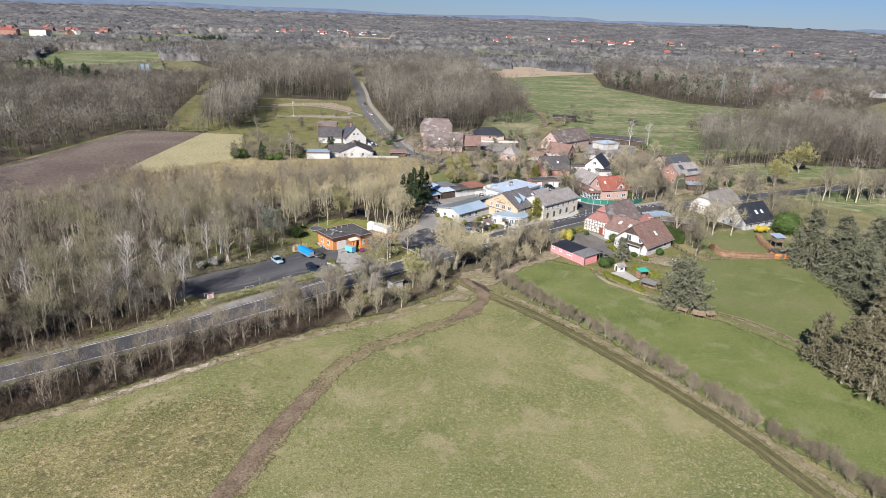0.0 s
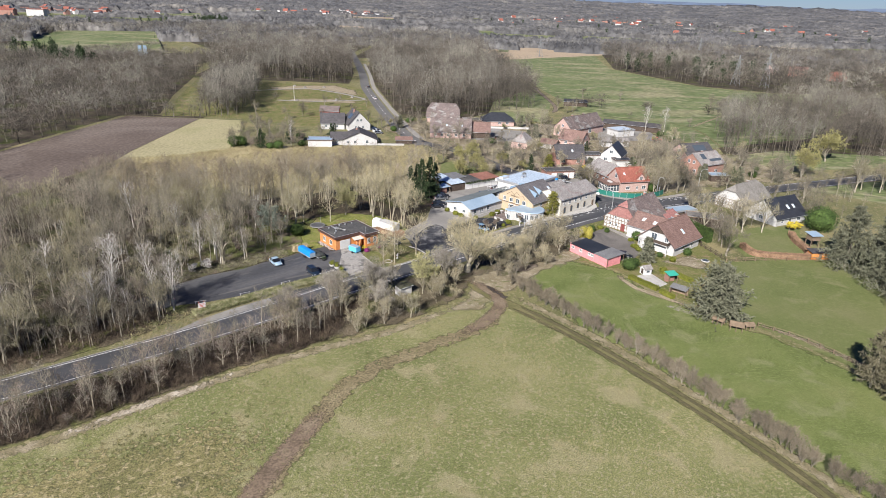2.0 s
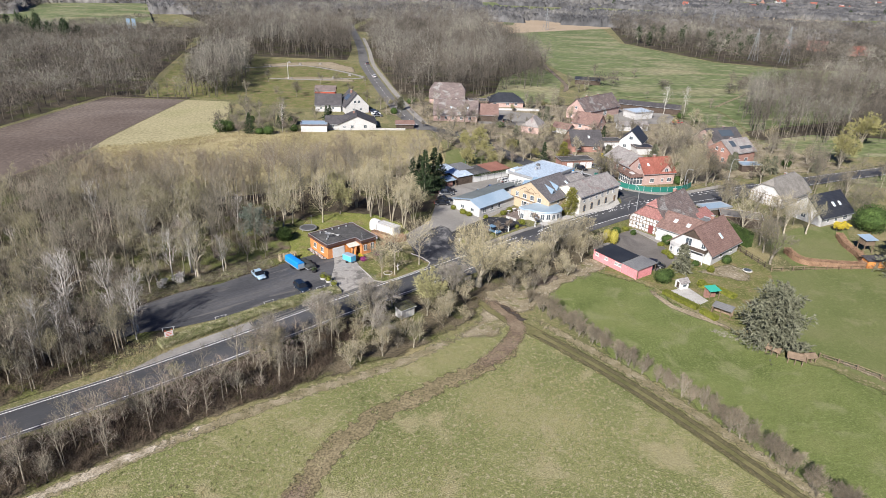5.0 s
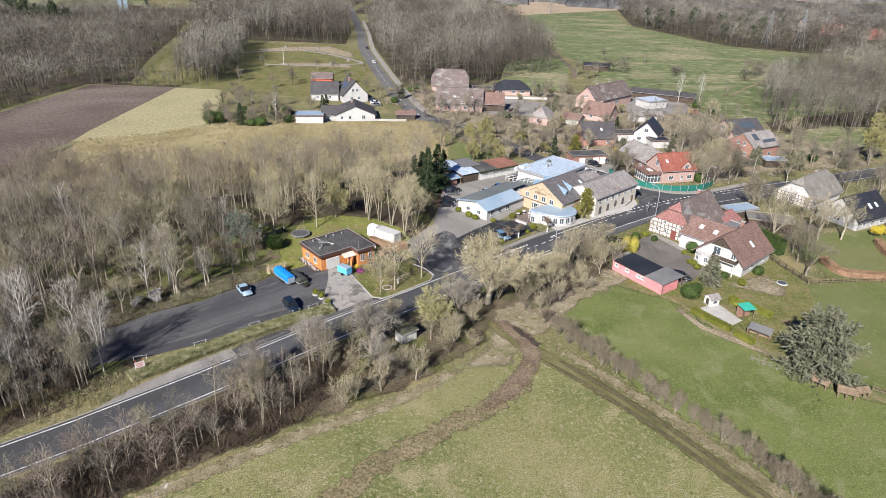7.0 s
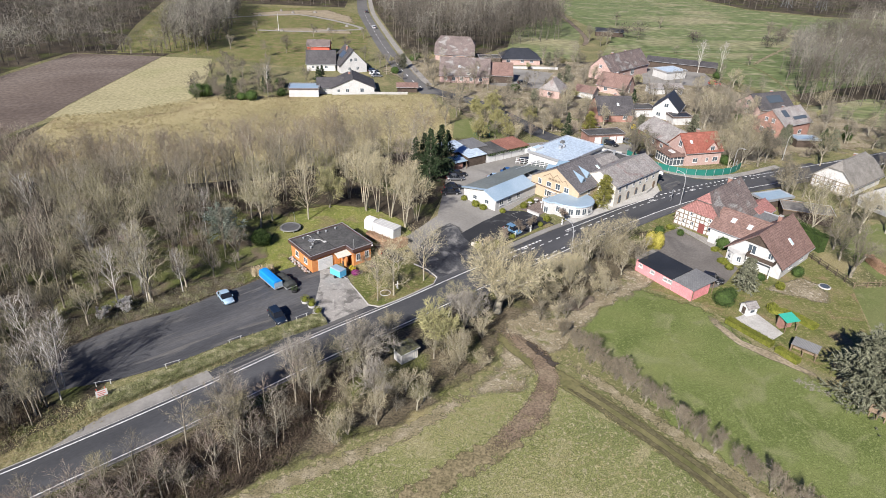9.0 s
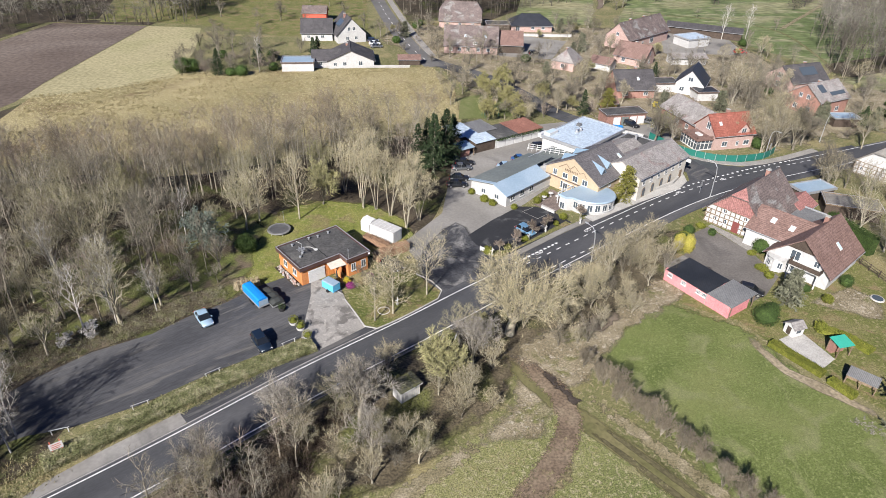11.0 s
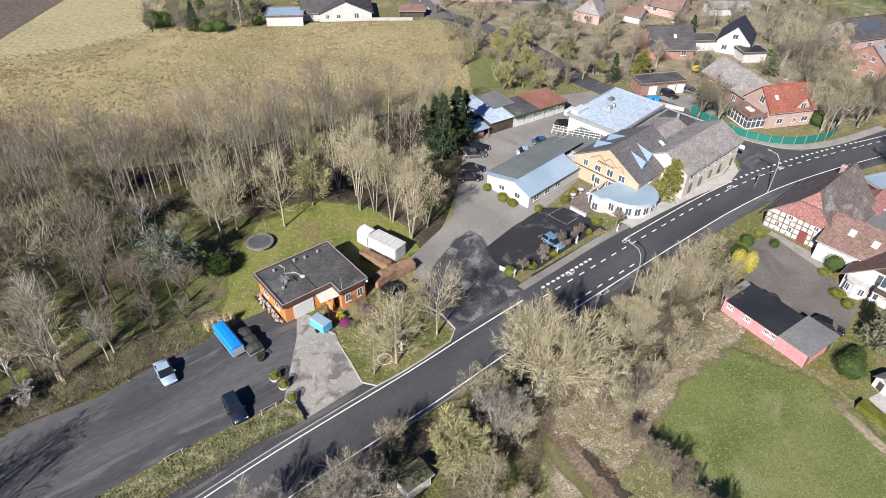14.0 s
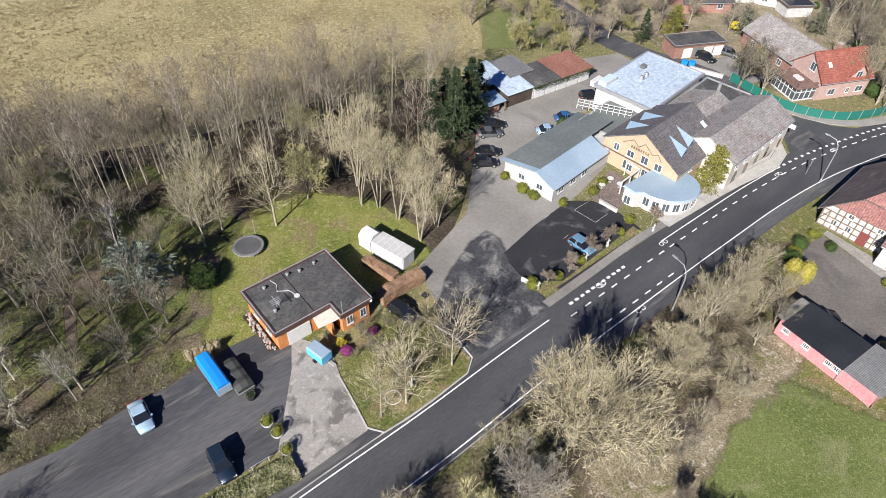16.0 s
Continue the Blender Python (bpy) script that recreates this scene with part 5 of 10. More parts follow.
def far_wood(name, label, spots, seed, mat, height=13.0, radius=4.0, per=88, width=0.12, twig=2.0, spread=0.3, middle=0.68):
    """Distant bare trees joined into one mass: each a stem and a crown of many upright spikes."""
    rng = np.random.default_rng(seed)
    S = np.array(spots)
    k = len(S)
    per = int(per * (1.6 if width < 0.16 else 1.15))
    h = height * (1 - spread + 2 * spread * rng.random(k))
    n = k * per
    c, hh = np.repeat(S, per, 0), np.repeat(h, per)
    d = unit(rng.normal(0, 1, (n, 3)) + np.array([0, 0, 0.45]))
    rr = np.repeat(radius * (0.75 + 0.5 * rng.random(k)), per)
    heart = np.column_stack([c, hh * middle])
    size = np.column_stack([rr, rr, hh * (0.98 - middle)])
    bough = rng.random(n) < 0.2
    skin = heart + d * size
    o = heart + d * size * (0.5 + 0.4 * rng.random((n, 1)))
    o[bough] = np.column_stack([c, hh * (0.35 + 0.25 * rng.random(n))])[bough]
    w = np.where(bough[:, None], skin - o, d + rng.normal(0, 0.45, (n, 3)) + np.array([0, 0, 0.3]))
    long = np.where(bough, np.linalg.norm(skin - o, axis=1), twig * 0.7 * (0.6 + 0.8 * rng.random(n)))
    v1, f1 = ragged(n, rng, o, w, long, np.where(bough, width * 0.55, width * 0.75)[:, None])
    o2 = np.column_stack([S, np.zeros(k)])
    w2 = np.column_stack([rng.normal(0, 0.05, (k, 2)), np.ones(k)])
    o2, w2, h2 = (np.concatenate([q, q]) for q in (o2, w2, h))
    v2, f2 = ragged(2 * k, rng, o2, w2, h2 * 0.85, 0.15)
    ob = tagged(part(name, fast_mesh(name, v1, f1, M[mat]), None), label, "wood", kind="stuff")
    part("stems", fast_mesh("stems", v2, f2, M["stem"]), None, ob, kind="stuff")
    return ob


def joined_trees(name, label, spots, seed, bark, twig_mat, sizes=(0.7, 1.15), **spec):
    """Many lighter bare trees, joined into one mass of stems and one of twigs."""
    rng = np.random.default_rng(seed)
    shapes = []
    for s in range(5):
        wood, crown = grown_tree(seed * 10 + s, **spec)
        shapes.append((*wood, *crown))
    out = [[], [], [], []]
    n = [0, 0]
    for k, (x, y) in enumerate(spots):
        wv, wf, tv, tf = shapes[k % 5]
        a, s = rng.random() * 6.283, rng.uniform(*sizes)
        m = np.array([[math.cos(a), -math.sin(a), 0], [math.sin(a), math.cos(a), 0], [0, 0, 1]]) * s
        for j, (v, f) in enumerate(((wv, wf), (tv, tf))):
            out[2 * j].append(v @ m.T + (x, y, 0))
            out[2 * j + 1].append(f + n[j])
            n[j] += len(v)
    ob = part(name, fast_mesh(name, np.concatenate(out[0]), np.concatenate(out[1]), M[bark]), None)
    tagged(ob, label, "wood", kind="stuff")
    part("twigs", fast_mesh("twigs", np.concatenate(out[2]), np.concatenate(out[3]), M[twig_mat]), None, ob, kind="stuff")
    return ob


LIGHT = dict(trunk_r=0.13, clear=0.35, limbs=9, subs=4, sprays=3, twigs=2, up=0.66, sides=3)
rng = random.Random(7)
# the wood beyond the parking place
CLEAR = [(-60, 128), (-46, 132), (-20, 150), (-10, 155), (3, 165), (0, 178), (-6, 188), (-17, 193), (-28, 193), (-38, 184), (-34, 170), (-42, 157), (-54, 146)]
WOOD_EDGE = [(-130, 62), (-60, 117), (-48, 127), (-56, 140), (-42, 157), (-36, 172), (-40, 184), (-28, 196), (-15, 200), (-2, 203), (1, 228), (-12, 226), (-20, 220.5), (-30, 215), (-40, 208), (-50, 203), (-62, 200), (-75, 201), (-86, 197), (-98, 200), (-112, 182), (-136, 136), (-172, 88)]
PARK_EDGE = [(-68, 130), (-58, 138), (-48, 147.6), (-40, 153.6), (-32, 160.8), (-34, 164), (-44, 157.5), (-54, 150), (-66, 143), (-74, 136)]
THIN = [(-44, 158), (-36, 170), (-40, 184), (-34, 190), (-52, 192), (-58, 174)]
spots = [p for n, p in enumerate(scatter(WOOD_EDGE, 4.5, 3, keep_out=(CLEAR,))) if not inside(THIN, *p) or n % 5 > 1]
near = [p for p in spots if p[0] > -92 and p[1] < 196]
rng.shuffle(near)
near = near[:215]
rest = [p for p in spots if p not in near]
tone = lambda p: noise.noise((p[0] / 16, p[1] / 16, 3.0)) + rng.uniform(-0.12, 0.12)
tones = {p: tone(p) for p in rest}
joined_trees("bare_wood", "bare grey-brown trees filling the wood", [p for p in rest if abs(tones[p]) <= 0.12], 101, "bark", "twig", (0.55, 1.3), height=10.5, radius=3.3, twig=0.9, width=0.014, **LIGHT)
joined_trees("bare_wood", "bare reddish-brown trees filling the wood", [p for p in rest if tones[p] > 0.12], 102, "bark", "twig_red", (0.55, 1.3), height=9.5, radius=3.0, twig=0.9, width=0.014, **LIGHT)
joined_trees("bare_wood", "bare olive-tinged trees filling the wood", [p for p in rest if tones[p] < -0.12], 105, "bark", "twig_olive", (0.55, 1.3), height=8.5, radius=3.7, twig=0.9, width=0.014, **LIGHT)
joined_trees("wood_growth", "dense dark saplings below the taller trees", [p for p in scatter(WOOD_EDGE, 3.4, 41, keep_out=(CLEAR, THIN)) if p[0] < -47 and p[1] < 172][:210], 107, "bark", "twig_dark", (0.5, 1.1), height=5.6, radius=1.9, twig=0.9, width=0.013, **LIGHT)
spots = near
for n, (x, y) in enumerate(spots):
    k = (WOOD, WOOD_OLIVE, ALDER, WOOD, WOOD_OLIVE, WOOD, BIRCH if n % 3 == 0 else GARDEN)[n % 7] if y < 196 else (ALDER, WOOD, ALDER)[n % 3]
    k.put(x, y, 0.55 + 0.75 * rng.random() ** 1.3, rng=rng)
for x, y, s in ((-48.3, 156.4, 1.0), (-50.7, 152.6, 0.95), (-46.7, 154.2, 0.75), (-59.9, 123.2, 0.95), (-57.7, 124.6, 0.85), (-74.6, 119.6, 1.0), (-55.9, 137.9, 0.9), (-49.5, 133.2, 0.95), (-48.6, 130.6, 0.9), (-59, 162.6, 1.0), (-64, 138.6, 1.05), (-77, 177, 1), (-50, 160, 0.9)):
    BIRCH.put(x, y, s, rng=rng)
ASH.put(-26.1, 186.4, 0.95, 30, 0)
CATKIN.put(-22.6, 192.5, 1.15, 60, 1)
for x, y, s in ((-14.6, 191.5, 1.0), (-15.6, 196, 1.0), (-12, 191, 0.95), (-9, 188.5, 1.0), (-5.6, 184, 0.85), (-3.4, 187, 0.85), (-6, 193, 0.9), (-19, 198, 0.8)):
    YARD.put(x, y, s, rng=rng)
BACK = [(-1, 226), (-12, 226), (-20, 220.5), (-30, 215), (-40, 208), (-50, 203), (-62, 200), (-75, 201), (-86, 197), (-98, 200), (-100, 188), (-86, 185), (-74, 189), (-62, 188), (-50, 191), (-40, 196), (-30, 203), (-20, 209), (-10, 216), (-2, 218)]
for x, y in [p for p in scatter(BACK, 3.3, 15) if p[0] < -19 or p[1] < 219][:100]:
    TALL_ALDER.put(x, y, 0.75 + 0.35 * rng.random(), rng=rng)
GARDEN.put(-38.5, 162.7, 0.75, rng=rng)
GARDEN.put(-46.5, 186, 0.9, rng=rng)
PINE.put(-39.3, 172.4, 1.35, rng=rng)
for k, x, y, s in ((WOOD_OLIVE, -34.9, 181.9, 0.85), (ASH, -33.4, 185.3, 0.85), (WOOD, -43.6, 172.5, 0.72), (ALDER, -44.3, 169.5, 0.7), (GARDEN, -35.7, 168.5, 0.85), (BIRCH, -45.3, 179.5, 0.75),
                   (WOOD_OLIVE, -50.6, 176.1, 0.8), (WOOD, -40.5, 166.5, 0.62), (WOOD_OLIVE, -40.5, 181, 0.6)):
    k.put(x, y, s, rng=rng)
EVERGREEN.put(-33.1, 175, 1.0, rng=rng)
WOOD_OLIVE.put(-57.5, 168, 1.3, 40, 1, label="broad bare tree with olive twigs over the wood")
WOOD_OLIVE.put(-66, 181, 1.25, 10, 2, label="broad bare tree with olive twigs over the wood")
GARDEN.put(-35.2, 165.2, 0.45, rng=rng)
for x, y, s in ((-4.5, 209, 0.95), (-1, 208, 1.12), (1.6, 212, 1.12), (-2.5, 213, 1.0), (3.2, 217, 0.9)):
    SPRUCE.put(x, y, s, rng=rng)
thicket("undergrowth", "brown bramble and fallen twigs on the wood's floor", WOOD_EDGE, 2.0, 5, "bramble_dark", 1.1, 40, 0.016, keep_out=(CLEAR,))
thicket("undergrowth", "greenish brambles on the wood's floor", WOOD_EDGE, 4.5, 6, "bramble", 0.6, 30, 0.04, keep_out=(CLEAR,))
thicket("undergrowth", "pale dead stems and brambles along the parking edge", PARK_EDGE, 1.0, 16, "twig", 1.2, 40, 0.009)
thicket("undergrowth", "olive brambles along the parking edge", PARK_EDGE, 1.0, 17, "bramble", 0.5, 40, 0.03)
# the roadside strip
STRIP = [(-120, 32), (-60, 87), (-50, 94), (-30, 111), (-17, 120), (-3, 128.5), (8, 139), (9, 149), (2, 151), (-9, 141.5), (-24, 127.5), (-44, 110), (-80, 82), (-130, 42)]
strip_spots = [p for p in scatter(STRIP, 2.3, 8) if math.hypot(p[0] + 3, p[1] - 139.2) > 3.6]
joined_trees("roadside_growth", "dense bare saplings in the roadside hedge", [p for n, p in enumerate(strip_spots) if n % 4 == 1 and -110 < p[0] < -14], 103, "bark", "twig_dark", (0.5, 1.1), height=7.8, radius=1.9, twig=0.9, width=0.014, **LIGHT)
for n, (x, y) in enumerate([p for n, p in enumerate(strip_spots) if n % 3 == 0][:190]):
    k = (SHRUB, ALDER, SHRUB_RED, WOOD, ALDER)[n % 5] if x < -16 else (HAZEL, STRAW, WOOD_OLIVE, HAZEL, SHRUB)[n % 5]
    k.put(x, y, (0.7 + 0.5 * rng.random()) * {SHRUB: 0.6, SHRUB_RED: 0.6, HAZEL: 1.0, STRAW: 0.6, WOOD_OLIVE: 0.45, WOOD: 0.55, ALDER: 0.72}[k], rng=rng)
joined_trees("roadside_growth", "bushy reddish saplings in the roadside hedge", [p for n, p in enumerate(strip_spots) if n % 2 == 0 and -110 < p[0] < -20], 109, "bark", "twig_red", (0.5, 1.1), height=5.2, radius=2.5, twig=0.9, width=0.013, **{**LIGHT, "clear": 0.1, "trunk_r": 0.07})
thicket("undergrowth", "dead brown brambles and stems below the hedge", STRIP[:5] + STRIP[9:], 1.0, 9, "bramble_dark", 1.7, 50, 0.03)
thicket("undergrowth", "pale dead stems below the hedge", STRIP, 2.0, 19, "twig", 0.9, 30, 0.01)
STRIP2 = [(14, 152), (22, 150.5), (30, 158.5), (36, 164), (40, 171), (44, 180), (38, 180), (28, 172), (20, 165.5), (10, 158)]
for n, (x, y) in enumerate(scatter(STRIP2, 3.5, 10, 50)):
    (HAZEL, HAZEL, SHRUB, HAZEL, STRAW)[n % 5].put(x, y, (0.7 + 0.5 * rng.random()) * (0.6 if n % 5 == 4 else 1), rng=rng)
thicket("undergrowth", "brambles below the roadside trees", STRIP2, 1.4, 12, "twig", 0.7, 36, 0.009)
OAK.put(11.2, 153.8, 1.3, 20, 0)
OAK.put(24.2, 163, 0.62, 200, 1)
OAK.put(-24, 125.5, 0.55, 260, 0)
for n, (x, y) in enumerate(((-27, 124), (-15.5, 133.5), (-12, 137.5), (-6, 144.5), (3.6, 151.2), (-9.5, 139.5), (-36, 116))):
    (WOOD_OLIVE, STRAW)[n % 2].put(x, y, 0.55 + 0.25 * rng.random(), rng=rng, label="bare roadside tree that shades the road")
STRAW.put(29, 168.5, 1.05, rng=rng)
STRAW.put(33.5, 173, 0.95, rng=rng)
STRAW.put(37.5, 176.5, 0.9, rng=rng)
CATKIN.put(0.8, 143.2, 1.1, 10, 0)
for x, y, s in ((-8.9, 136.9, 1.15), (-17.8, 134.6, 0.9), (-7, 131.6, 0.75), (-25, 127.6, 0.9), (5.4, 146.4, 1.0)):
    PALE.put(x, y, s, rng=rng)
BLOSSOM.put(-48.8, 151.4, 1.0, rng=rng)
BLOSSOM.put(-51.2, 149.2, 0.8, rng=rng)
CATKIN.put(-26, 207, 1.0, 60, 1)
CATKIN.put(-58, 190, 1.1, 60, 0)
CATKIN.put(6.5, 151.2, 0.7, 10, 1)
CATKIN.put(15, 158.8, 0.7, 10, 1)
# front garden of the bungalow
for x, y, s in ((-6.3, 158.0, 1.0), (-1.3, 163.1, 1.0), (-8.9, 156.2, 0.75)):
    SLENDER.put(x, y, s, rng=rng)
for x, y, s in ((-9.7, 163.2, 0.5), (-6, 167, 0.5)):
    GARDEN.put(x, y, s, rng=rng)
CATKIN.put(-7.4, 160.6, 0.45, 0, 0)
for x, y, s in ((-11.6, 166.5, 0.7), (-12.2, 167.4, 0.9), (-9, 168.5, 0.8), (-12.5, 163.8, 0.5), (-10.6, 164.8, 0.9), (-8.4, 164.4, 0.8), (-9.6, 162.2, 0.7)):
    SHRUB.put(x, y, s * 0.6, rng=rng)
PURPLE.put(-13.6, 164.6, 0.9, 0)
PURPLE.put(-10.8, 167.6, 0.8, 40)
YELLOW.put(-14.4, 165.6, 0.45, 0)
hedge_row("beech_hedge", "copper-brown beech hedge beside the bungalow", [(-10.4, 172.6), (-7.9, 174.8), (-5.1, 176.8)], 1.6, 1.7, "beech", 3)
hedge_row("beech_hedge", "copper-brown beech hedge behind the tent", [(-12.9, 179.4), (-8.5, 176.2)], 1.4, 1.2, "beech", 4)
hedge_row("verge_hedge", "low dry bramble hedge between parking and road", [(-44, 128.8), (-40.2, 132.0), (-33.8, 137.6), (-27.4, 142.9), (-21.5, 147.3), (-17, 150.2)], 0.75, 2.6, "bramble", 5, 260, 0.13)
VERGE = [(-54, 124), (-47, 130), (-42.2, 132.4), (-36.5, 137.6), (-29.2, 144), (-22.5, 148.6), (-21, 146), (-25.6, 141.6), (-31.5, 137.4), (-38.8, 131), (-45, 123.4), (-52, 117.6)]
WEST_VERGE = [(-130, 61), (-100, 83), (-64, 110.5), (-54, 118.5), (-50, 123), (-49, 129), (-54, 132), (-62, 126), (-100, 97), (-130, 76)]
joined_trees("roadside_growth", "dense bare saplings between wood and road", scatter(WEST_VERGE, 2.6, 91), 108, "bark", "twig_dark", (0.4, 0.95), height=6.2, radius=1.9, twig=0.9, width=0.013, **LIGHT)
thicket("undergrowth", "dead brown brambles between wood and road", WEST_VERGE, 1.2, 25, "bramble_dark", 1.2, 44, 0.03)
for n, (x, y) in enumerate(scatter([(-64, 118), (-52, 122), (-46, 129.5), (-48, 138), (-54, 140), (-62, 132)], 3.6, 92)[:22]):
    (WOOD, ALDER, SHRUB, BIRCH, WOOD_OLIVE, SHRUB_RED)[n % 6].put(x, y, (0.75, 0.9, 0.9, 0.8, 0.7, 0.9)[n % 6] * (0.8 + 0.35 * rng.random()), rng=rng)
thicket("undergrowth", "olive brambles on the verge between parking and road", VERGE, 1.2, 23, "bramble", 0.5, 40, 0.04)
thicket("undergrowth", "pale dead grass on the verge between parking and road", VERGE, 1.3, 24, "straw_grass", 0.5, 40, 0.03)
# tussocks in the meadow
def tussocks(label, poly, count, seed, mat, height, width, lean=0.9):
    rng = np.random.default_rng(seed)
    xs, ys = np.array(poly).T
    P = np.column_stack([rng.uniform(xs.min(), xs.max(), count // 9), rng.uniform(ys.min(), ys.max(), count // 9)])
    P = P[[inside(poly, x, y) and noise.noise((x / 9, y / 9, seed)) > -0.15 + 0.5 * (rng.random() - 0.5) for x, y in P]]
    c = np.repeat(P, 9, 0)
    n = len(c)
    o = np.column_stack([c + rng.normal(0, 0.16, (n, 2)), np.full(n, 0.02)])
    w = np.column_stack([rng.normal(0, lean, (n, 2)), 0.4 + rng.random(n)])
    v, f = ragged(n, rng, o, w, height * (0.5 + rng.random(n)), width)
    tagged(part("grass_tussocks", fast_mesh("grass_tussocks", v, f, M[mat]), None), label, "grass", kind="stuff")


NEAR_MEADOW = [(-62, 40), (58, 40), (58, 76), (45, 102), (23, 133), (12, 141), (-3, 125), (-30, 108), (-60, 84)]
tussocks("dry yellow grass tussocks in the meadow", NEAR_MEADOW, 90000, 3, "straw_grass", 0.26, 0.03)
tussocks("dark green grass tussocks in the meadow", NEAR_MEADOW, 70000, 8, "green_grass", 0.24, 0.03)
tussocks("low green tufts in the grazed paddock", [(22, 150), (30, 158), (36, 163), (47, 157), (57, 139), (70, 127), (78, 116), (70, 90), (66, 74), (49, 100), (32, 128)], 60000, 12, "green_grass", 0.12, 0.03)
tussocks("straw tussocks of the wet meadow", [(-112, 251), (-92, 262), (-77, 276), (-60, 279), (-22, 284), (-3, 288), (4, 270), (6, 232), (-20, 223), (-50, 206), (-98, 206)], 110000, 5, "straw_grass", 0.5, 0.05)
# along the farm track
track_hedge = smooth_line([(20.5, 147.5), (27, 137), (33.5, 128), (42.5, 115), (50, 101), (57.5, 88), (64, 78), (69, 66), (76, 50)], 1.0)
for n, p in enumerate(track_hedge):
    HEDGE.put(p.x + rng.uniform(-0.9, 0.9), p.y + rng.uniform(-0.7, 0.7), 0.65 + 0.5 * rng.random(), rng=rng)
thicket("branch_heap", "heap of pale cut branches on the paddock", [(53, 138.2), (55, 138.8), (57.6, 135.6), (56, 134.4)], 0.5, 26, "twig_pale", 0.45, 14, 0.03)
# clipped trees and bushes at the car park
for x, y in ((11.2, 176.1), (14.4, 178.6), (17.6, 181.8), (20.6, 184.2)):
    SMALL.put(x, y, 0.85 + 0.2 * rng.random(), rng=rng)
for x, y, s in ((9.2, 175.8, 1.3), (12.8, 177.4, 1), (16.2, 180.4, 1), (22.8, 186.4, 0.9), (24.5, 188.9, 1.2), (20.2, 195.2, 1.2), (15.3, 192.6, 1.0), (9.5, 195.5, 1.3), (11, 194, 1.2), (7, 198.5, 1.1), (22, 197.5, 1.2), (27, 196.5, 1.1)):
    BUSHLET.put(x, y, s, rng=rng)
SMALL.put(27.6, 188.3, 1.0, rng=rng)
OLIVE.put(38.4, 197.2, 1.05, 0, 0)
OLIVE.put(46, 249.8, 1.0, 0, 0, label="tall olive-green garden conifer by the garages")
BALL.put(17.8, 213, 0.95, 0, label="clipped round bush between parked cars")
for n, (x, y) in enumerate(scatter([(10, 240), (24, 240), (33, 243), (40, 246), (34, 256), (25, 268), (10, 264)], 3.6, 77)):
    if all((x - a) ** 2 + (y - b) ** 2 > 20 for a, b in ((39, 240), (35, 244), (31, 248), (28, 254.5), (24, 262), (19.5, 270))):
        (SHRUB, WILLOW, GARDEN, HAZEL, SHRUB_RED)[n % 5].put(x, y, (0.8, 0.7, 0.7, 1.0, 0.8)[n % 5] * (0.7 + 0.4 * rng.random()), rng=rng)
# farmhouse garden
BROADFIR.put(62.2, 133.9, 1.05, 30, 0)
SMALLFIR.put(56.2, 162.6, 1.25, 0, 0, label="grey-green conifer before the white gable")
BALL.put(50.6, 157.9, 1.35, 0, 0, label="large round dark evergreen bush")
for x, y in ((43.6, 178.2), (45.1, 177.6)):
    GOLD.put(x, y, 1.0, rng=rng)
for x, y, s in ((45.2, 181.6, 1.0), (47.5, 184.3, 0.8), (51.8, 184.0, 0.7), (58.6, 178.6, 1.1), (61, 166.5, 0.7), (68.8, 168.4, 1.0), (66, 143, 0.9), (52.6, 160.2, 1.1)):
    BALL.put(x, y, s, rng=rng)
for x, y, s in ((56.6, 177.4, 1), (56.3, 172.4, 1.3), (56.6, 170.2, 1.2), (46.3, 183, 1.2), (50.6, 186.8, 1.1), (63.2, 163.5, 1.3), (58.5, 156.5, 1.4), (60.5, 154.5, 1.2)):
    BUSHLET.put(x, y, s, rng=rng)
hedge_row("box_hedge", "clipped golden-green box hedge on the terrace", [(49.3, 152.8), (53.8, 146.2)], 0.9, 1.4, "hedge", 6)
hedge_row("box_hedge", "clipped golden-green box hedge beside the shelter", [(54.2, 145.3), (55.9, 142.0)], 0.9, 1.3, "hedge", 7)
hedge_row("box_hedge", "curved golden-green hedge in the lawn", [(58.0, 156.4), (61.2, 154.6), (63.4, 151.2)], 0.8, 1.6, "hedge", 8)
hedge_row("laurel_hedge", "tall dark evergreen hedge", [(75.5, 188), (76.8, 182.5), (78.5, 178)], 3.6, 1.8, "ivy", 9, 260, 0.12)
hedge_row("beech_hedge", "low copper-brown beech hedge round the garden", [(86.3, 175.4), (86.8, 169.6), (92, 168.2), (100, 168), (102.6, 173), (103.4, 180), (105.2, 186)], 1.4, 1.5, "beech", 10, 150, 0.1)
YELLOW.put(107, 190, 1.0, 0)
YELLOW.put(109.5, 191, 0.9, 50)
for x, y, s in ((106.5, 162.5, 1.05), (111.5, 157, 1.15), (108.5, 151, 1.0), (115, 149, 1.15), (108, 142, 1.0), (116, 138, 1.1), (121, 158, 1.1), (123, 146, 1.15), (106, 132, 0.95), (113, 129, 1.05)):
    BIGFIR.put(x, y, s, rng=rng)
for x, y, s in ((78.6, 109, 0.72), (80.2, 103, 0.95), (81.6, 97.5, 1.0), (86, 107.5, 0.9), (88, 100.5, 1.05), (93, 111, 0.95), (95, 103, 1.1), (98, 119, 0.95), (90, 93, 1.05), (102, 111, 1.05), (104, 122, 1.0)):
    OLDFIR.put(x, y, s, rng=rng)
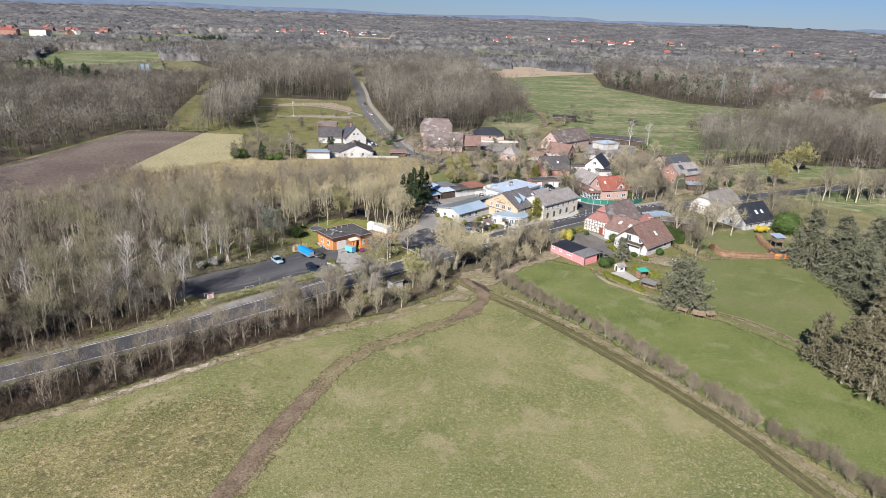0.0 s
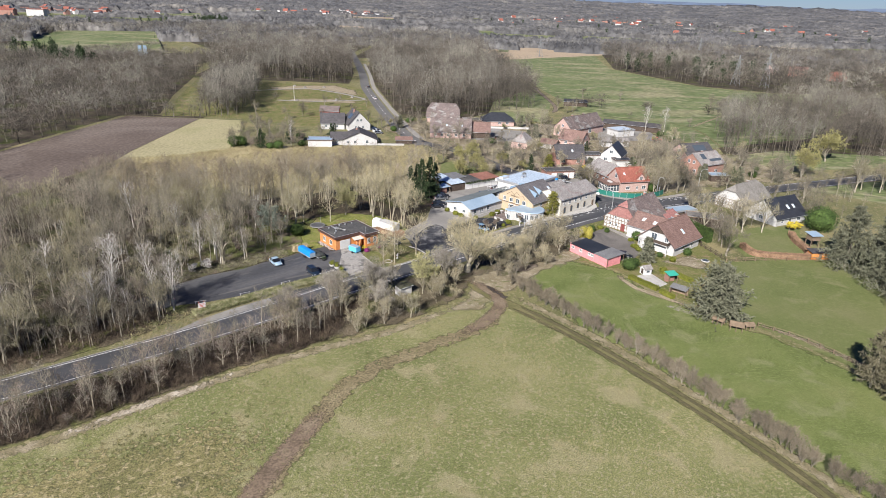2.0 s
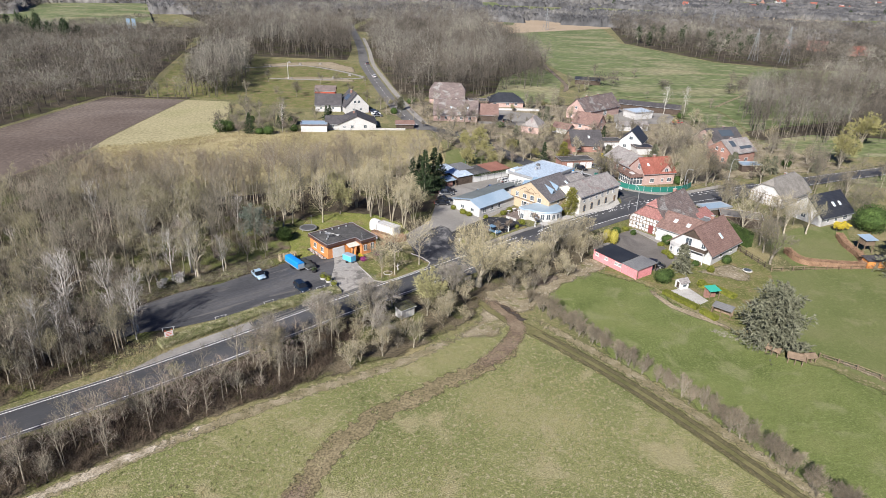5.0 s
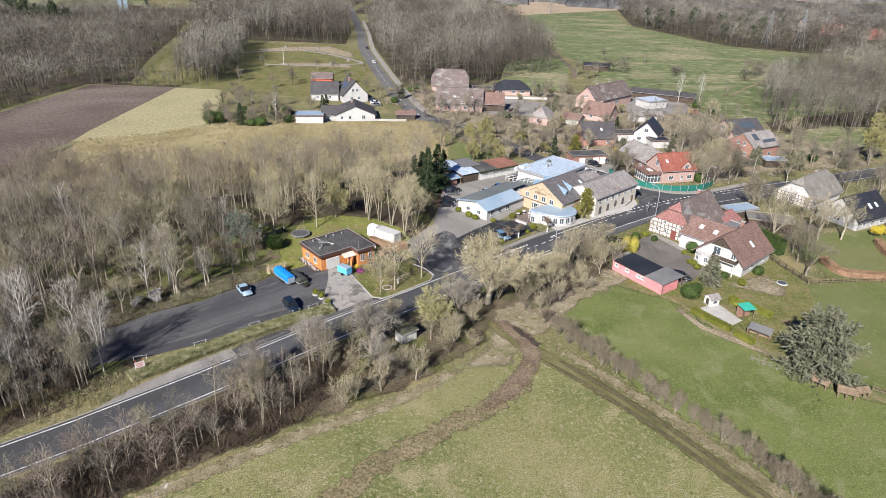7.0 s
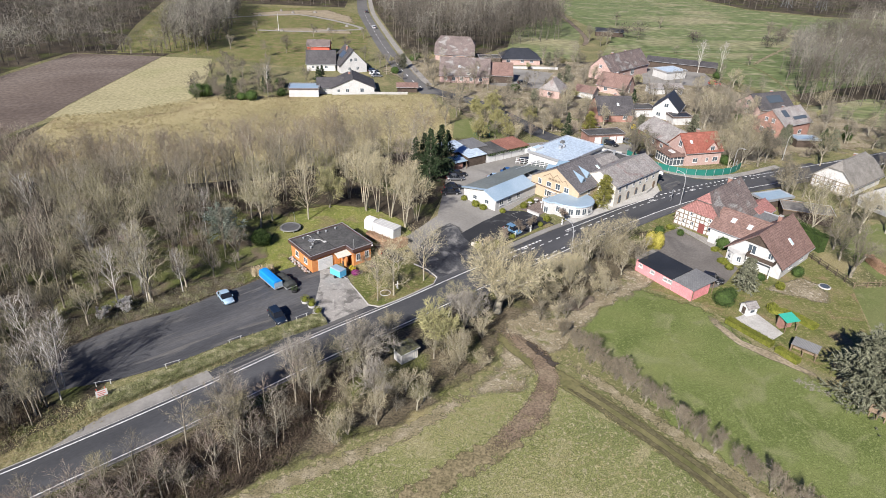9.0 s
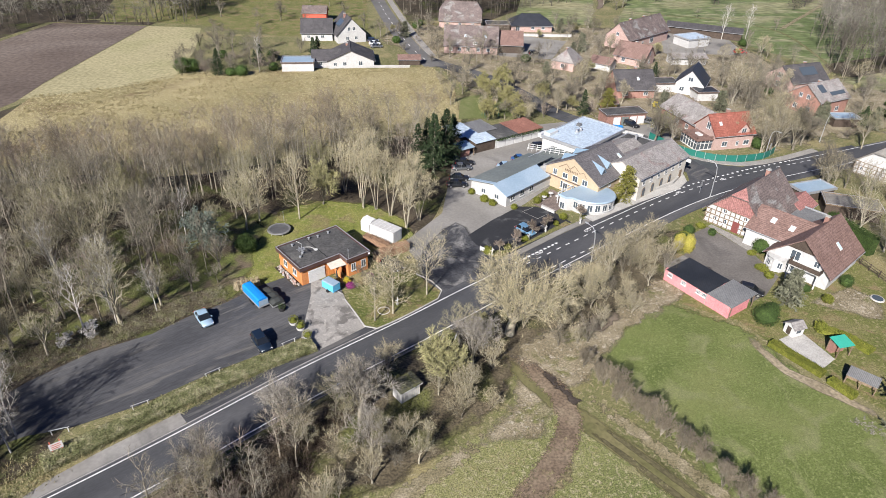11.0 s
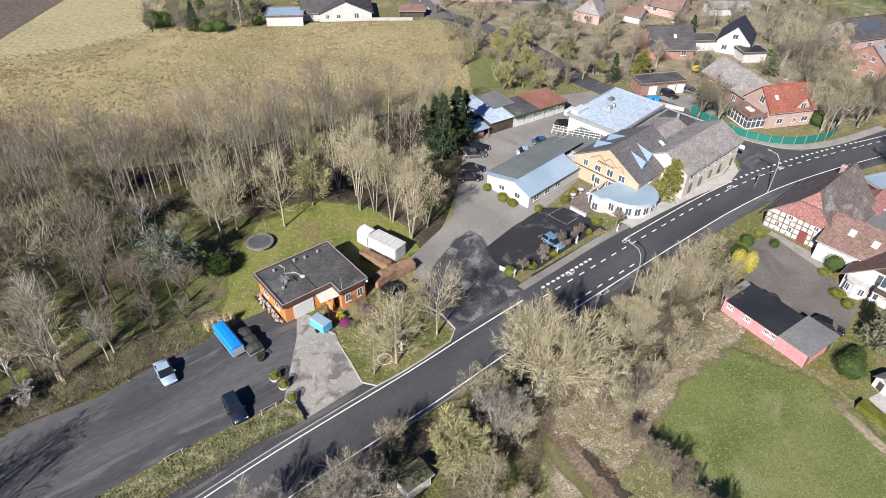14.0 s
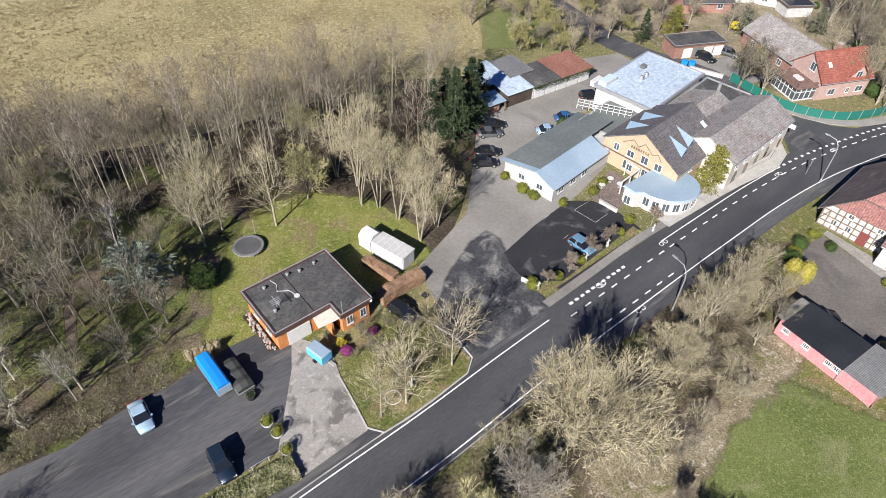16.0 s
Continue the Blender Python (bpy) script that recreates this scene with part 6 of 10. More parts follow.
for x, y, s in ((79, 168.5, 1.15), (80.5, 175, 1.0), (83, 205, 1.1), (86, 211, 1.0), (92, 192, 0.9), (90, 200, 0.9), (86.6, 226, 1.2), (90, 229, 1.1), (84, 228, 1.0), (56, 224.4, 1.0), (52.8, 227, 1.1), (55, 230.5, 0.9)):
    GARDEN.put(x, y, s * (0.85 + 0.3 * rng.random()), rng=rng)
for x, y, s in ((58.5, 233, 1.0), (94, 252, 1.0), (90, 262, 1.1), (84, 258, 1.0), (86, 272, 1.0), (96, 275, 1.0), (79, 283, 1.0), (93, 285, 0.9), (35, 250.5, 0.9), (43.6, 251.4, 0.8), (30, 258, 0.9), (22, 268, 1.0), (34, 272, 0.9), (44, 278, 0.8), (6.6, 262, 1.0)):
    GARDEN.put(x, y, s * (0.85 + 0.3 * rng.random()), rng=rng)
for x, y, s in ((3, 252, 0.9), (9, 283, 1.0), (-1, 298, 1.1), (3, 300, 1.0), (14, 300, 1.0), (26, 288, 0.9), (122, 247, 1.0), (128, 243, 1.2), (135, 250, 1.0), (120, 225, 1.2), (126, 218, 1.0), (141, 236, 1.1), (150, 238, 1.0), (131, 226, 0.9), (118, 210, 0.8)):
    GARDEN.put(x, y, s * (0.85 + 0.3 * rng.random()), rng=rng)
for x, y, s in ((12.6, 262, 0.8), (18.4, 266, 0.9), (145, 254, 1.5), (170, 281, 1.8), (30.5, 263, 0.5)):
    WILLOW.put(x, y, s, rng=rng)
for x, y, s in ((38.6, 246, 0.6), (66, 276, 0.6), (-41.5, 289.5, 0.75), (-57.5, 284, 0.6), (-59, 283, 0.5), (113, 243, 0.5)):
    SPRUCE.put(x, y, s, rng=rng)
SMALLFIR.put(101.1, 243.6, 1.0, 0, 0)
SMALLFIR.put(103.2, 245, 1.05, 0, 0)
BALL.put(114.6, 245, 1.6, 0)
BALL.put(116.2, 191, 3.1, 0, 0, label="large dense evergreen tree beside the white house")
for x, y, s in ((118, 202, 2.2), (124, 206, 2.4)):
    GARDEN.put(x, y, s * 0.5, rng=rng)
YELLOW.put(60.2, 252.5, 0.8, 0)
for x, y, s in ((25.5, 291, 1.2), (33, 290, 1.2), (48, 290, 1.0), (70, 284, 1.1), (88, 296, 1.2), (100, 300, 1.3), (20, 281, 1.4), (0, 270, 1.4), (4, 279, 1.4), (-3, 292, 1.2), (56, 311, 1.3), (50, 314, 1.4)):
    SHRUB.put(x, y, s * 0.6, rng=rng)
for n, (x, y) in enumerate(((-76, 284), (-71, 286), (-66, 285), (-62, 284), (-58, 286), (-54, 285), (-78, 296), (-70, 297), (-54, 289), (-48, 300), (-62, 302), (-80, 320), (-88, 332))):
    (SHRUB, GARDEN, SHRUB_RED)[n % 3].put(x, y, 0.8 + 0.3 * rng.random(), rng=rng)
for n, (x, y) in enumerate(scatter([(146, 233), (158, 228), (182, 230), (196, 246), (176, 245), (156, 238.5)], 4.2, 93)[:34]):
    (WOOD, GARDEN, WOOD_OLIVE, ALDER)[n % 4].put(x, y, (1.0, 1.15, 1.05, 1.1)[n % 4] * (0.85 + 0.3 * rng.random()), rng=rng, label="bare tree in the copse beside the main road")
for x, y in ((108.8, 334), (119, 336)):
    BIRCH.put(x, y, 1.05, rng=rng)

for n, (x, y, s) in enumerate(((78.4, 183.4, 1.1), (81.7, 179.4, 1.0), (91.5, 187.0, 1.15), (97.5, 187.5, 1.05), (117, 196, 1.0), (83.5, 204.5, 0.9), (104.5, 227.8, 0.9), (78.5, 224.5, 0.9), (75.5, 227.5, 1.0), (82, 232, 1.0), (88.5, 205.5, 0.8), (94.5, 200, 0.75))):
    (WOOD_OLIVE, GARDEN, STRAW)[n % 3].put(x, y, s, rng=rng, label="large bare garden tree by the main road")
for x, y, s in ((101.4, 446, 0.9), (125.8, 443, 0.75), (173.8, 413, 1.1), (184, 415, 1.1), (179, 409, 0.9), (75.6, 395, 1.0), (83.4, 390, 0.9), (79, 384, 0.8), (88, 402, 0.8), (112, 372, 0.5), (138, 352, 0.6)):
    GARDEN.put(x, y, s, rng=rng, label="lone bare tree in the pasture")
for n, (x, y) in enumerate(((-78.3, 271.2), (-78.5, 284.7), (-71.2, 272.1), (-72.0, 291.8), (-63.7, 275.0), (-61.7, 286.9), (-54.8, 276.1), (-55.4, 291.9), (-68.5, 272.5))):
    (SHRUB, GARDEN, SHRUB_RED, BALL)[n % 4].put(x, y, (1.0, 0.9, 1.0, 1.4)[n % 4] * (0.8 + 0.4 * rng.random()), rng=rng)
for k, x, y, s in ((BALL, -79, 275.5, 2.0), (BALL, -76.5, 276.5, 1.7), (SHRUB, -80.5, 277, 1.3), (SPRUCE, -67.6, 273, 0.75), (GARDEN, -75.8, 299, 1.2), (GARDEN, -64.8, 346, 0.9), (BIRCH, -56.5, 278, 0.8), (BALL, -60.7, 273.6, 1.5), (BALL, -64, 273.4, 1.4),
                   (SHRUB, -72.5, 274.8, 1.1), (BALL, -52.4, 279.4, 1.2), (SHRUB, -57.5, 275.4, 0.9), (SHRUB_RED, -70, 279, 1.2), (GARDEN, -82, 300, 0.8), (SHRUB, -84, 290, 0.9), (GARDEN, -52, 330, 0.8), (GARDEN, -30, 334, 0.8), (SHRUB, -66, 280, 1.0), (SPRUCE, -40.6, 292.4, 0.7), (SHRUB, -75, 281, 1.0)):
    k.put(x, y, s, rng=rng)
for x, y, s in ((-66, 352, 0.8), (-50, 376, 0.9), (-90, 350, 0.9), (-60, 384, 0.7), (-40, 352, 0.8), (-98, 372, 0.9), (-88, 386, 0.7), (-36, 384, 0.6), (-104, 360, 1.0), (-72, 338, 0.8)):
    GARDEN.put(x, y, s, rng=rng, label="bare tree in the small park")
# by the red-roofed house and the garages
for k, x, y, s in ((STRAW, 81.3, 224.6, 1.25), (STRAW, 77.6, 223.6, 1.0), (STRAW, 87.8, 228.6, 1.15), (GARDEN, 90.3, 257.6, 1.3), (STRAW, 84.2, 259, 1.3), (GARDEN, 85.4, 249, 1.2), (CATKIN, 55.7, 231.4, 0.95), (STRAW, 32, 247.6, 0.8), (GARDEN, 24, 246, 0.85),
                   (GARDEN, 36.9, 255, 0.9), (STRAW, 46.8, 261, 0.95), (GARDEN, 98, 267.6, 1.2), (STRAW, 88, 241, 1.1), (GARDEN, 92, 247, 1.1), (GARDEN, 81, 240, 1.0), (WILLOW, 15.2, 257, 0.75), (GARDEN, 28, 247, 0.7)):
    k.put(x, y, s, rng=rng)
# distant woods
def wood_block(label, poly, gap, seed, mat="farwood", **spec):
    # dark litter sheet, added to paint shade into the gaps between crowns
    ground("woodland_floor", poly, 0.006 + 0.0005 * seed, M["litter"], "leaf-littered floor with painted shade below: " + label)
    spots = scatter(poly, gap, seed)
    pick = random.Random(seed)
    tones = [noise.noise((x / 45, y / 45, seed)) + pick.uniform(-0.45, 0.45) for x, y in spots]
    for k, (word, tone, lo, hi, tall) in enumerate((("", mat, -0.16, 0.2, 1.0), (", paler crowns", "farwood_pale", 0.2, 9, 1.12), (", darker crowns", "farwood_dark", -9, -0.16, 0.85))):
        some = [p for p, f in zip(spots, tones) if lo <= f < hi]
        if some:
            far_wood("distant_wood", label + word, some, seed + 100 * k, tone, **{**spec, "height": spec.get("height", 13.0) * tall})


wood_block("bare brown wood beside the ploughed field", [(-165, 240), (-152, 333), (-136, 342), (-152, 400), (-170, 485), (-190, 560), (-300, 580), (-420, 540), (-520, 420), (-360, 245), (-250, 236)], 6.2, 21, per=48, height=11, radius=5.0, middle=0.6)
wood_block("bare wood at the left of the road", [(-176, 92), (-152, 152), (-129, 190), (-164, 236), (-300, 235), (-420, 150), (-300, -40), (-200, 10)], 6.4, 22, per=56, height=11.5, radius=4.4, middle=0.6)
wood_block("tall bare beech wood behind the park", [(-172, 486), (-58, 480), (-62, 540), (-80, 660), (-190, 660)], 6.4, 23, per=56, height=19, radius=4.8, twig=2.2, width=0.15)
wood_block("row of bare trees beside the park", [(-116, 341), (-96, 339), (-103, 400), (-116, 462), (-146, 478), (-130, 400)], 4.2, 24, per=90, height=16, radius=4.4, middle=0.55)
wood_block("line of thin bare trees behind the ploughed field", [(-153, 334), (-112, 333), (-112, 338), (-150, 340)], 3.4, 36, per=60, height=8, radius=1.7, width=0.07, twig=1.2)
wood_block("tall bare beech wood beside the far road", [(-14, 352), (20, 356), (30, 372), (62, 398), (74, 470), (60, 640), (-50, 680), (-58, 600), (-38, 470), (-22, 390)], 6.0, 25, per=70, height=19, radius=5.0, twig=2.0, width=0.12, middle=0.62)
wood_block("bare wood at the edge of the village", [(130, 290), (150, 284), (180, 290), (220, 285), (300, 330), (330, 400), (300, 470), (230, 440), (170, 380), (140, 330)], 5.4, 26, per=76, height=15, radius=3.6, twig=1.6, width=0.09)
wood_block("bare roadside wood", [(150, 250), (180, 262), (260, 284), (330, 300), (400, 340), (330, 330), (240, 296)], 7.5, 27, per=72, height=12)
wood_block("bare wood beyond the pasture", [(176, 650), (214, 535), (258, 510), (330, 505), (470, 640), (620, 660), (700, 900), (220, 900)], 10.5, 28, per=56, height=14, radius=6.0, width=0.2, twig=3.2)
wood_block("scattered bare trees in the pasture", [(92, 405), (104, 400), (110, 412), (98, 418)], 6.0, 29, per=72, height=8)
wood_block("bare bushes in the pasture", [(160, 392), (190, 398), (200, 416), (172, 412)], 8.0, 30, per=72, height=7)
wood_block("bare trees along the stream", [(128, 398), (140, 410), (137, 413), (124, 402)], 7.0, 32, per=72, height=5)
wood_block("bare trees left of the far fields", [(66, 650), (62, 860), (20, 1000), (-60, 1000), (-80, 680), (50, 645)], 11, 31, per=48, height=15, radius=6.0, width=0.2, twig=3.2)
wood_block("bare woods around the far village", [(-200, 665), (-90, 665), (-70, 1000), (-360, 1060), (-345, 960), (-285, 800)], 12, 33, per=44, height=14, radius=6.5, width=0.22, twig=3.4)
wood_block("bare woods far to the left", [(-450, 560), (-420, 600), (-440, 700), (-480, 860), (-800, 900), (-760, 500), (-540, 430)], 12, 34, per=44, height=13, radius=6.5, width=0.22, twig=3.4)
wood_block("bare woods far to the right", [(640, 640), (560, 460), (430, 390), (340, 395), (340, 330), (420, 345), (640, 350), (1000, 700), (960, 1000), (710, 900)], 12, 35, per=44, height=13, radius=6.5, width=0.22, twig=3.4)
wood_block("low bare scrub before the far green field", [(-440, 545), (-300, 585), (-195, 565), (-195, 660), (-280, 660), (-296, 762), (-345, 620), (-380, 610), (-440, 690)], 8, 37, per=50, height=6, radius=5, width=0.16, twig=2.0, middle=0.55)
wood_block("bare trees at the foot of the far woods", [(-406, 689), (-442, 750), (-559, 666), (-666, 559), (-613, 514), (-514, 613)], 9, 39, per=46, height=12, radius=6, width=0.2, twig=3.0)
wood_block("bare trees behind the far green field", [(-285, 790), (-345, 940), (-390, 905), (-470, 915), (-430, 730), (-460, 740), (-560, 960), (-330, 1060)], 11, 38, per=46, height=12, radius=6, width=0.2, twig=3.0)
dark = [(-500 + 13 * k % 90, 1000 + 37 * k % 160) for k in range(9)] + [(880 - 71 * k % 760, 1150 + 97 * k % 700) for k in range(26)]
for x, y in scatter([(185, 640), (240, 560), (330, 640), (300, 720), (200, 720)], 27, 42) + scatter([(-372, 590), (-310, 540), (-258, 500), (-262, 540), (-320, 590)], 15, 44) + scatter([(-418, 1180), (-360, 1185), (-365, 1215), (-412, 1215)], 8, 45):
    dark.append((x, y))
far_wood("distant_conifers", "dark conifers in the distant wood", dark, 43, "needle", 15, 3.2, 150, 0.4, 2.2, middle=0.5)

# the country to the horizon
land = Mesh()
cols, grid, r = 160, [], 820.0
while r < 4560:
    grid.append(r)
    r *= 1.045
def relief(a, r):
    return 62 * max(0.0, (r - 2500) / 2000) ** 1.5 * (1 + 0.35 * noise.noise((a * 5, 0, 3))) + 3.0 * noise.noise((a * 14, r / 300, 1)) - 1.5
for r in grid:
    for j in range(cols):
        a = radians(36 + 108 * j / (cols - 1))
        land.v.append((r * math.cos(a), r * math.sin(a), max(-2.0 if r < 900 else 0.1, relief(a, r))))
for i in range(len(grid) - 1):
    for j in range(cols - 1):
        k = i * cols + j
        land.f.append((k, k + cols, k + cols + 1, k + 1))
ob = part("distant_country", land, M["farland"])
tagged(ob, "hazy fields and meadows towards the horizon", "backdrop", kind="structure")
crng = np.random.default_rng(5)
fields = []
for k in range(70):
    r, a = 1120 + 1300 * crng.random() ** 1.3, radians(40 + 100 * crng.random())
    L, D, turn = 40 + 90 * crng.random() * r / 1200, 25 + 60 * crng.random(), crng.normal(0, 0.35)
    fields.append((r * math.cos(a), r * math.sin(a), L, D, math.cos(turn), math.sin(turn), k % 4))
fields += [(-378, 775, 150, 62, -0.4, 0.917, 0), (175, 1130, 100, 70, 1, 0, 0), (50, 1240, 60, 50, 1, 0, 0), (340, 1160, 80, 45, 0.97, -0.24, 0), (560, 1050, 90, 40, 0.9, -0.43, 3)]
VILLAGES = [(-830, 1400, 190, 260), (-300, 2000, 260, 260), (520, 2000, 300, 300)]
def canopy(label, lo, hi, rows, cols, tall, blades, width):
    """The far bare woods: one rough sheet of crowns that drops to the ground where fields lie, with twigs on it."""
    rr = lo * (hi / lo) ** (np.arange(rows) / (rows - 1))
    aa = np.radians(36 + 108 * np.arange(cols) / (cols - 1))
    R, A = np.meshgrid(rr, aa, indexing="ij")
    R = R * (1 + 0.4 * (crng.random(R.shape) - 0.5) * (rr[1] / rr[0] - 1))
    A = A + (crng.random(A.shape) - 0.5) * 0.5 * (aa[1] - aa[0])
    X, Y = R * np.cos(A), R * np.sin(A)
    open_land = np.zeros(X.shape, bool)
    for fx, fy, L, D, c, s, _ in fields:
        u, w = (X - fx) * c + (Y - fy) * s, -(X - fx) * s + (Y - fy) * c
        open_land |= (np.abs(u) < L) & (np.abs(w) < D)
    Z = np.array([[relief(A[i, j], R[i, j]) for j in range(cols)] for i in range(rows)])
    big = np.array([[noise.noise((X[i, j] / 60, Y[i, j] / 60, 4.0)) + noise.noise((X[i, j] / 210, Y[i, j] / 150, 8.0)) for j in range(cols)] for i in range(rows)])
    open_land |= big < -0.62
    h = tall * (0.45 + 0.5 * crng.random(X.shape) + 0.35 * big)
    for vx, vy, vr, vd in VILLAGES:
        h = np.where(((X - vx) / vr) ** 2 + ((Y - vy) / vd) ** 2 < 1, h * 0.45, h)
    open_land[[0, -1]] = True
    open_land[:, [0, -1]] = True
    V = np.stack([X, Y, np.where(open_land, -6.0, np.maximum(0, Z) + h)], -1).reshape(-1, 3)
    k = np.arange(rows * cols).reshape(rows, cols)
    q = [k[:-1, :-1].ravel(), k[1:, :-1].ravel(), k[1:, 1:].ravel(), k[:-1, 1:].ravel()]
    F = np.concatenate([np.column_stack([q[0], q[3], q[2]]), np.column_stack([q[0], q[2], q[1]])])
    if blades:
        P = V[V[:, 2] > 0]
        P = P[crng.integers(0, len(P), blades)] + crng.normal(0, 2.5, (blades, 3)) * (1, 1, 0.2) - (0, 0, 1.5)
        bv, bf = ragged(blades, crng, P, crng.normal(0, 0.45, (blades, 3)) + (0, 0, 1.0), tall * (0.25 + 0.35 * crng.random(blades)), width)
        F, V = np.concatenate([F, bf + len(V)]), np.concatenate([V, bv])
    tagged(part("far_trees", fast_mesh("far_trees", V, F, M["farcanopy"]), None), label, "wood", kind="stuff")
canopy("bare brown woods of the middle distance", 850, 1800, 62, 620, 11, 60000, 0.45)
canopy("bare brown woods of the far distance", 1800, 4380, 60, 560, 13, 20000, 1.2)
for fx, fy, L, D, c, s, kind_of in fields:
    out = [(fx + u * L * c - w * D * s, fy + u * L * s + w * D * c) for u, w in ((-1, -1), (1, -1), (1, 1), (-1, 1))]
    z = max(relief(math.atan2(y, x), math.hypot(x, y)) for x, y in out + [(fx, fy)])
    ground("far_field", out, max(0.4, z + 0.5) + 0.02 * fields.index((fx, fy, L, D, c, s, kind_of)), M[("farfield", "lawn", "farfield", "brownfield")[kind_of]], ("green far field among the woods", "dull green far field", "green far field among the woods", "pale brown far field")[kind_of])
# far ridge; its blue is haze put into the colour
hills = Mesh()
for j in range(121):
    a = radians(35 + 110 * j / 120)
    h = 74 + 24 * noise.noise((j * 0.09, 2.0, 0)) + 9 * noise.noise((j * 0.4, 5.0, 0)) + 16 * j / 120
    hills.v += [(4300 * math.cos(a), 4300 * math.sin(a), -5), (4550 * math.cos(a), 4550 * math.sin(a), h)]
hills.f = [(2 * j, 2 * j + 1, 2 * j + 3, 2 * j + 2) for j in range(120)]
tagged(part("backdrop", hills, M["hill"]), "low hills on the horizon, haze painted in as blue", "backdrop", kind="structure")


# ---- buildings ----
SIDES = {"S": 0, "E": 90, "N": 180, "W": 270}
shared = {}
FOOT = [(9, 203, 9), (19, 209, 9), (30, 195, 8), (6, 220, 6), (14, 224, 7), (22, 229, 7), (63, 228, 5), (42, 164, 9), (24, 213, 7)]


def window_meshes(w, h, frame_mat="white", bars=1):
    key = (round(w, 2), round(h, 2), frame_mat, bars)
    if key not in shared:
        t = 0.09
        rim = lambda e, y: [(-w / 2 + e, y, e), (w / 2 - e, y, e), (w / 2 - e, y, h - e), (-w / 2 + e, y, h - e)]
        fr = Mesh().add(rim(0, -0.05) + rim(t, -0.05) + rim(t, 0.02) + rim(0, 0.02), [(4 * a + i, 4 * a + (i + 1) % 4, 4 * b + (i + 1) % 4, 4 * b + i) for a, b in ((0, 1), (1, 2), (2, 3), (3, 0)) for i in range(4)])
        bar = Mesh().box(-0.035, 0.035, -0.045, 0.015, t, h - t)
        sill = Mesh().box(-w / 2 - 0.06, w / 2 + 0.06, -0.14, 0.02, -0.08, 0)
        pn = Mesh().box(-w / 2 + t, w / 2 - t, -0.02, 0.0, t, h - t)
        shared[key] = fr.data("frame", M[frame_mat]), pn.data("pane", M["pane"]), bar.data("bar", M[frame_mat]), sill.data("sill", M[frame_mat])
    return shared[key]


def on_wall(L, W, side, u, z):
    """The pose of a thing on a wall, its face to the outside."""
    d = W / 2 if side in "SN" else L / 2
    return pose(0, 0, 0, 0, 0, SIDES[side]) @ pose(u, -d - 0.004, z)


def add_window(house, L, W, side, u, z, w, h, frame_mat="white", bars=1):
    window_at(house, w, h, on_wall(L, W, side, u, z), frame_mat, bars)


def window_at(house, w, h, m, frame_mat="white", bars=1):
    fr, pn, bar, sill = window_meshes(w, h, frame_mat, bars)
    ob = part("window", fr, None, house, m=m)
    part("pane", pn, None, ob)
    part("sill", sill, None, ob)
    for i in range(bars):
        part("bar", bar, None, ob, m=pose(-w / 2 + w * (i + 1) / (bars + 1), 0, 0))


def add_door(house, L, W, side, u, w, h, mat="wood", name="door", label=""):
    key = ("door", round(w, 2), round(h, 2), mat)
    if key not in shared:
        m = Mesh().box(-w / 2, w / 2, -0.06, 0.02, 0, h)
        for k in range(4):
            m.box(-w / 2 + 0.08, w / 2 - 0.08, -0.075, -0.06, 0.08 + k * h / 4, (k + 1) * h / 4 - 0.06)
        shared[key] = m.data("door", M[mat])
    ob = part(name, shared[key], None, house, label, on_wall(L, W, side, u, 0.02))
    part("handle", Mesh().box(w / 2 - 0.2, w / 2 - 0.1, -0.12, -0.075, h * 0.47, h * 0.5), M["metal"], ob)


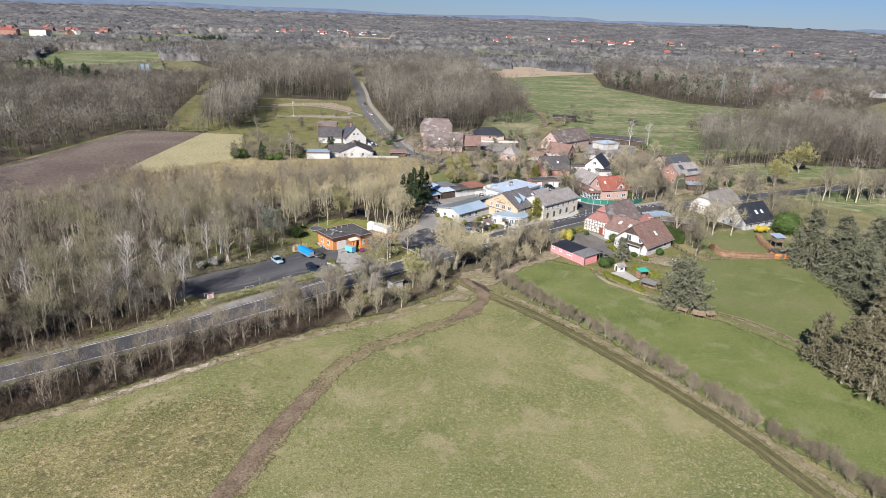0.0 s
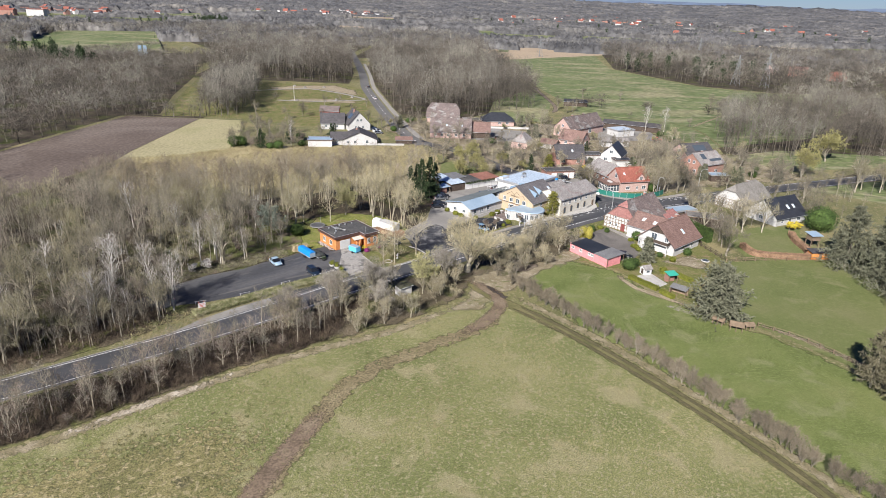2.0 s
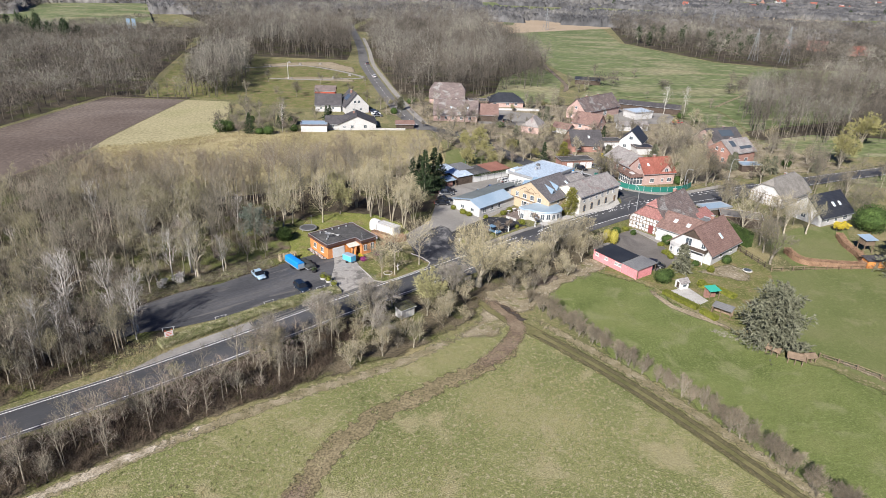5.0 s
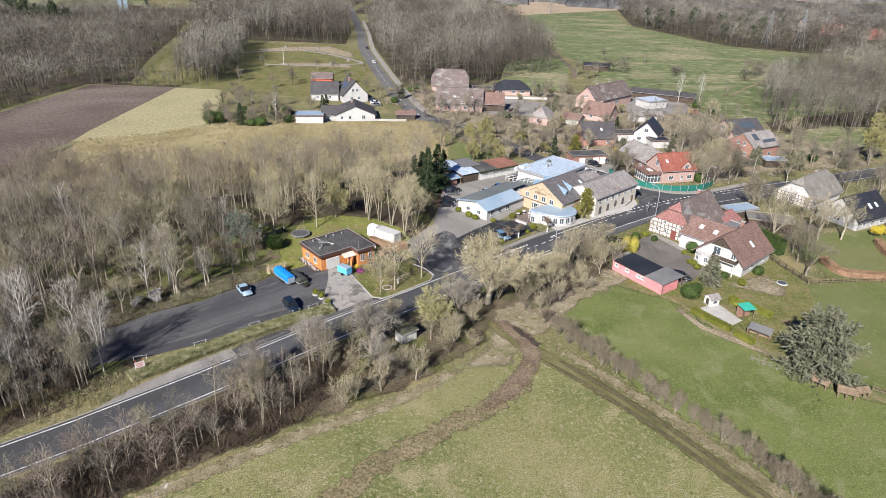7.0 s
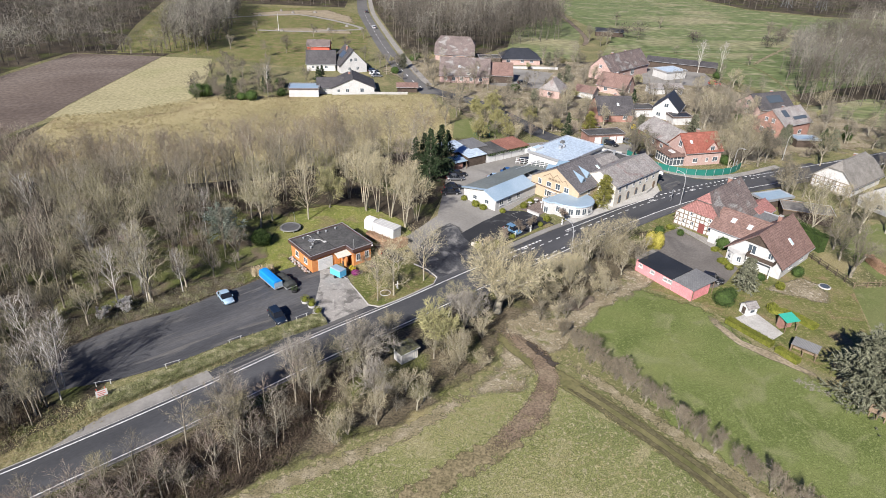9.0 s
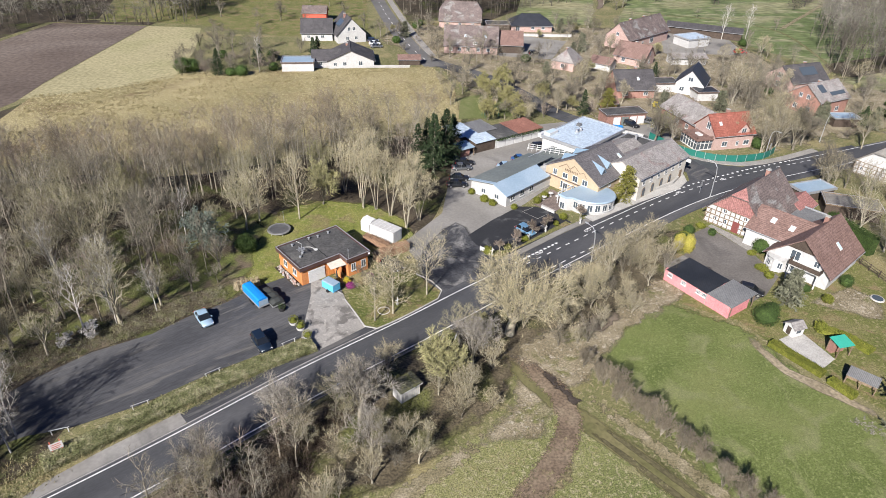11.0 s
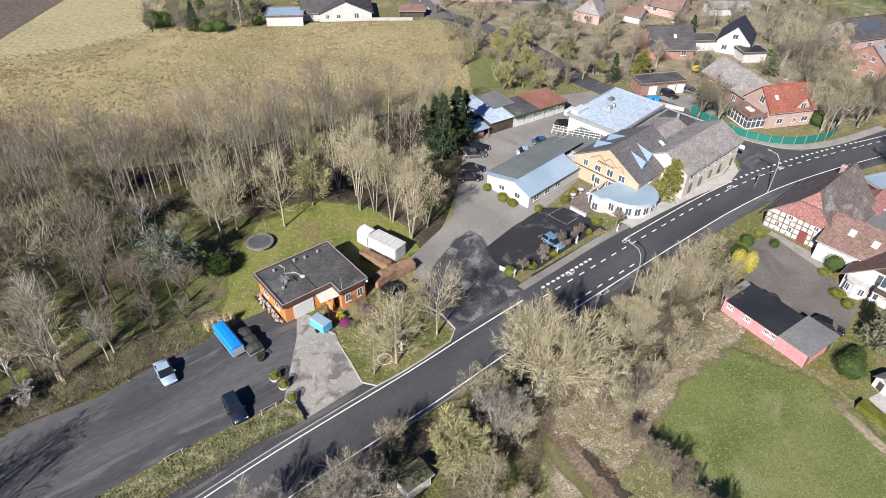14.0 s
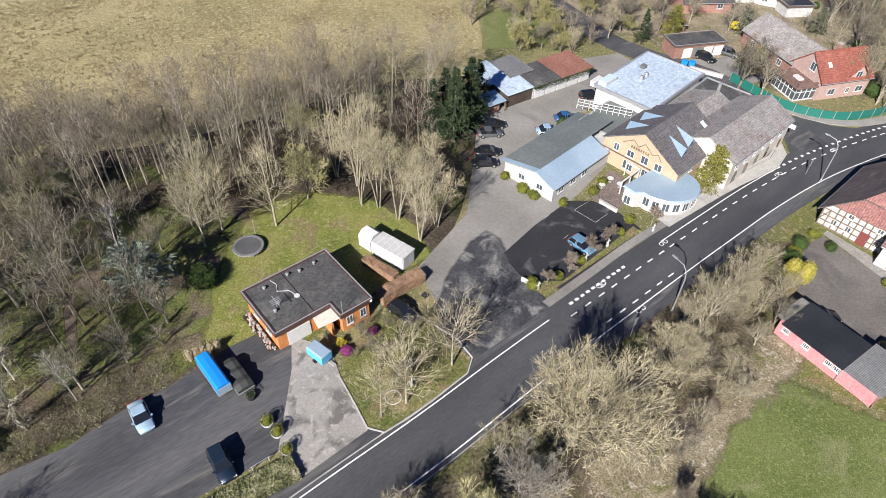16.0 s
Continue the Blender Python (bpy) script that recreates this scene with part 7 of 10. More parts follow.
def house(name, label, x, y, rot, L, W, he, hr, wall, roofing, over=0.45, ends=0.35, hips=(None, None), wins=(), doors=(), chimneys=(), skylights=(), solar=(), group="houses of the village", category="house", frames="white", thick=0.2, roof_label=""):
    """A house with its ridge along local x. hips: for each end (run of the hip, height of its foot); wins: side, along, sill, width, height."""
    ob = thing(name, label, category, x, y, rot, 0, group)
    FOOT.append((x, y, max(L, W) / 2 + 1.5))
    slope = (hr - he) / (W / 2)
    X, Y = L / 2 + ends, W / 2 + over
    ze = he - over * slope
    cut = min([h[1] for h in hips if h] + [hr])
    outline = [(-W / 2, -0.3), (W / 2, -0.3), (W / 2, he)]
    if cut < hr - 0.01 and cut > he + 0.05:
        yc = (hr - cut) / slope
        outline += [(yc, cut), (-yc, cut)]
    elif cut >= hr - 0.01:
        outline += [(0, hr)]
    outline += [(-W / 2, he)]
    part("wall", Mesh().section(outline, -L / 2, L / 2), M[wall], ob)
    S, N, polys = [(-X, -Y, ze)], [(X, Y, ze)], []
    ridge = [-X, X]
    for k, sgn in ((1, 1), (0, -1)):
        if hips[k]:
            run, zh = hips[k]
            zh = max(zh, ze)
            yh = (hr - zh) / slope
            ridge[k] = sgn * (X - run)
            polys.append([(sgn * X, -sgn * yh, zh), (sgn * X, sgn * yh, zh), (ridge[k], 0, hr)])
    e = []
    for k, sgn in ((1, 1), (0, -1)):
        e.append((hips[k][1] if hips[k] and hips[k][1] > ze + 0.02 else None))
    S = [(-X, -Y, ze), (X, -Y, ze)]
    if e[0]:
        S.append((X, -(hr - e[0]) / slope, e[0]))
    S += [(ridge[1], 0, hr), (ridge[0], 0, hr)]
    if e[1]:
        S.append((-X, -(hr - e[1]) / slope, e[1]))
    N = [(a, -b, c) for a, b, c in S][::-1]
    rf = part("roof", Mesh().slab([S, N] + polys, thick), M[roofing], ob, roof_label)
    part("ridge_cap", Mesh().tube([(ridge[0] + 0.02, 0, hr + thick + 0.0), (ridge[1] - 0.02, 0, hr + thick + 0.0)], [0.13, 0.13], 6), M[roofing], rf)
    for sgn in (-1, 1):
        part("gutter", Mesh().tube([(-X + 0.02, sgn * (Y + 0.07), ze + 0.02), (X - 0.02, sgn * (Y + 0.07), ze + 0.02)], [0.07, 0.07], 6), M["metal"], rf)
    for side, u, z, w, h, *more in wins:
        add_window(ob, L, W, side, u, z, w, h, frames, more[0] if more else (1 if w < 1.7 else 2))
    for side, u, w, h, *mat in doors:
        add_door(ob, L, W, side, u, w, h, mat[0] if mat else "wood")
    for cx, cy, top in chimneys:
        zb = he + (W / 2 - abs(cy)) * slope - 0.3
        ch = part("chimney", Mesh().box(cx - 0.35, cx + 0.35, cy - 0.35, cy + 0.35, zb, hr + top), M["brick_red"], ob)
        part("chimney_cap", Mesh().box(cx - 0.42, cx + 0.42, cy - 0.42, cy + 0.42, hr + top, hr + top + 0.1), M["kerb"], ch)
    ang = math.degrees(math.atan(slope))
    for side, u, v, w, h in skylights:
        s = -1 if side == "S" else 1
        at = pose(u, s * (W / 2) * (1 - v), he + (hr - he) * v + thick, -s * ang)
        sk = part("skylight", Mesh().box(-w / 2, w / 2, -h / 2, h / 2, 0.0, 0.09), M["white"], ob, m=at)
        part("pane", Mesh().box(-w / 2 + 0.08, w / 2 - 0.08, -h / 2 + 0.08, h / 2 - 0.08, 0.09, 0.1), M["pane_blue"], sk)
    for side, u, v, w, h in solar:
        s = -1 if side == "S" else 1
        at = pose(u, s * (W / 2) * (1 - v), he + (hr - he) * v + thick + 0.04, -s * ang)
        part("solar_panel", Mesh().box(-w / 2, w / 2, -h / 2, h / 2, 0, 0.06), M["pane"], ob, m=at)
    return ob


def flat_building(name, label, x, y, rot, outline, h, wall, roofing, fascia="fascia", rim=0.3, band=0.35, over=0.3, group="flat-roofed buildings", category="building"):
    """A flat-roofed building on an outline in local metres, with a fascia board and a raised roof edge."""
    ob = thing(name, label, category, x, y, rot, 0, group)
    FOOT.append((x, y, max(abs(c) for p in outline for c in p) + 1.5))
    part("wall", Mesh().prism(outline, -0.3, h - band), M[wall], ob)
    cx, cy = sum(p[0] for p in outline) / len(outline), sum(p[1] for p in outline) / len(outline)
    area = sum(a[0] * b[1] - b[0] * a[1] for a, b in zip(outline, outline[1:] + outline[:1]))
    def grow(d):
        out, n = [], len(outline)
        for i in range(n):
            p, q, r = Vector(outline[i - 1]), Vector(outline[i]), Vector(outline[(i + 1) % n])
            e1, e2 = (q - p).normalized(), (r - q).normalized()
            n1, n2 = Vector((e1.y, -e1.x)), Vector((e2.y, -e2.x))
            if area < 0:
                n1, n2 = -n1, -n2
            k = (n1 + n2) / max(0.2, 1 + n1.dot(n2))
            out.append(tuple(q + k * d))
        return out
    O, I = grow(over), grow(over - rim)
    n = len(outline)
    f = Mesh()
    for z0, z1, A in ((h - band, h + 0.08, O),):
        f.add([(*p, z0) for p in A] + [(*p, z1) for p in A], [tuple(range(n))[::-1]] + [(i, (i + 1) % n, n + (i + 1) % n, n + i) for i in range(n)])
    f.add([(*p, h + 0.08) for p in O] + [(*p, h + 0.08) for p in I] + [(*p, h - 0.05) for p in I], [(i, (i + 1) % n, n + (i + 1) % n, n + i) for i in range(n)] + [(n + i, n + (i + 1) % n, 2 * n + (i + 1) % n, 2 * n + i) for i in range(n)])
    part("fascia", f, M[fascia], ob)
    cap = Mesh()
    for A, B in zip(O, O[1:] + O[:1]):
        a, b = Vector(A), Vector(B)
        d = (b - a).normalized()
        s = Vector((-d.y, d.x)) * (1 if area > 0 else -1)
        cap.prism([tuple(a - s * 0.03), tuple(b - s * 0.03), tuple(b + s * 0.12), tuple(a + s * 0.12)], h + 0.085, h + 0.13)
    part("roof_edge", cap, M["metal"], ob)
    r = Mesh()
    r.add([(*p, h - 0.02) for p in I], [tuple(range(n))])
    part("roof", r, M[roofing], ob)
    return ob


# the orange bungalow: its own axes, u along the back wall, v to the back
OX, OY, OR = -26.95 + 0.25, 170.72 - 0.1, 40.0
bung = flat_building("bungalow", "orange brick bungalow with a flat black bitumen roof", OX, OY, OR, [(0.3, -0.3), (0.3, -7.9), (7.6, -7.9), (7.6, -10.2), (11.4, -10.2), (11.4, -0.3)], 3.55, "brick_orange", "bitumen", fascia="fascia_brown", band=0.65, over=0.35)
def bung_at(u, v, z, side):
    return pose(u, v, z, 0, 0, SIDES[side])
for u, v, z, side, w, h in ((8.6, -10.205, 0.9, "S", 0.9, 1.4), (10.5, -10.205, 0.9, "S", 0.9, 1.4), (0.295, -2.5, 1.0, "W", 1.2, 1.2), (0.295, -5.6, 1.0, "W", 1.2, 1.2), (11.405, -3.5, 1.0, "E", 1.4, 1.2), (11.405, -7.5, 1.0, "E", 1.4, 1.2), (6.9, -7.905, 1.0, "S", 0.9, 1.2)):
    window_at(bung, w, h, bung_at(u, v, z, side))
part("garage_door", Mesh().section([(0.02, 0), (-0.06, 0)] + [(y, 0.32 * k + dz) for k in range(7) for dz, y in ((0.02, -0.09), (0.27, -0.09), (0.3, -0.06))] + [(-0.06, 2.3), (0.02, 2.3)], -1.5, 1.5), M["white"], bung, "white ribbed garage door", bung_at(3.0, -7.91, 0.03, "S"))
part("front_door", Mesh().box(-0.5, 0.5, -0.05, 0.02, 0, 2.1), M["orange_wood"], bung, "orange wooden door", bung_at(5.6, -7.91, 0.03, "S"))
part("porch_wall", Mesh().box(6.3, 6.5, -10.0, -7.95, 0, 2.2), M["brick_orange"], bung)
part("awning", Mesh().slab([[(4.7, -9.6, 2.25), (7.5, -9.9, 2.3), (7.5, -8.0, 2.6), (4.9, -8.0, 2.55)]], 0.02), M["cream_wall"], bung, "pale cloth awning over the entrance")
part("roof_seam", Mesh().box(5.2, 5.28, -8.1, -0.2, 3.53, 3.57), M["rubber"], bung)
for u, v in ((1.7, -5.3), (2.6, -4.4), (5.7, -1.0), (7.2, -1.4), (9.3, -1.3), (2.4, -1.3)):
    part("roof_vent", Mesh().cyl(u, v, 0.16, 3.5, 3.85, 0.16, 10).cyl(u, v, 0.24, 3.85, 3.92, 0.1, 10), M["metal"], bung)
ant = Mesh().tube([(2.1, -5.0, 3.5), (2.1, -5.0, 5.0)], [0.03, 0.03], 6)
for k in range(4):
    ant.tube([(1.5, -5.0 + 0.25 * k - 0.4, 4.9), (2.7, -5.0 + 0.25 * k - 0.4, 4.9)], [0.045, 0.045], 4)
ant.tube([(2.1, -5.9, 4.9), (2.1, -4.1, 4.9)], [0.05, 0.05], 4)
part("aerial", ant, M["metal"], bung, "television aerial on the flat roof")
part("cable", Mesh().tube([(3.6, -0.5, 3.58), (3.9, -1.6, 3.58), (3.4, -2.6, 3.58), (4.6, -3.4, 3.58), (4.9, -4.6, 3.58)], [0.04] * 5, 5), M["white"], bung)
part("dish", Mesh().cyl(4.9, -4.7, 0.3, 3.55, 3.62, 0.36, 14), M["white"], bung)
part("pole", Mesh().tube([(7.7, -10.3, 2.4), (7.7, -10.3, 5.6)], [0.035, 0.03], 6), M["metal"], bung)
part("house_light", Mesh().cyl(11.5, -10.6, 0.14, 3.2, 3.4, 0.14, 10), M["lamp_glass"], bung)

# the inn: low hall with an uneven roof
hall = thing("hall", "long low white hall with blue-grey and green-grey metal roof", "building", 13.7, 192.3, 45.6, 0, "buildings of the inn")
part("wall", Mesh().box(0.5, 19.5, 0.5, 9.9, -0.2, 2.6), M["white_wall"], hall)
part("gable", Mesh().add([(0.5, 0.5, 2.6), (0.5, 9.9, 2.6), (0.5, 3.7, 3.95), (0.8, 0.5, 2.6), (0.8, 9.9, 2.6), (0.8, 3.7, 3.95)], [(0, 2, 1), (3, 4, 5), (0, 3, 5, 2), (2, 5, 4, 1)]), M["white_wall"], hall)
part("front_slope", Mesh().slab([[(0, 0, 2.62), (14, 0, 2.62), (14, 3.7, 4.05), (0, 3.7, 4.05)]], 0.12), M["sheet_blue"], hall, "pale blue-grey metal roof slope")
part("rear_slope", Mesh().slab([[(0, 3.7, 4.06), (20, 3.7, 4.06), (20, 10.4, 2.7), (0, 10.4, 2.7)]], 0.12), M["sheet_dark"], hall, "dark green-grey roof slope")
part("gable_strip", Mesh().slab([[(-0.05, 0, 2.63), (0.9, 0, 2.63), (0.9, 3.7, 4.2), (-0.05, 3.7, 4.2)], [(-0.05, 3.7, 4.2), (0.9, 3.7, 4.2), (0.9, 10.4, 2.83), (-0.05, 10.4, 2.83)]], 0.05), M["sheet_blue"], hall)
for u in (2.5, 5.5, 8.5):
    window_at(hall, 1.4, 1.2, pose(u, 0.49, 0.9))
for v in (3.0, 6.5):
    window_at(hall, 1.2, 1.0, pose(0.49, v, 1.0, 0, 0, -90))
# solar frames on the hall's far end
rack = thing("roof_frame", "row of white metal frames on the hall roof", "metal frame", 24.5, 213.6, -20, 3.2, "fittings of the inn")
for k in range(3):
    part("rail", Mesh().box(-4.6, 4.6, -0.3 + 0.45 * k, -0.2 + 0.45 * k, 0.35 + 0.3 * k, 0.43 + 0.3 * k), M["white"], rack)
for k in range(10):
    part("upright", Mesh().box(-4.6 + k * 1.02, -4.52 + k * 1.02, -0.35, -0.27, -0.3, 0.5).box(-4.6 + k * 1.02, -4.52 + k * 1.02, 0.6, 0.68, -0.4, 1.1), M["white"], rack)

# the inn: yellow gabled house
INX, INY, INR = 32.2, 204.2, 44.0
inn = house("inn", "yellow rendered inn with a slate-grey gabled roof", INX, INY, INR, 13.0, 13.2, 4.3, 8.0, "yellow_wall", "slate_brown", over=0.3, ends=0.25, group="buildings of the inn",
            wins=[("W", -4.2, 3.0, 1.0, 1.3), ("W", -1.6, 3.0, 1.3, 1.2), ("W", 0.9, 3.0, 1.3, 1.4), ("W", 3.3, 3.0, 1.3, 1.3), ("W", 4.8, 0.9, 1.4, 1.3), ("S", 2.0, 1.0, 1.2, 1.2), ("S", -2.5, 2.9, 1.0, 1.0), ("W", 1.8, 0.6, 1.8, 1.6), ("W", -1.6, 0.6, 1.8, 1.6)],
            skylights=[("S", 3.4, 0.28, 0.9, 1.3), ("S", 5.2, 0.5, 0.8, 1.2), ("S", 4.8, 0.3, 0.7, 1.0)],)
def dormer(parent, u, v0, side, W, he, hr, w=1.9, run=3.3):
    """A small glazed wedge that stands out of the roof slope."""
    s = -1 if side == "S" else 1
    slope = (hr - he) / (W / 2)
    y0, y1 = s * (W / 2) * (1 - v0), s * ((W / 2) * (1 - v0) - run)
    z0, z1 = he + (hr - he) * v0 + 0.2, he + (hr - he) * v0 + run * slope + 0.25
    m = Mesh().add([(u - w / 2, y0, z0), (u + w / 2, y0, z0), (u, y0, z0 + 1.15), (u, y1, z1)], [(0, 1, 2), (1, 3, 2), (3, 0, 2)] if s < 0 else [(1, 0, 2), (3, 1, 2), (0, 3, 2)])
    d = part("dormer", m, M["dormer_blue"], parent, "pale blue metal wedge dormer")
    part("pane", Mesh().add([(u - w * 0.3, y0 + s * 0.01, z0 + 0.1), (u + w * 0.3, y0 + s * 0.01, z0 + 0.1), (u, y0 + s * 0.01, z0 + 0.85)], [(0, 1, 2) if s < 0 else (1, 0, 2)]), M["pane"], d)
for u, v0, s in ((-2.9, 0.22, "S"), (-0.2, 0.3, "S"), (-3.2, 0.28, "N"), (0.6, 0.3, "N")):
    dormer(inn, u, v0, s, 13.2, 4.3, 8.0)
part("string_course", Mesh().box(-6.62, -6.5, -6.6, 6.6, 2.55, 2.72), M["fascia"], inn)
emblem = Mesh()
for a, b in (((-3.4, 5.0), (-1.6, 6.2)), ((-1.6, 6.2), (-0.6, 5.4)), ((-0.6, 5.4), (0.4, 6.4)), ((0.4, 6.4), (1.9, 5.2)), ((1.9, 5.2), (2.8, 5.7)), ((2.8, 5.7), (3.6, 4.7))):
    d = Vector((b[0] - a[0], b[1] - a[1])).normalized() * 0.07
    emblem.add([(-6.56, -(a[0] - d.y), a[1] + d.x), (-6.56, -(b[0] - d.y), b[1] + d.x), (-6.56, -(b[0] + d.y), b[1] - d.x), (-6.56, -(a[0] + d.y), a[1] - d.x)], [(0, 1, 2, 3)])
part("emblem", emblem, M["wood"], inn, "painted mountain outline on the gable")
bars = Mesh()
for k in range(8):
    bars.box(-6.57, -6.54, 1.55 - k * 0.42, 1.83 - k * 0.42, 4.75, 5.2)
part("lettering", bars, M["wood"], inn, "row of painted dark letter bars")

# round sun room before the gable
rnd = thing("sun_room", "white round-ended sun room with a pale blue roof", "building", 30.8, 194.4, 0, 0, "buildings of the inn")
arc = [(4.9 * math.cos(radians(a)), 4.3 * math.sin(radians(a))) for a in range(-150, 61, 15)]
outline = arc + [(-1.5, 3.6), (-6.9, -0.6), (-5.6, -2.2)]
part("wall", Mesh().prism([(x * 0.93, y * 0.93) for x, y in outline], -0.2, 2.7), M["white_wall"], rnd)
part("roof", Mesh().prism(outline, 2.7, 2.95, [(x * 0.96, y * 0.96) for x, y in outline]), M["sheet_blue"], rnd, "pale blue-grey metal roof")
for k, a in enumerate(range(-140, 50, 19)):
    x, y = 4.9 * 0.93 * math.cos(radians(a)), 4.3 * 0.93 * math.sin(radians(a))
    window_at(rnd, 1.1, 1.5, pose(x * 1.01, y * 1.01, 0.8, 0, 0, a + 90))
add_door(rnd, 0.1, 0.1, "S", 0, 1.6, 2.1, "white")
rnd.children[-1].matrix_basis = pose(-5.9, -1.3, 0.02, 0, 0, -40)

# long cream building
longb = house("long_house", "long cream rendered building with arched windows and grey tiled roof", 44.4, 206.5, 42.6, 18.6, 9.2, 5.1, 7.3, "cream_wall", "tile_grey", over=0.35, ends=0.2, group="buildings of the inn",
              wins=[("S", u, 3.2, 1.0, 1.2) for u in (-7.4, -4.6, -1.8, 1.0, 3.8, 6.6)] + [("E", -2, 3.2, 1, 1.2), ("E", 1.5, 3.2, 1, 1.2), ("W", -2.4, 3.2, 1, 1.2)],
              doors=[("S", 7.6, 1.0, 2.1, "wood")])
for u in (-7.0, -3.6, -0.2, 3.2):
    arch = Mesh().prism([(-0.55, 0.0), (0.55, 0.0), (0.55, 1.5), (0.38, 1.9), (0, 2.05), (-0.38, 1.9), (-0.55, 1.5)], 0, 0.06)
    wi = part("arched_window", arch, M["wood"], longb, "arched brown-framed window", on_wall(18.6, 9.2, "S", u, 0.5) @ pose(0, 0, 0, 90))
    part("pane", Mesh().prism([(-0.42, 0.15), (0.42, 0.15), (0.42, 1.5), (0, 1.9), (-0.42, 1.5)], 0.06, 0.07), M["pane"], wi)
part("sign_board", Mesh().box(9.3, 9.5, -5.6, -4.4, 3.6, 4.3), M["white"], longb, "white sign board on the corner")
cross = house("link_roof", "low link building with a pale grey roof", 40.6, 213.4, 42.6, 9.5, 8.0, 4.2, 5.6, "cream_wall", "tile_grey", group="buildings of the inn")

flatr = flat_building("kitchen_block", "white flat-roofed block with pale blue roofing felt", 33.9, 221.9, 46.5, [(-8.5, -5.5), (8.5, -5.5), (8.5, 5.5), (-8.5, 5.5)], 4.9, "white_wall", "bitumen_pale", fascia="metal", band=0.5, over=0.4, group="buildings of the inn")
for u, w in ((-5, 1.6), (-1.5, 1.6), (3, 1.6)):
    add_window(flatr, 17, 11, "S", u, 1.6, w, 1.2)
    add_window(flatr, 17, 11, "E", u * 0.6, 1.6, 1.2, 1.2)
part("plinth", Mesh().box(-1.6, 0.6, 0.6, 1.4, 4.9, 5.1).cyl(-1.4, 1.0, 0.3, 5.1, 5.7).cyl(0.3, 1.0, 0.3, 5.1, 5.7).box(-1.3, 0.2, 0.9, 1.1, 5.3, 5.5), M["metal"], flatr, "air-conditioning pipes on the roof")
part("roof_hatch", Mesh().box(2.2, 3.2, 2.6, 3.5, 4.88, 5.5), M["sheet_grey"], flatr)
part("skylight_frame", Mesh().box(-8, -4.6, 4.0, 5.6, 4.9, 5.5).box(-7.6, -5.0, 5.6, 7.4, 3.6, 4.6), M["white"], flatr)
part("pane", Mesh().box(-7.8, -4.8, 4.2, 5.4, 5.5, 5.53), M["pane_blue"], flatr)
annex = flat_building("annex", "dark-roofed annex with roof lights", 44.6, 219.0, 46.5, [(-4, -4.5), (5, -4.5), (5, 3.5), (-4, 3.5)], 3.6, "cream_wall", "bitumen", fascia="metal", group="buildings of the inn")
part("roof_light", Mesh().box(-1.5, -0.4, -2, 1.5, 3.58, 4.1), M["pane_blue"], annex)
part("flue", Mesh().cyl(2, 0, 0.3, 3.5, 5.2), M["metal"], annex)
link = flat_building("porch_roof", "grey roof between hall and kitchen block", 26.2, 213.2, 46.5, [(-6, -3.6), (6.5, -3.6), (6.5, 2.6), (-6, 2.6)], 3.1, "white_wall", "sheet_dark", fascia="metal", group="buildings of the inn")

# garages and sheds behind the yard
row = thing("garage_row", "row of low white garages with patched flat roofs", "garage", 5.8, 216.8, 34.5, 0, "sheds of the yard")
part("wall", Mesh().box(9.5, 23.6, 0.2, 6.6, -0.2, 2.5), M["white_wall"], row)
part("roof", Mesh().slab([[(9.2, -0.3, 2.5), (16, -0.3, 2.5), (16, 7, 2.7), (9.2, 7, 2.7)]], 0.15), M["bitumen"], row, "grey patched bitumen roof")
part("roof", Mesh().slab([[(16.01, -0.3, 2.5), (23.9, -0.3, 2.5), (23.9, 7, 2.8), (16.01, 7, 2.8)]], 0.17), M["sheet_rust"], row, "rusty red corrugated roof")
for k in range(5):
    door = part("garage_door", Mesh().box(9.9 + k * 2.75, 12.3 + k * 2.75, 0.12, 0.22, 0.05, 2.2), M["white"], row)
    part("handle", Mesh().box(11.0 + k * 2.75, 11.2 + k * 2.75, 0.06, 0.12, 1.0, 1.05), M["metal"], door)
part("ivy", fast_mesh("ivy", *leafy(5, "box", (7.0, 0.35, 0.3), 1500, 0.12)[1], M["ivy"]), None, row, "ivy along the garage roof edge", pose(16.6, -0.2, 2.0))
shed = thing("open_shed", "timber shed with pale sheet roofs", "shed", 5.8, 216.8, 34.5, 0, "sheds of the yard")
part("wall", Mesh().box(3.6, 9.4, 0.3, 7.6, -0.2, 2.6), M["dark_wood"], shed)
part("roof", Mesh().slab([[(3.4, -0.1, 2.6), (9.4, -0.1, 2.6), (9.4, 4.2, 2.9), (3.4, 4.2, 2.9)]], 0.1), M["bitumen_pale"], shed, "pale grey sheet roof")
part("roof", Mesh().slab([[(1.6, 4.2, 2.9), (7.2, 4.2, 2.9), (7.2, 11.4, 3.3), (1.6, 11.4, 3.3)]], 0.1), M["bitumen_pale"], shed, "pale blue sheet roof")
part("roof", Mesh().slab([[(7.3, 4.25, 2.95), (13, 4.25, 2.95), (13, 11, 3.1), (7.3, 11, 3.1)]], 0.1), M["sheet_grey"], shed, "dark sheet roof")
part("wall", Mesh().box(2.0, 12.6, 7.61, 11, -0.2, 2.85), M["wood"], shed)
port = thing("carport", "small brick carport with a blue-grey sheet roof", "carport", 5.4, 215.9, 34.5, 0, "sheds of the yard")
part("wall", Mesh().box(0.2, 2.6, 0.6, 2.6, -0.2, 2.0), M["brick_red"], port)
part("roof", Mesh().slab([[(-0.2, 0, 2.1), (3.7, 0, 2.1), (3.7, 3.6, 2.5), (-0.2, 3.6, 2.5)]], 0.1), M["sheet_blue"], port)
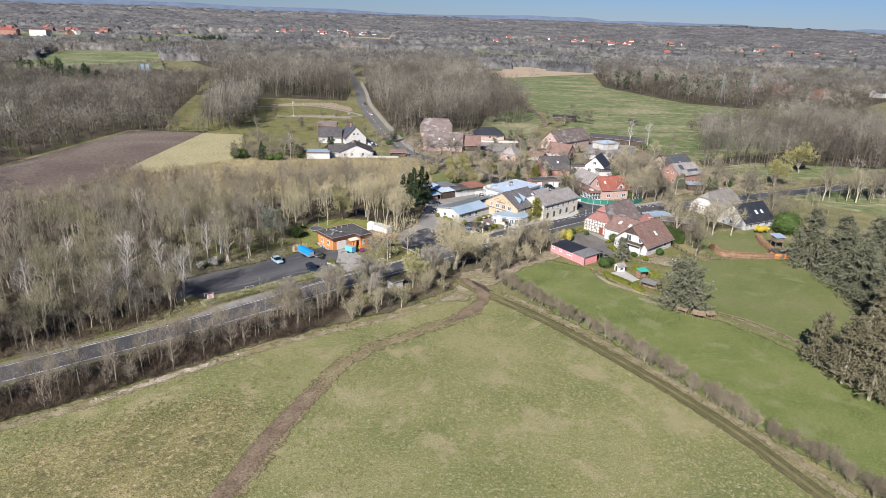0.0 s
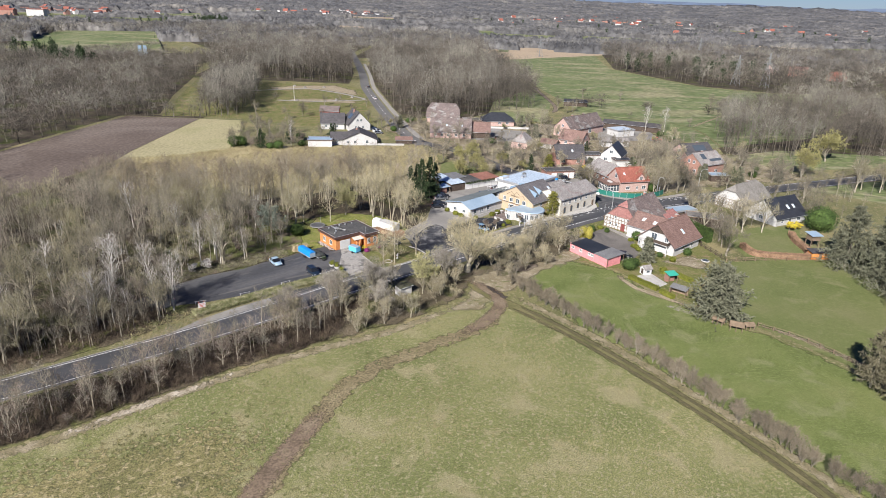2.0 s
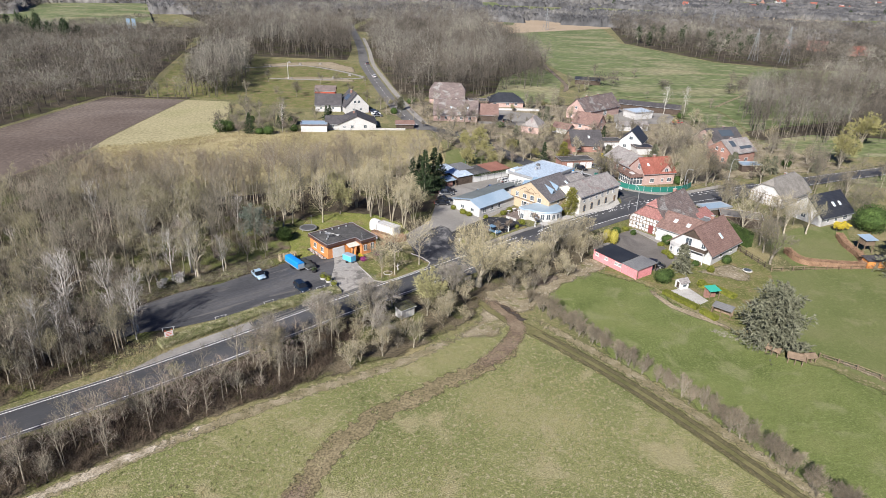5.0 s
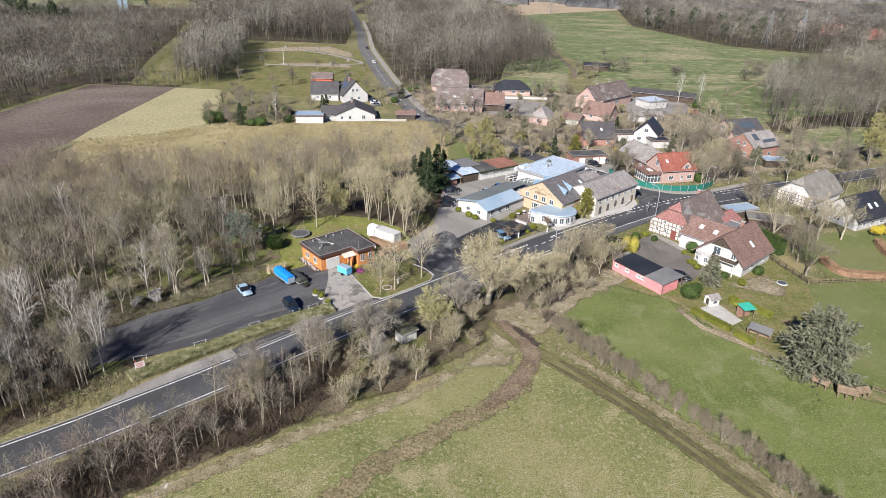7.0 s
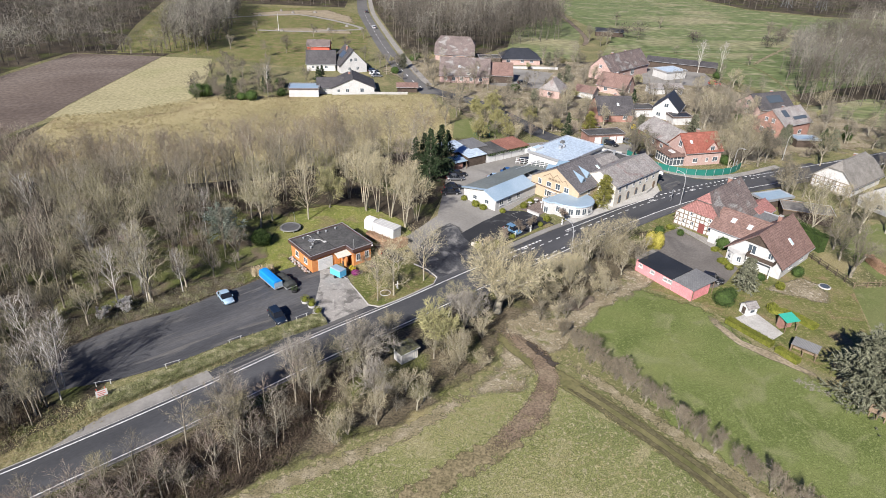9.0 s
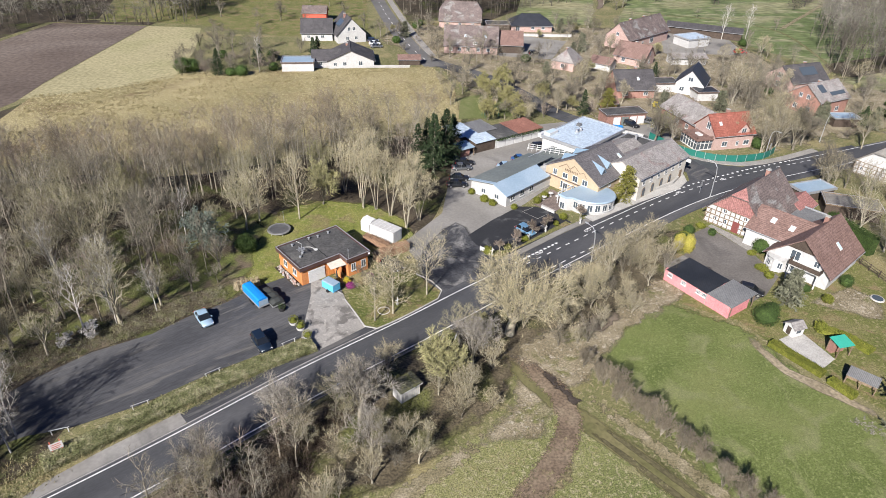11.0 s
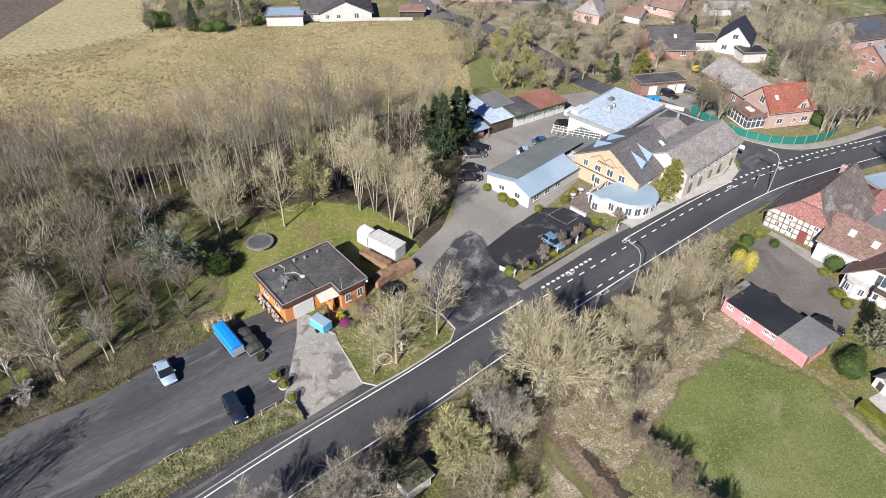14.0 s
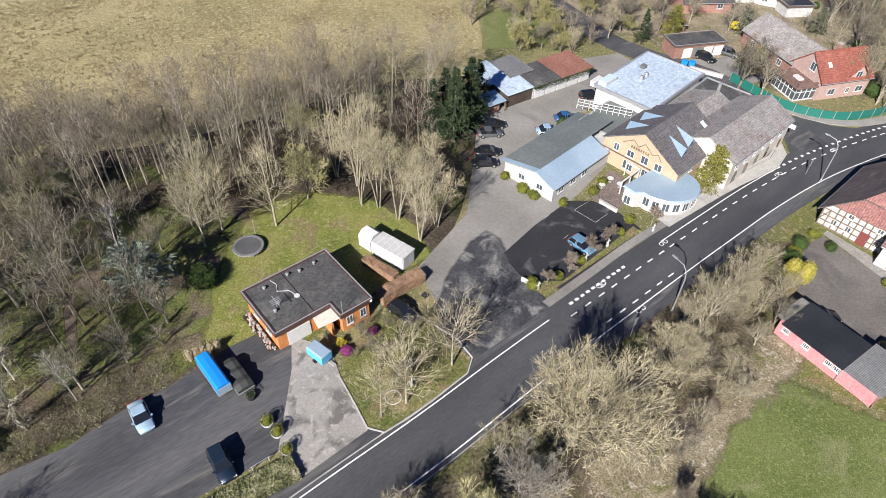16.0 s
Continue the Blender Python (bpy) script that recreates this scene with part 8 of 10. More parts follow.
for u in (0.05, 3.4):
    part("post", Mesh().box(u, u + 0.12, 0.1, 0.22, 0, 2.15), M["wood"], port)
perg = thing("pergola", "white timber pergola on the inn terrace", "pergola", 24.4, 195.4, 44, 0, "fittings of the inn")
part("beam", Mesh().box(-0.2, 4.6, -0.1, 0.1, 2.3, 2.5), M["white"], perg)
part("beam", Mesh().box(4.4, 4.6, 0.1, 2.4, 2.3, 2.5), M["white"], perg)
for u, v in ((-0.1, 0), (2.2, 0), (4.5, 0), (4.5, 2.3)):
    part("post", Mesh().box(u - 0.08, u + 0.08, v - 0.08, v + 0.08, 0, 2.3), M["white"], perg)
wallb = thing("planter_wall", "low white wall with planters", "wall", 20.9, 193.2, -46, 0, "fittings of the inn")
part("wall", Mesh().box(0, 3.2, -0.15, 0.15, 0, 0.6), M["white_wall"], wallb)
part("coping", Mesh().box(-0.05, 3.25, -0.2, 0.2, 0.6, 0.68), M["kerb"], wallb)
corner = ribbon("retaining_wall", [(37.5, 196.2), (44, 200.7), (50.6, 205), (52.6, 207.6), (52.8, 212)], 0.2, -0.2, 0.12, M["kerb"], "curved concrete wall at the road corner", height=0.7)

# red-roofed brick house with a conservatory
redh = house("brick_house", "red brick house with bright red tiled roof", 70.4, 229.7, 15.0, 10.8, 8.2, 3.9, 7.5, "brick_pale", "tile_red", wins=[("S", -2.4, 0.9, 1.5, 1.2), ("S", 1.2, 0.9, 0.8, 1.1), ("S", 3.7, 0.9, 1.6, 1.2), ("E", -1.5, 0.9, 1.3, 1.2), ("E", 1.2, 4.6, 1.0, 1.2), ("W", 0.8, 4.4, 1.4, 1.6)], chimneys=[(0.6, 1.2, 0.6)], skylights=[("S", -3.2, 0.5, 0.7, 1.0)])
gab = Mesh().section([(-1.6, 3.4), (1.6, 3.4), (1.6, 4.6), (0, 6.3), (-1.6, 4.6)], 0, 4.0)
gb = part("cross_gable", gab, M["brick_pale"], redh, "brick cross gable", pose(2.2, -4.12, 0, 0, 0, 90))
part("gable_roof", Mesh().slab([[(-0.3, -1.95, 4.35), (4.0, -1.95, 4.35), (4.0, 0, 6.42), (-0.3, 0, 6.42)], [(4.0, 1.95, 4.35), (-0.3, 1.95, 4.35), (-0.3, 0, 6.42), (4.0, 0, 6.42)]], 0.16), M["tile_red"], gb)
window_at(redh, 1.3, 1.3, pose(2.2, -4.14, 3.9))
cons = thing("conservatory", "white-framed glass conservatory under a roof terrace", "conservatory", 63.2, 227.6, 15.0, 0, "houses of the village")
part("floor", Mesh().box(-2.3, 2.3, -3.4, 3.2, -0.1, 0.15), M["setts"], cons)
part("glass", Mesh().box(-2.2, 2.2, -3.3, 3.1, 0.15, 2.5), M["pane"], cons)
for k in range(7):
    v = -3.32 + k * 1.08
    part("mullion", Mesh().box(-2.3, -2.18, v - 0.06, v + 0.06, 0.1, 2.6).box(2.18, 2.26, v - 0.06, v + 0.06, 0.1, 2.6), M["white"], cons)
for k in range(5):
    u = -2.24 + k * 1.12
    part("mullion", Mesh().box(u - 0.06, u + 0.06, -3.4, -3.28, 0.1, 2.6), M["white"], cons)
part("transom", Mesh().box(-2.32, 2.3, -3.42, -3.26, 1.75, 1.85).box(-2.32, -2.16, -3.4, 3.2, 1.75, 1.85).box(-2.32, 2.3, -3.42, -3.26, 0.1, 0.3).box(-2.32, -2.16, -3.4, 3.2, 0.1, 0.3), M["white"], cons)
part("terrace_roof", Mesh().box(-2.6, 2.6, -3.7, 3.4, 2.6, 2.85), M["tile_brown"], cons, "brown tiled edge of the roof terrace")
part("parapet", Mesh().box(-2.3, 2.4, -3.3, -3.1, 2.85, 3.4).box(-2.3, -2.1, -3.3, 3.2, 2.85, 3.4), M["tile_brown"], cons)
part("terrace_chair", Mesh().box(-0.4, 0.6, -1.2, 0.6, 2.86, 3.2), M["white"], cons)
fence = thing("garden_fence", "curved green panel fence with metal posts", "fence", 0, 0)
fl = smooth_line([(52.6, 231), (55.2, 226.5), (58.4, 221.9), (60.6, 220), (64.6, 218.1), (69.5, 217.8), (76.7, 219.9), (81, 223.8)], 2.0)
for a, b in zip(fl, fl[1:]):
    d = (b - a)
    n = Vector((-d.y, d.x)).normalized() * 0.03
    part("panel", Mesh().prism([tuple(a - n), tuple(b - n), tuple(b + n), tuple(a + n)], 0.05, 1.75), M["green_fence"], fence)
    part("post", Mesh().box(a.x - 0.05, a.x + 0.05, a.y - 0.05, a.y + 0.05, 0, 1.85), M["metal"], fence)
house("long_barn", "long low house with a pale grey slate roof", 66.8, 240.2, -72.0, 17.0, 9.0, 3.2, 6.0, "brick_red", "tile_grey", wins=[("S", -5, 1, 1.2, 1.2), ("S", -1, 1, 1.2, 1.2), ("S", 3, 1, 1.2, 1.2), ("W", 0, 1, 1.4, 1.2)])
gar = flat_building("brick_garages", "red brick garage block with four doors", 48.4, 242.7, 13.6, [(-5.6, -2.4), (5.6, -2.4), (5.6, 2.4), (-5.6, 2.4)], 2.9, "brick_red", "bitumen", over=0.2, band=0.3, group="garages")
for k, c in enumerate(("white", "sheet_dark", "white", "white")):
    add_door(gar, 11.2, 4.8, "S", -2.6 + k * 2.3, 2.0, 2.1, c, "garage_door")
house("brown_house", "brick house with a large dark brown roof", 56.4, 267.0, 6.0, 11.5, 10.4, 2.7, 6.7, "brick_red", "tile_dark", wins=[("S", -3, 0.9, 1.4, 1.2), ("S", 3, 0.9, 1.4, 1.2)], skylights=[("S", 1.0, 0.5, 0.7, 1.1)], chimneys=[(1, 0.8, 0.6)])
house("white_house", "white rendered house with a glossy black roof", 76.0, 270.4, 62.0, 10.0, 8.0, 3.4, 7.2, "white_wall", "tile_black", wins=[("W", -2, 0.9, 1.4, 1.3), ("W", 2, 0.9, 1.4, 1.3), ("W", 0, 4.0, 1.4, 1.3), ("S", 0, 0.9, 1.6, 1.3)])
flat_building("white_annex", "low white annex with a black flat roof", 67.0, 270.5, 8, [(-4.5, -2.5), (4, -2.5), (4, 2.5), (-4.5, 2.5)], 2.8, "white_wall", "bitumen", group="garages")
flat_building("white_annex", "low white sun room with a black flat roof", 77.4, 263.0, 8, [(-3.2, -2.2), (3, -2.2), (3, 2.2), (-3.2, 2.2)], 2.7, "white_wall", "tile_black", group="garages")
house("small_shed", "small brick outhouse with a red roof", 47.0, 252.4, 10, 3.6, 3.0, 2.2, 3.2, "brick_red", "tile_brown", group="sheds of the village", category="shed")
# two grey-roofed houses
house("grey_house", "brick house with a grey tiled roof and gable window", 106.8, 256.3, 28.0, 12.5, 10.0, 4.4, 7.8, "brick_red", "tile_grey", wins=[("W", -2, 0.9, 1.2, 1.3), ("W", 2, 0.9, 1.2, 1.3), ("W", -1.2, 4.2, 1.1, 1.2), ("W", 1.2, 4.2, 1.1, 1.2), ("S", 2, 0.9, 1.6, 1.3), ("S", -3, 0.9, 1.2, 1.3)], chimneys=[(-1, 0.4, 0.5)], solar=[("S", -2.6, 0.62, 2.2, 2.6), ("S", 2.4, 0.28, 6.0, 1.2)])
house("grey_house", "white-gabled house with dark grey roof", 110.5, 276.4, 20.0, 14.0, 10.5, 3.4, 7.0, "brick_pale", "tile_dark", wins=[("W", 0, 0.9, 2.0, 1.5), ("W", 0, 3.6, 2.0, 1.5), ("S", 0, 0.9, 1.6, 1.2)], solar=[("S", 1.0, 0.55, 6.0, 3.0)], chimneys=[(2, 0.6, 0.5)])
cp = flat_building("carport", "open carport with a teal-grey sheet roof", 108.4, 244.6, 2, [(-3.4, -2.0), (3.4, -2.0), (3.4, 2.0), (-3.4, 2.0)], 2.4, "dark_wood", "sheet_blue", fascia="metal", band=0.2, group="garages", category="carport")
# brick farm beyond
house("brick_farm", "long pink brick farmhouse with a patched weathered roof", 73.5, 326.0, 43.0, 27.0, 10.0, 4.0, 8.8, "brick_pale", "tile_old", wins=[("W", -2.4, 0.9, 1.2, 1.3), ("W", 2.4, 0.9, 1.2, 1.3), ("W", 0, 4.6, 1.2, 1.2), ("S", -8, 0.9, 1.2, 1.2), ("S", -4, 0.9, 1.2, 1.2), ("S", 2, 0.9, 2.4, 2.2)], chimneys=[(-6, 0.4, 0.6), (3, 0.4, 0.5)])
house("brick_cottage", "pale brick cottage with brown-red roof", 65.6, 299.0, -38.0, 11.0, 8.0, 2.8, 6.4, "brick_pale", "tile_brown", wins=[("E", 0, 0.9, 1.3, 1.2), ("E", 0, 3.6, 1.0, 1.1), ("S", -2, 0.9, 1.3, 1.2)], chimneys=[(0, 0.3, 0.5)])
house("red_shed", "low shed with red-brown roof", 53.5, 291.5, -35, 7.0, 5.0, 2.2, 3.6, "white_wall", "tile_brown", group="sheds of the village", category="shed")
house("cottage", "small cottage with a pale grey hipped roof", 41.6, 291.5, 60, 8.0, 7.5, 2.6, 6.0, "brick_pale", "tile_grey", hips=((2.5, 2.6), (2.5, 2.6)), wins=[("W", 0, 0.9, 1.3, 1.2), ("S", 0, 0.9, 1.3, 1.2)], chimneys=[(0, 0.3, 0.4)])
flat_building("white_shed", "pale sheet-walled machine shed", 93.8, 325.0, 25, [(-5, -4), (5, -4), (5, 4), (-5, 4)], 3.2, "white_wall", "bitumen_pale", fascia="metal", group="sheds of the village", category="shed")
house("open_barn", "long open barn with black roof", 104.0, 341.0, -22, 28.0, 8.0, 2.8, 3.8, "dark_wood", "tile_dark", group="sheds of the village", category="barn")
house("field_shed", "dark stable with a black roof", 90.0, 414.0, -10, 14.0, 6.0, 2.6, 3.6, "dark_wood", "tile_black", group="sheds of the village", category="shed")
house("stable", "low white outbuilding with grey roof", 84.0, 300.0, 5, 12.0, 5.0, 2.4, 3.2, "white_wall", "tile_grey", group="sheds of the village", category="shed")
# brown farm
house("farmhouse", "large farmhouse with a brown tiled roof and brick walls", 10.5, 310.5, -2.0, 18.5, 11.5, 2.9, 8.0, "brick_pale", "tile_old", wins=[("S", u, 0.9, 1.2, 1.2) for u in (-7, -4, -1, 2.5, 6)] + [("S", 1.5, 3.2, 1.4, 0.9)], skylights=[("S", 5, 0.45, 0.8, 1.0), ("S", -2, 0.45, 0.8, 1.0)], chimneys=[(0, 0.3, 0.4)])
house("farm_wing", "farm wing with an open carport", 24.5, 311.5, -2.0, 8.0, 10.0, 3.0, 6.4, "dark_wood", "tile_brown")
house("barn", "brick barn with a big half-hipped thatched roof", 7.5, 347.0, -4.0, 16.5, 11.0, 3.0, 9.0, "brick_pale", "tile_old", hips=((2.2, 6.0), (2.2, 6.0)), wins=[("S", -5, 0.9, 1.2, 1.2), ("S", 0, 0.9, 1.2, 1.2), ("S", 5, 0.9, 1.2, 1.2)])
house("bungalow_dark", "pink brick bungalow with a black hipped roof", 35.0, 343.0, 3.0, 16.0, 9.5, 2.6, 5.8, "brick_pale", "tile_black", hips=((4.7, 2.6), (4.7, 2.6)), wins=[("S", -5.5, 0.4, 1.6, 1.9), ("S", 0.5, 1.0, 1.4, 1.1), ("S", 4.5, 1.0, 1.4, 1.1)])
flat_building("garage_dark", "small dark flat-roofed garage", 22.0, 340.0, 3, [(-4.5, -3), (4.5, -3), (4.5, 3), (-4.5, 3)], 2.8, "dark_wood", "bitumen", group="garages")
gw = thing("garden_wall", "long low white garden wall", "wall", 36.0, 331.5, 2.0)
part("wall", Mesh().box(-12, 14, -0.15, 0.15, 0, 0.9), M["white_wall"], gw)
part("coping", Mesh().box(-12.1, 14.1, -0.22, 0.22, 0.9, 1.0), M["kerb"], gw)
# white group beside the reed meadow
flat_building("white_garage", "white garage with a blue-grey flat roof and brick plinth", -45.0, 282.6, 6.5, [(-5.0, -3.4), (4.8, -3.4), (4.8, 3.4), (-5.0, 3.4)], 2.9, "white_wall", "sheet_blue", fascia="fascia", group="garages", category="garage")
house("white_bungalow", "white bungalow with broad dark grey gabled roof", -29.6, 290.2, 99.0, 12.0, 14.5, 2.3, 5.4, "white_wall", "tile_dark", wins=[("W", -2, 0.8, 1.2, 1.2), ("W", 3, 0.8, 1.3, 1.4), ("W", -5, 0.8, 1.0, 1.1)], chimneys=[(2, 1, 0.5)])
house("white_wing", "white wing with grey roof", -37.0, 288.0, 10.0, 9.0, 8.0, 2.4, 4.6, "white_wall", "tile_dark", wins=[("S", -2, 0.8, 1.1, 1.1), ("S", 1.5, 0.8, 1.1, 1.1)])
house("white_gable_house", "white rendered house with steep blue-grey roof", -34.6, 321.0, 112.0, 12.0, 10.5, 3.0, 8.4, "white_wall", "tile_dark", wins=[("W", -1.6, 1.0, 1.1, 1.2), ("W", 1.6, 1.0, 1.1, 1.2), ("W", -0.9, 4.2, 1.1, 1.3), ("W", 0.9, 4.2, 1.1, 1.3)], chimneys=[(0, 0.8, 0.6)], solar=[("N", 0, 0.5, 5, 3)])
house("white_side_house", "white house with a dark blue-grey roof", -45.6, 321.0, 6.0, 11.0, 9.0, 3.0, 6.8, "white_wall", "tile_dark", wins=[("S", -3, 1.0, 1.0, 1.1), ("S", 2, 1.0, 1.2, 1.1)])
house("red_barn", "red-walled shed with rusty dark roof", -51.5, 350.0, 2.0, 9.5, 6.0, 3.4, 5.2, "red_wood", "tile_old", group="sheds of the village", category="barn")
house("red_garden_shed", "small brown garden shed with a red roof", -10.4, 290.8, 4.0, 7.0, 3.6, 2.0, 2.8, "dark_wood", "tile_brown", group="sheds of the village", category="shed")
gw = thing("garden_wall", "low white garden wall along the meadow", "wall", -22, 285.4, 5.0)
part("wall", Mesh().box(-18, 12, -0.12, 0.12, 0, 0.7), M["kerb"], gw)
part("coping", Mesh().box(-18.1, 12.1, -0.18, 0.18, 0.7, 0.78), M["white_wall"], gw)

# half-timbered farmhouse
fh = house("timbered_house", "half-timbered farmhouse with weathered tiled roof", 61.6, 190.6, 42.0, 15.0, 11.4, 3.0, 8.6, "white_wall", "tile_old", over=0.5, hips=((1.6, 7.0), None), doors=[("W", 0.6, 1.3, 2.2, "red_door")],
           wins=[("W", u, 0.9, 0.8, 1.0) for u in (4.6, 2.6, -1.6, -3.6)] + [("W", 2.0, 3.1, 0.8, 0.8), ("W", -2.0, 3.1, 0.8, 0.8)], chimneys=[(4.0, 0.6, 0.6)])
def beam(parent, a, b, L, W, side, t=0.2):
    d = Vector((b[0] - a[0], b[1] - a[1]))
    n = d.length
    m = on_wall(L, W, side, a[0], a[1]) @ pose(0, 0, 0, 0, -math.degrees(math.atan2(d.y, d.x)), 0)
    part("beam", Mesh().box(-t / 2, n + t / 2, -0.03, 0.03, -t / 2, t / 2), M["wood"], parent, m=m)
for z in (0.15, 1.05, 2.0, 2.95, 3.9):
    w = 5.6 if z <= 3 else 5.6 - (z - 3.0) / 5.6 * 5.7
    beam(fh, (-w, z), (w, z), 15.0, 11.4, "W", 0.17)
for k in range(13):
    u = -5.6 + k * 11.2 / 12
    top = 3.9 if abs(u) < 4.6 else 2.95
    beam(fh, (u, 0.15), (u, top), 15.0, 11.4, "W", 0.17)
for a, b in (((-5.6, 1.05), (-4.67, 2.95)), ((5.6, 1.05), (4.67, 2.95))):
    beam(fh, a, b, 15.0, 11.4, "W", 0.15)
part("hung_tiles", Mesh().section([(-4.75, 4.0), (4.75, 4.0), (1.65, 7.05), (-1.65, 7.05)], -7.6, -7.45), M["tile_hung"], fh, "red hung tiles in the gable")
part("hip_tiles", Mesh().add([(-7.95, -1.7, 7.22), (-7.95, 1.7, 7.22), (-6.2, 0, 8.84)], [(0, 2, 1)]), M["tile_hung"], fh)
ext = house("tiled_wing", "farmhouse wing with brown-red tiled roof", 63.4, 180.9, -47.0, 10.0, 9.4, 3.6, 6.2, "white_wall", "tile_brown", over=0.4, skylights=[("S", -1.8, 0.55, 0.9, 1.2), ("S", 1.6, 0.5, 0.9, 1.2)], wins=[("S", -2, 1, 1.2, 1.2)])
gh = house("gabled_house", "white house with brown tiled roof and balcony", 66.0, 175.0, 41.0, 13.0, 10.4, 2.8, 7.4, "white_wall", "tile_brown", over=0.5, ends=0.7, wins=[("W", 2.8, 3.2, 1.0, 1.2), ("W", -1.2, 0.6, 2.0, 1.9), ("S", -2, 0.9, 1.4, 1.3), ("S", 3, 0.9, 1.4, 1.3), ("W", -0.8, 3.0, 1.6, 1.8)], skylights=[("S", 0.6, 0.4, 0.8, 1.5)], chimneys=[(3.5, 0.8, 0.5)])
part("boarding", Mesh().section([(-2.4, 5.1), (2.4, 5.1), (0, 7.25)], -6.62, -6.51), M["dark_wood"], gh, "dark timber boarding in the gable")
bal = part("balcony", Mesh().box(-8.0, -6.5, -4.0, 1.0, 2.6, 2.8), M["white_wall"], gh, "balcony with dark timber rail")
part("rail", Mesh().box(-8.05, -7.95, -4.0, 1.0, 2.8, 3.6).box(-8.05, -6.5, -4.05, -3.95, 2.8, 3.6).box(-8.05, -6.5, 0.95, 1.05, 2.8, 3.6), M["dark_wood"], bal)
for v in (-3.8, 0.8):
    part("post", Mesh().box(-7.95, -7.75, v - 0.1, v + 0.1, 0, 2.6), M["white"], bal)
part("bay_window", Mesh().prism([(-6.4, 1.6), (-6.4, 4.9), (-7.4, 4.4), (-7.9, 3.3), (-7.4, 2.1)], 0, 2.5).prism([(-6.3, 1.4), (-6.3, 5.1), (-7.6, 4.6), (-8.15, 3.3), (-7.6, 1.9)], 2.5, 2.62), M["white_wall"], gh, "white bay window")
for v, a in ((4.1, -120), (3.3, -90), (2.2, -70)):
    window_at(gh, 0.8, 1.2, pose(-7.72, v, 0.9, 0, 0, a))
house("lean_to", "red-roofed lean-to behind the farmhouse", 71.4, 193.2, 42, 6.0, 5.0, 2.4, 3.8, "brick_red", "tile_hung", group="sheds of the village", category="shed")
flat_building("low_shed", "low shed with grey sheet roof", 70.6, 187.0, 42, [(-3.5, -3), (3.5, -3), (3.5, 3), (-3.5, 3)], 2.8, "dark_wood", "sheet_grey", fascia="metal", group="sheds of the village", category="shed")
flat_building("glass_shed", "low shed with pale reflecting sheets", 79.0, 201.5, 20, [(-4, -2), (4, -2), (4, 2), (-4, 2)], 2.2, "dark_wood", "sheet_blue", fascia="metal", group="sheds of the village", category="shed")
cp = flat_building("garden_carport", "carport with weathered grey sheet roof", 83.0, 194.0, -18, [(-5, -2.6), (5, -2.6), (5, 2.6), (-5, 2.6)], 2.6, "dark_wood", "thatch", fascia="wood", band=0.2, group="garages", category="carport")
# pink garage building
pk = thing("pink_shed", "long pink rendered shed with black corrugated roof", "shed", 37.86, 169.26, -56.0, 0, "sheds of the village")
part("wall", Mesh().box(0.5, 12.9, 0.2, 5.2, -0.2, 2.3), M["pink_wall"], pk)
part("roof", Mesh().slab([[(0.9, -0.2, 2.32), (8.8, -0.2, 2.32), (8.8, 5.6, 2.7), (0.9, 5.6, 2.7)]], 0.1), M["sheet_black"], pk, "black corrugated roof")
part("roof", Mesh().slab([[(8.82, -0.1, 2.3), (13.3, -0.1, 2.3), (13.3, 6.4, 2.6), (8.82, 6.4, 2.6)]], 0.1), M["sheet_grey"], pk, "grey corrugated roof")
part("roof", Mesh().slab([[(-0.3, 0.6, 2.2), (0.88, 0.6, 2.2), (0.88, 5.5, 2.5), (-0.3, 5.5, 2.5)]], 0.1), M["thatch"], pk)
for u in (1.6, 4.3, 7.2, 8.2):
    window_at(pk, 0.9, 0.7, pose(u, 0.19, 1.2), bars=3)
for u, v in ((13.05, 0.1), (13.05, 5.9)):
    part("post", Mesh().box(u, u + 0.12, v, v + 0.12, 0, 2.35), M["wood"], pk)
part("downpipe", Mesh().tube([(8.7, 0.1, 2.2), (8.7, 0.1, 0.1)], [0.06, 0.06], 6), M["metal"], pk)
# thatched and white houses to the right
th = house("thatched_house", "half-timbered house with a large grey thatched roof", 104.0, 215.0, 36.0, 16.0, 9.6, 2.8, 7.2, "white_wall", "thatch", over=0.6, hips=((2.2, 5.6), (2.2, 5.6)), wins=[("W", u, 0.9, 0.8, 1.0) for u in (-3, -1, 1, 3)], chimneys=[(2, 0.5, 0.4)], thick=0.35)
for z in (0.15, 1.1, 2.0, 2.9):
    beam(th, (-4.7, z), (4.7, z), 16.0, 9.6, "W", 0.17)
for k in range(11):
    beam(th, (-4.7 + k * 0.94, 0.15), (-4.7 + k * 0.94, 2.8), 16.0, 9.6, "W", 0.17)
house("black_roof_house", "white house with a shiny black tiled roof", 108.0, 200.8, 27.0, 13.5, 10.5, 2.5, 6.8, "white_wall", "tile_black", wins=[("S", -4, 0.8, 1.0, 1.2), ("S", -0.5, 0.6, 1.2, 1.6), ("S", 3.5, 0.6, 1.8, 1.6), ("W", 0, 0.9, 1.4, 1.2)], skylights=[("S", 0.6, 0.45, 0.9, 1.5), ("S", 3.2, 0.45, 0.8, 1.3)])


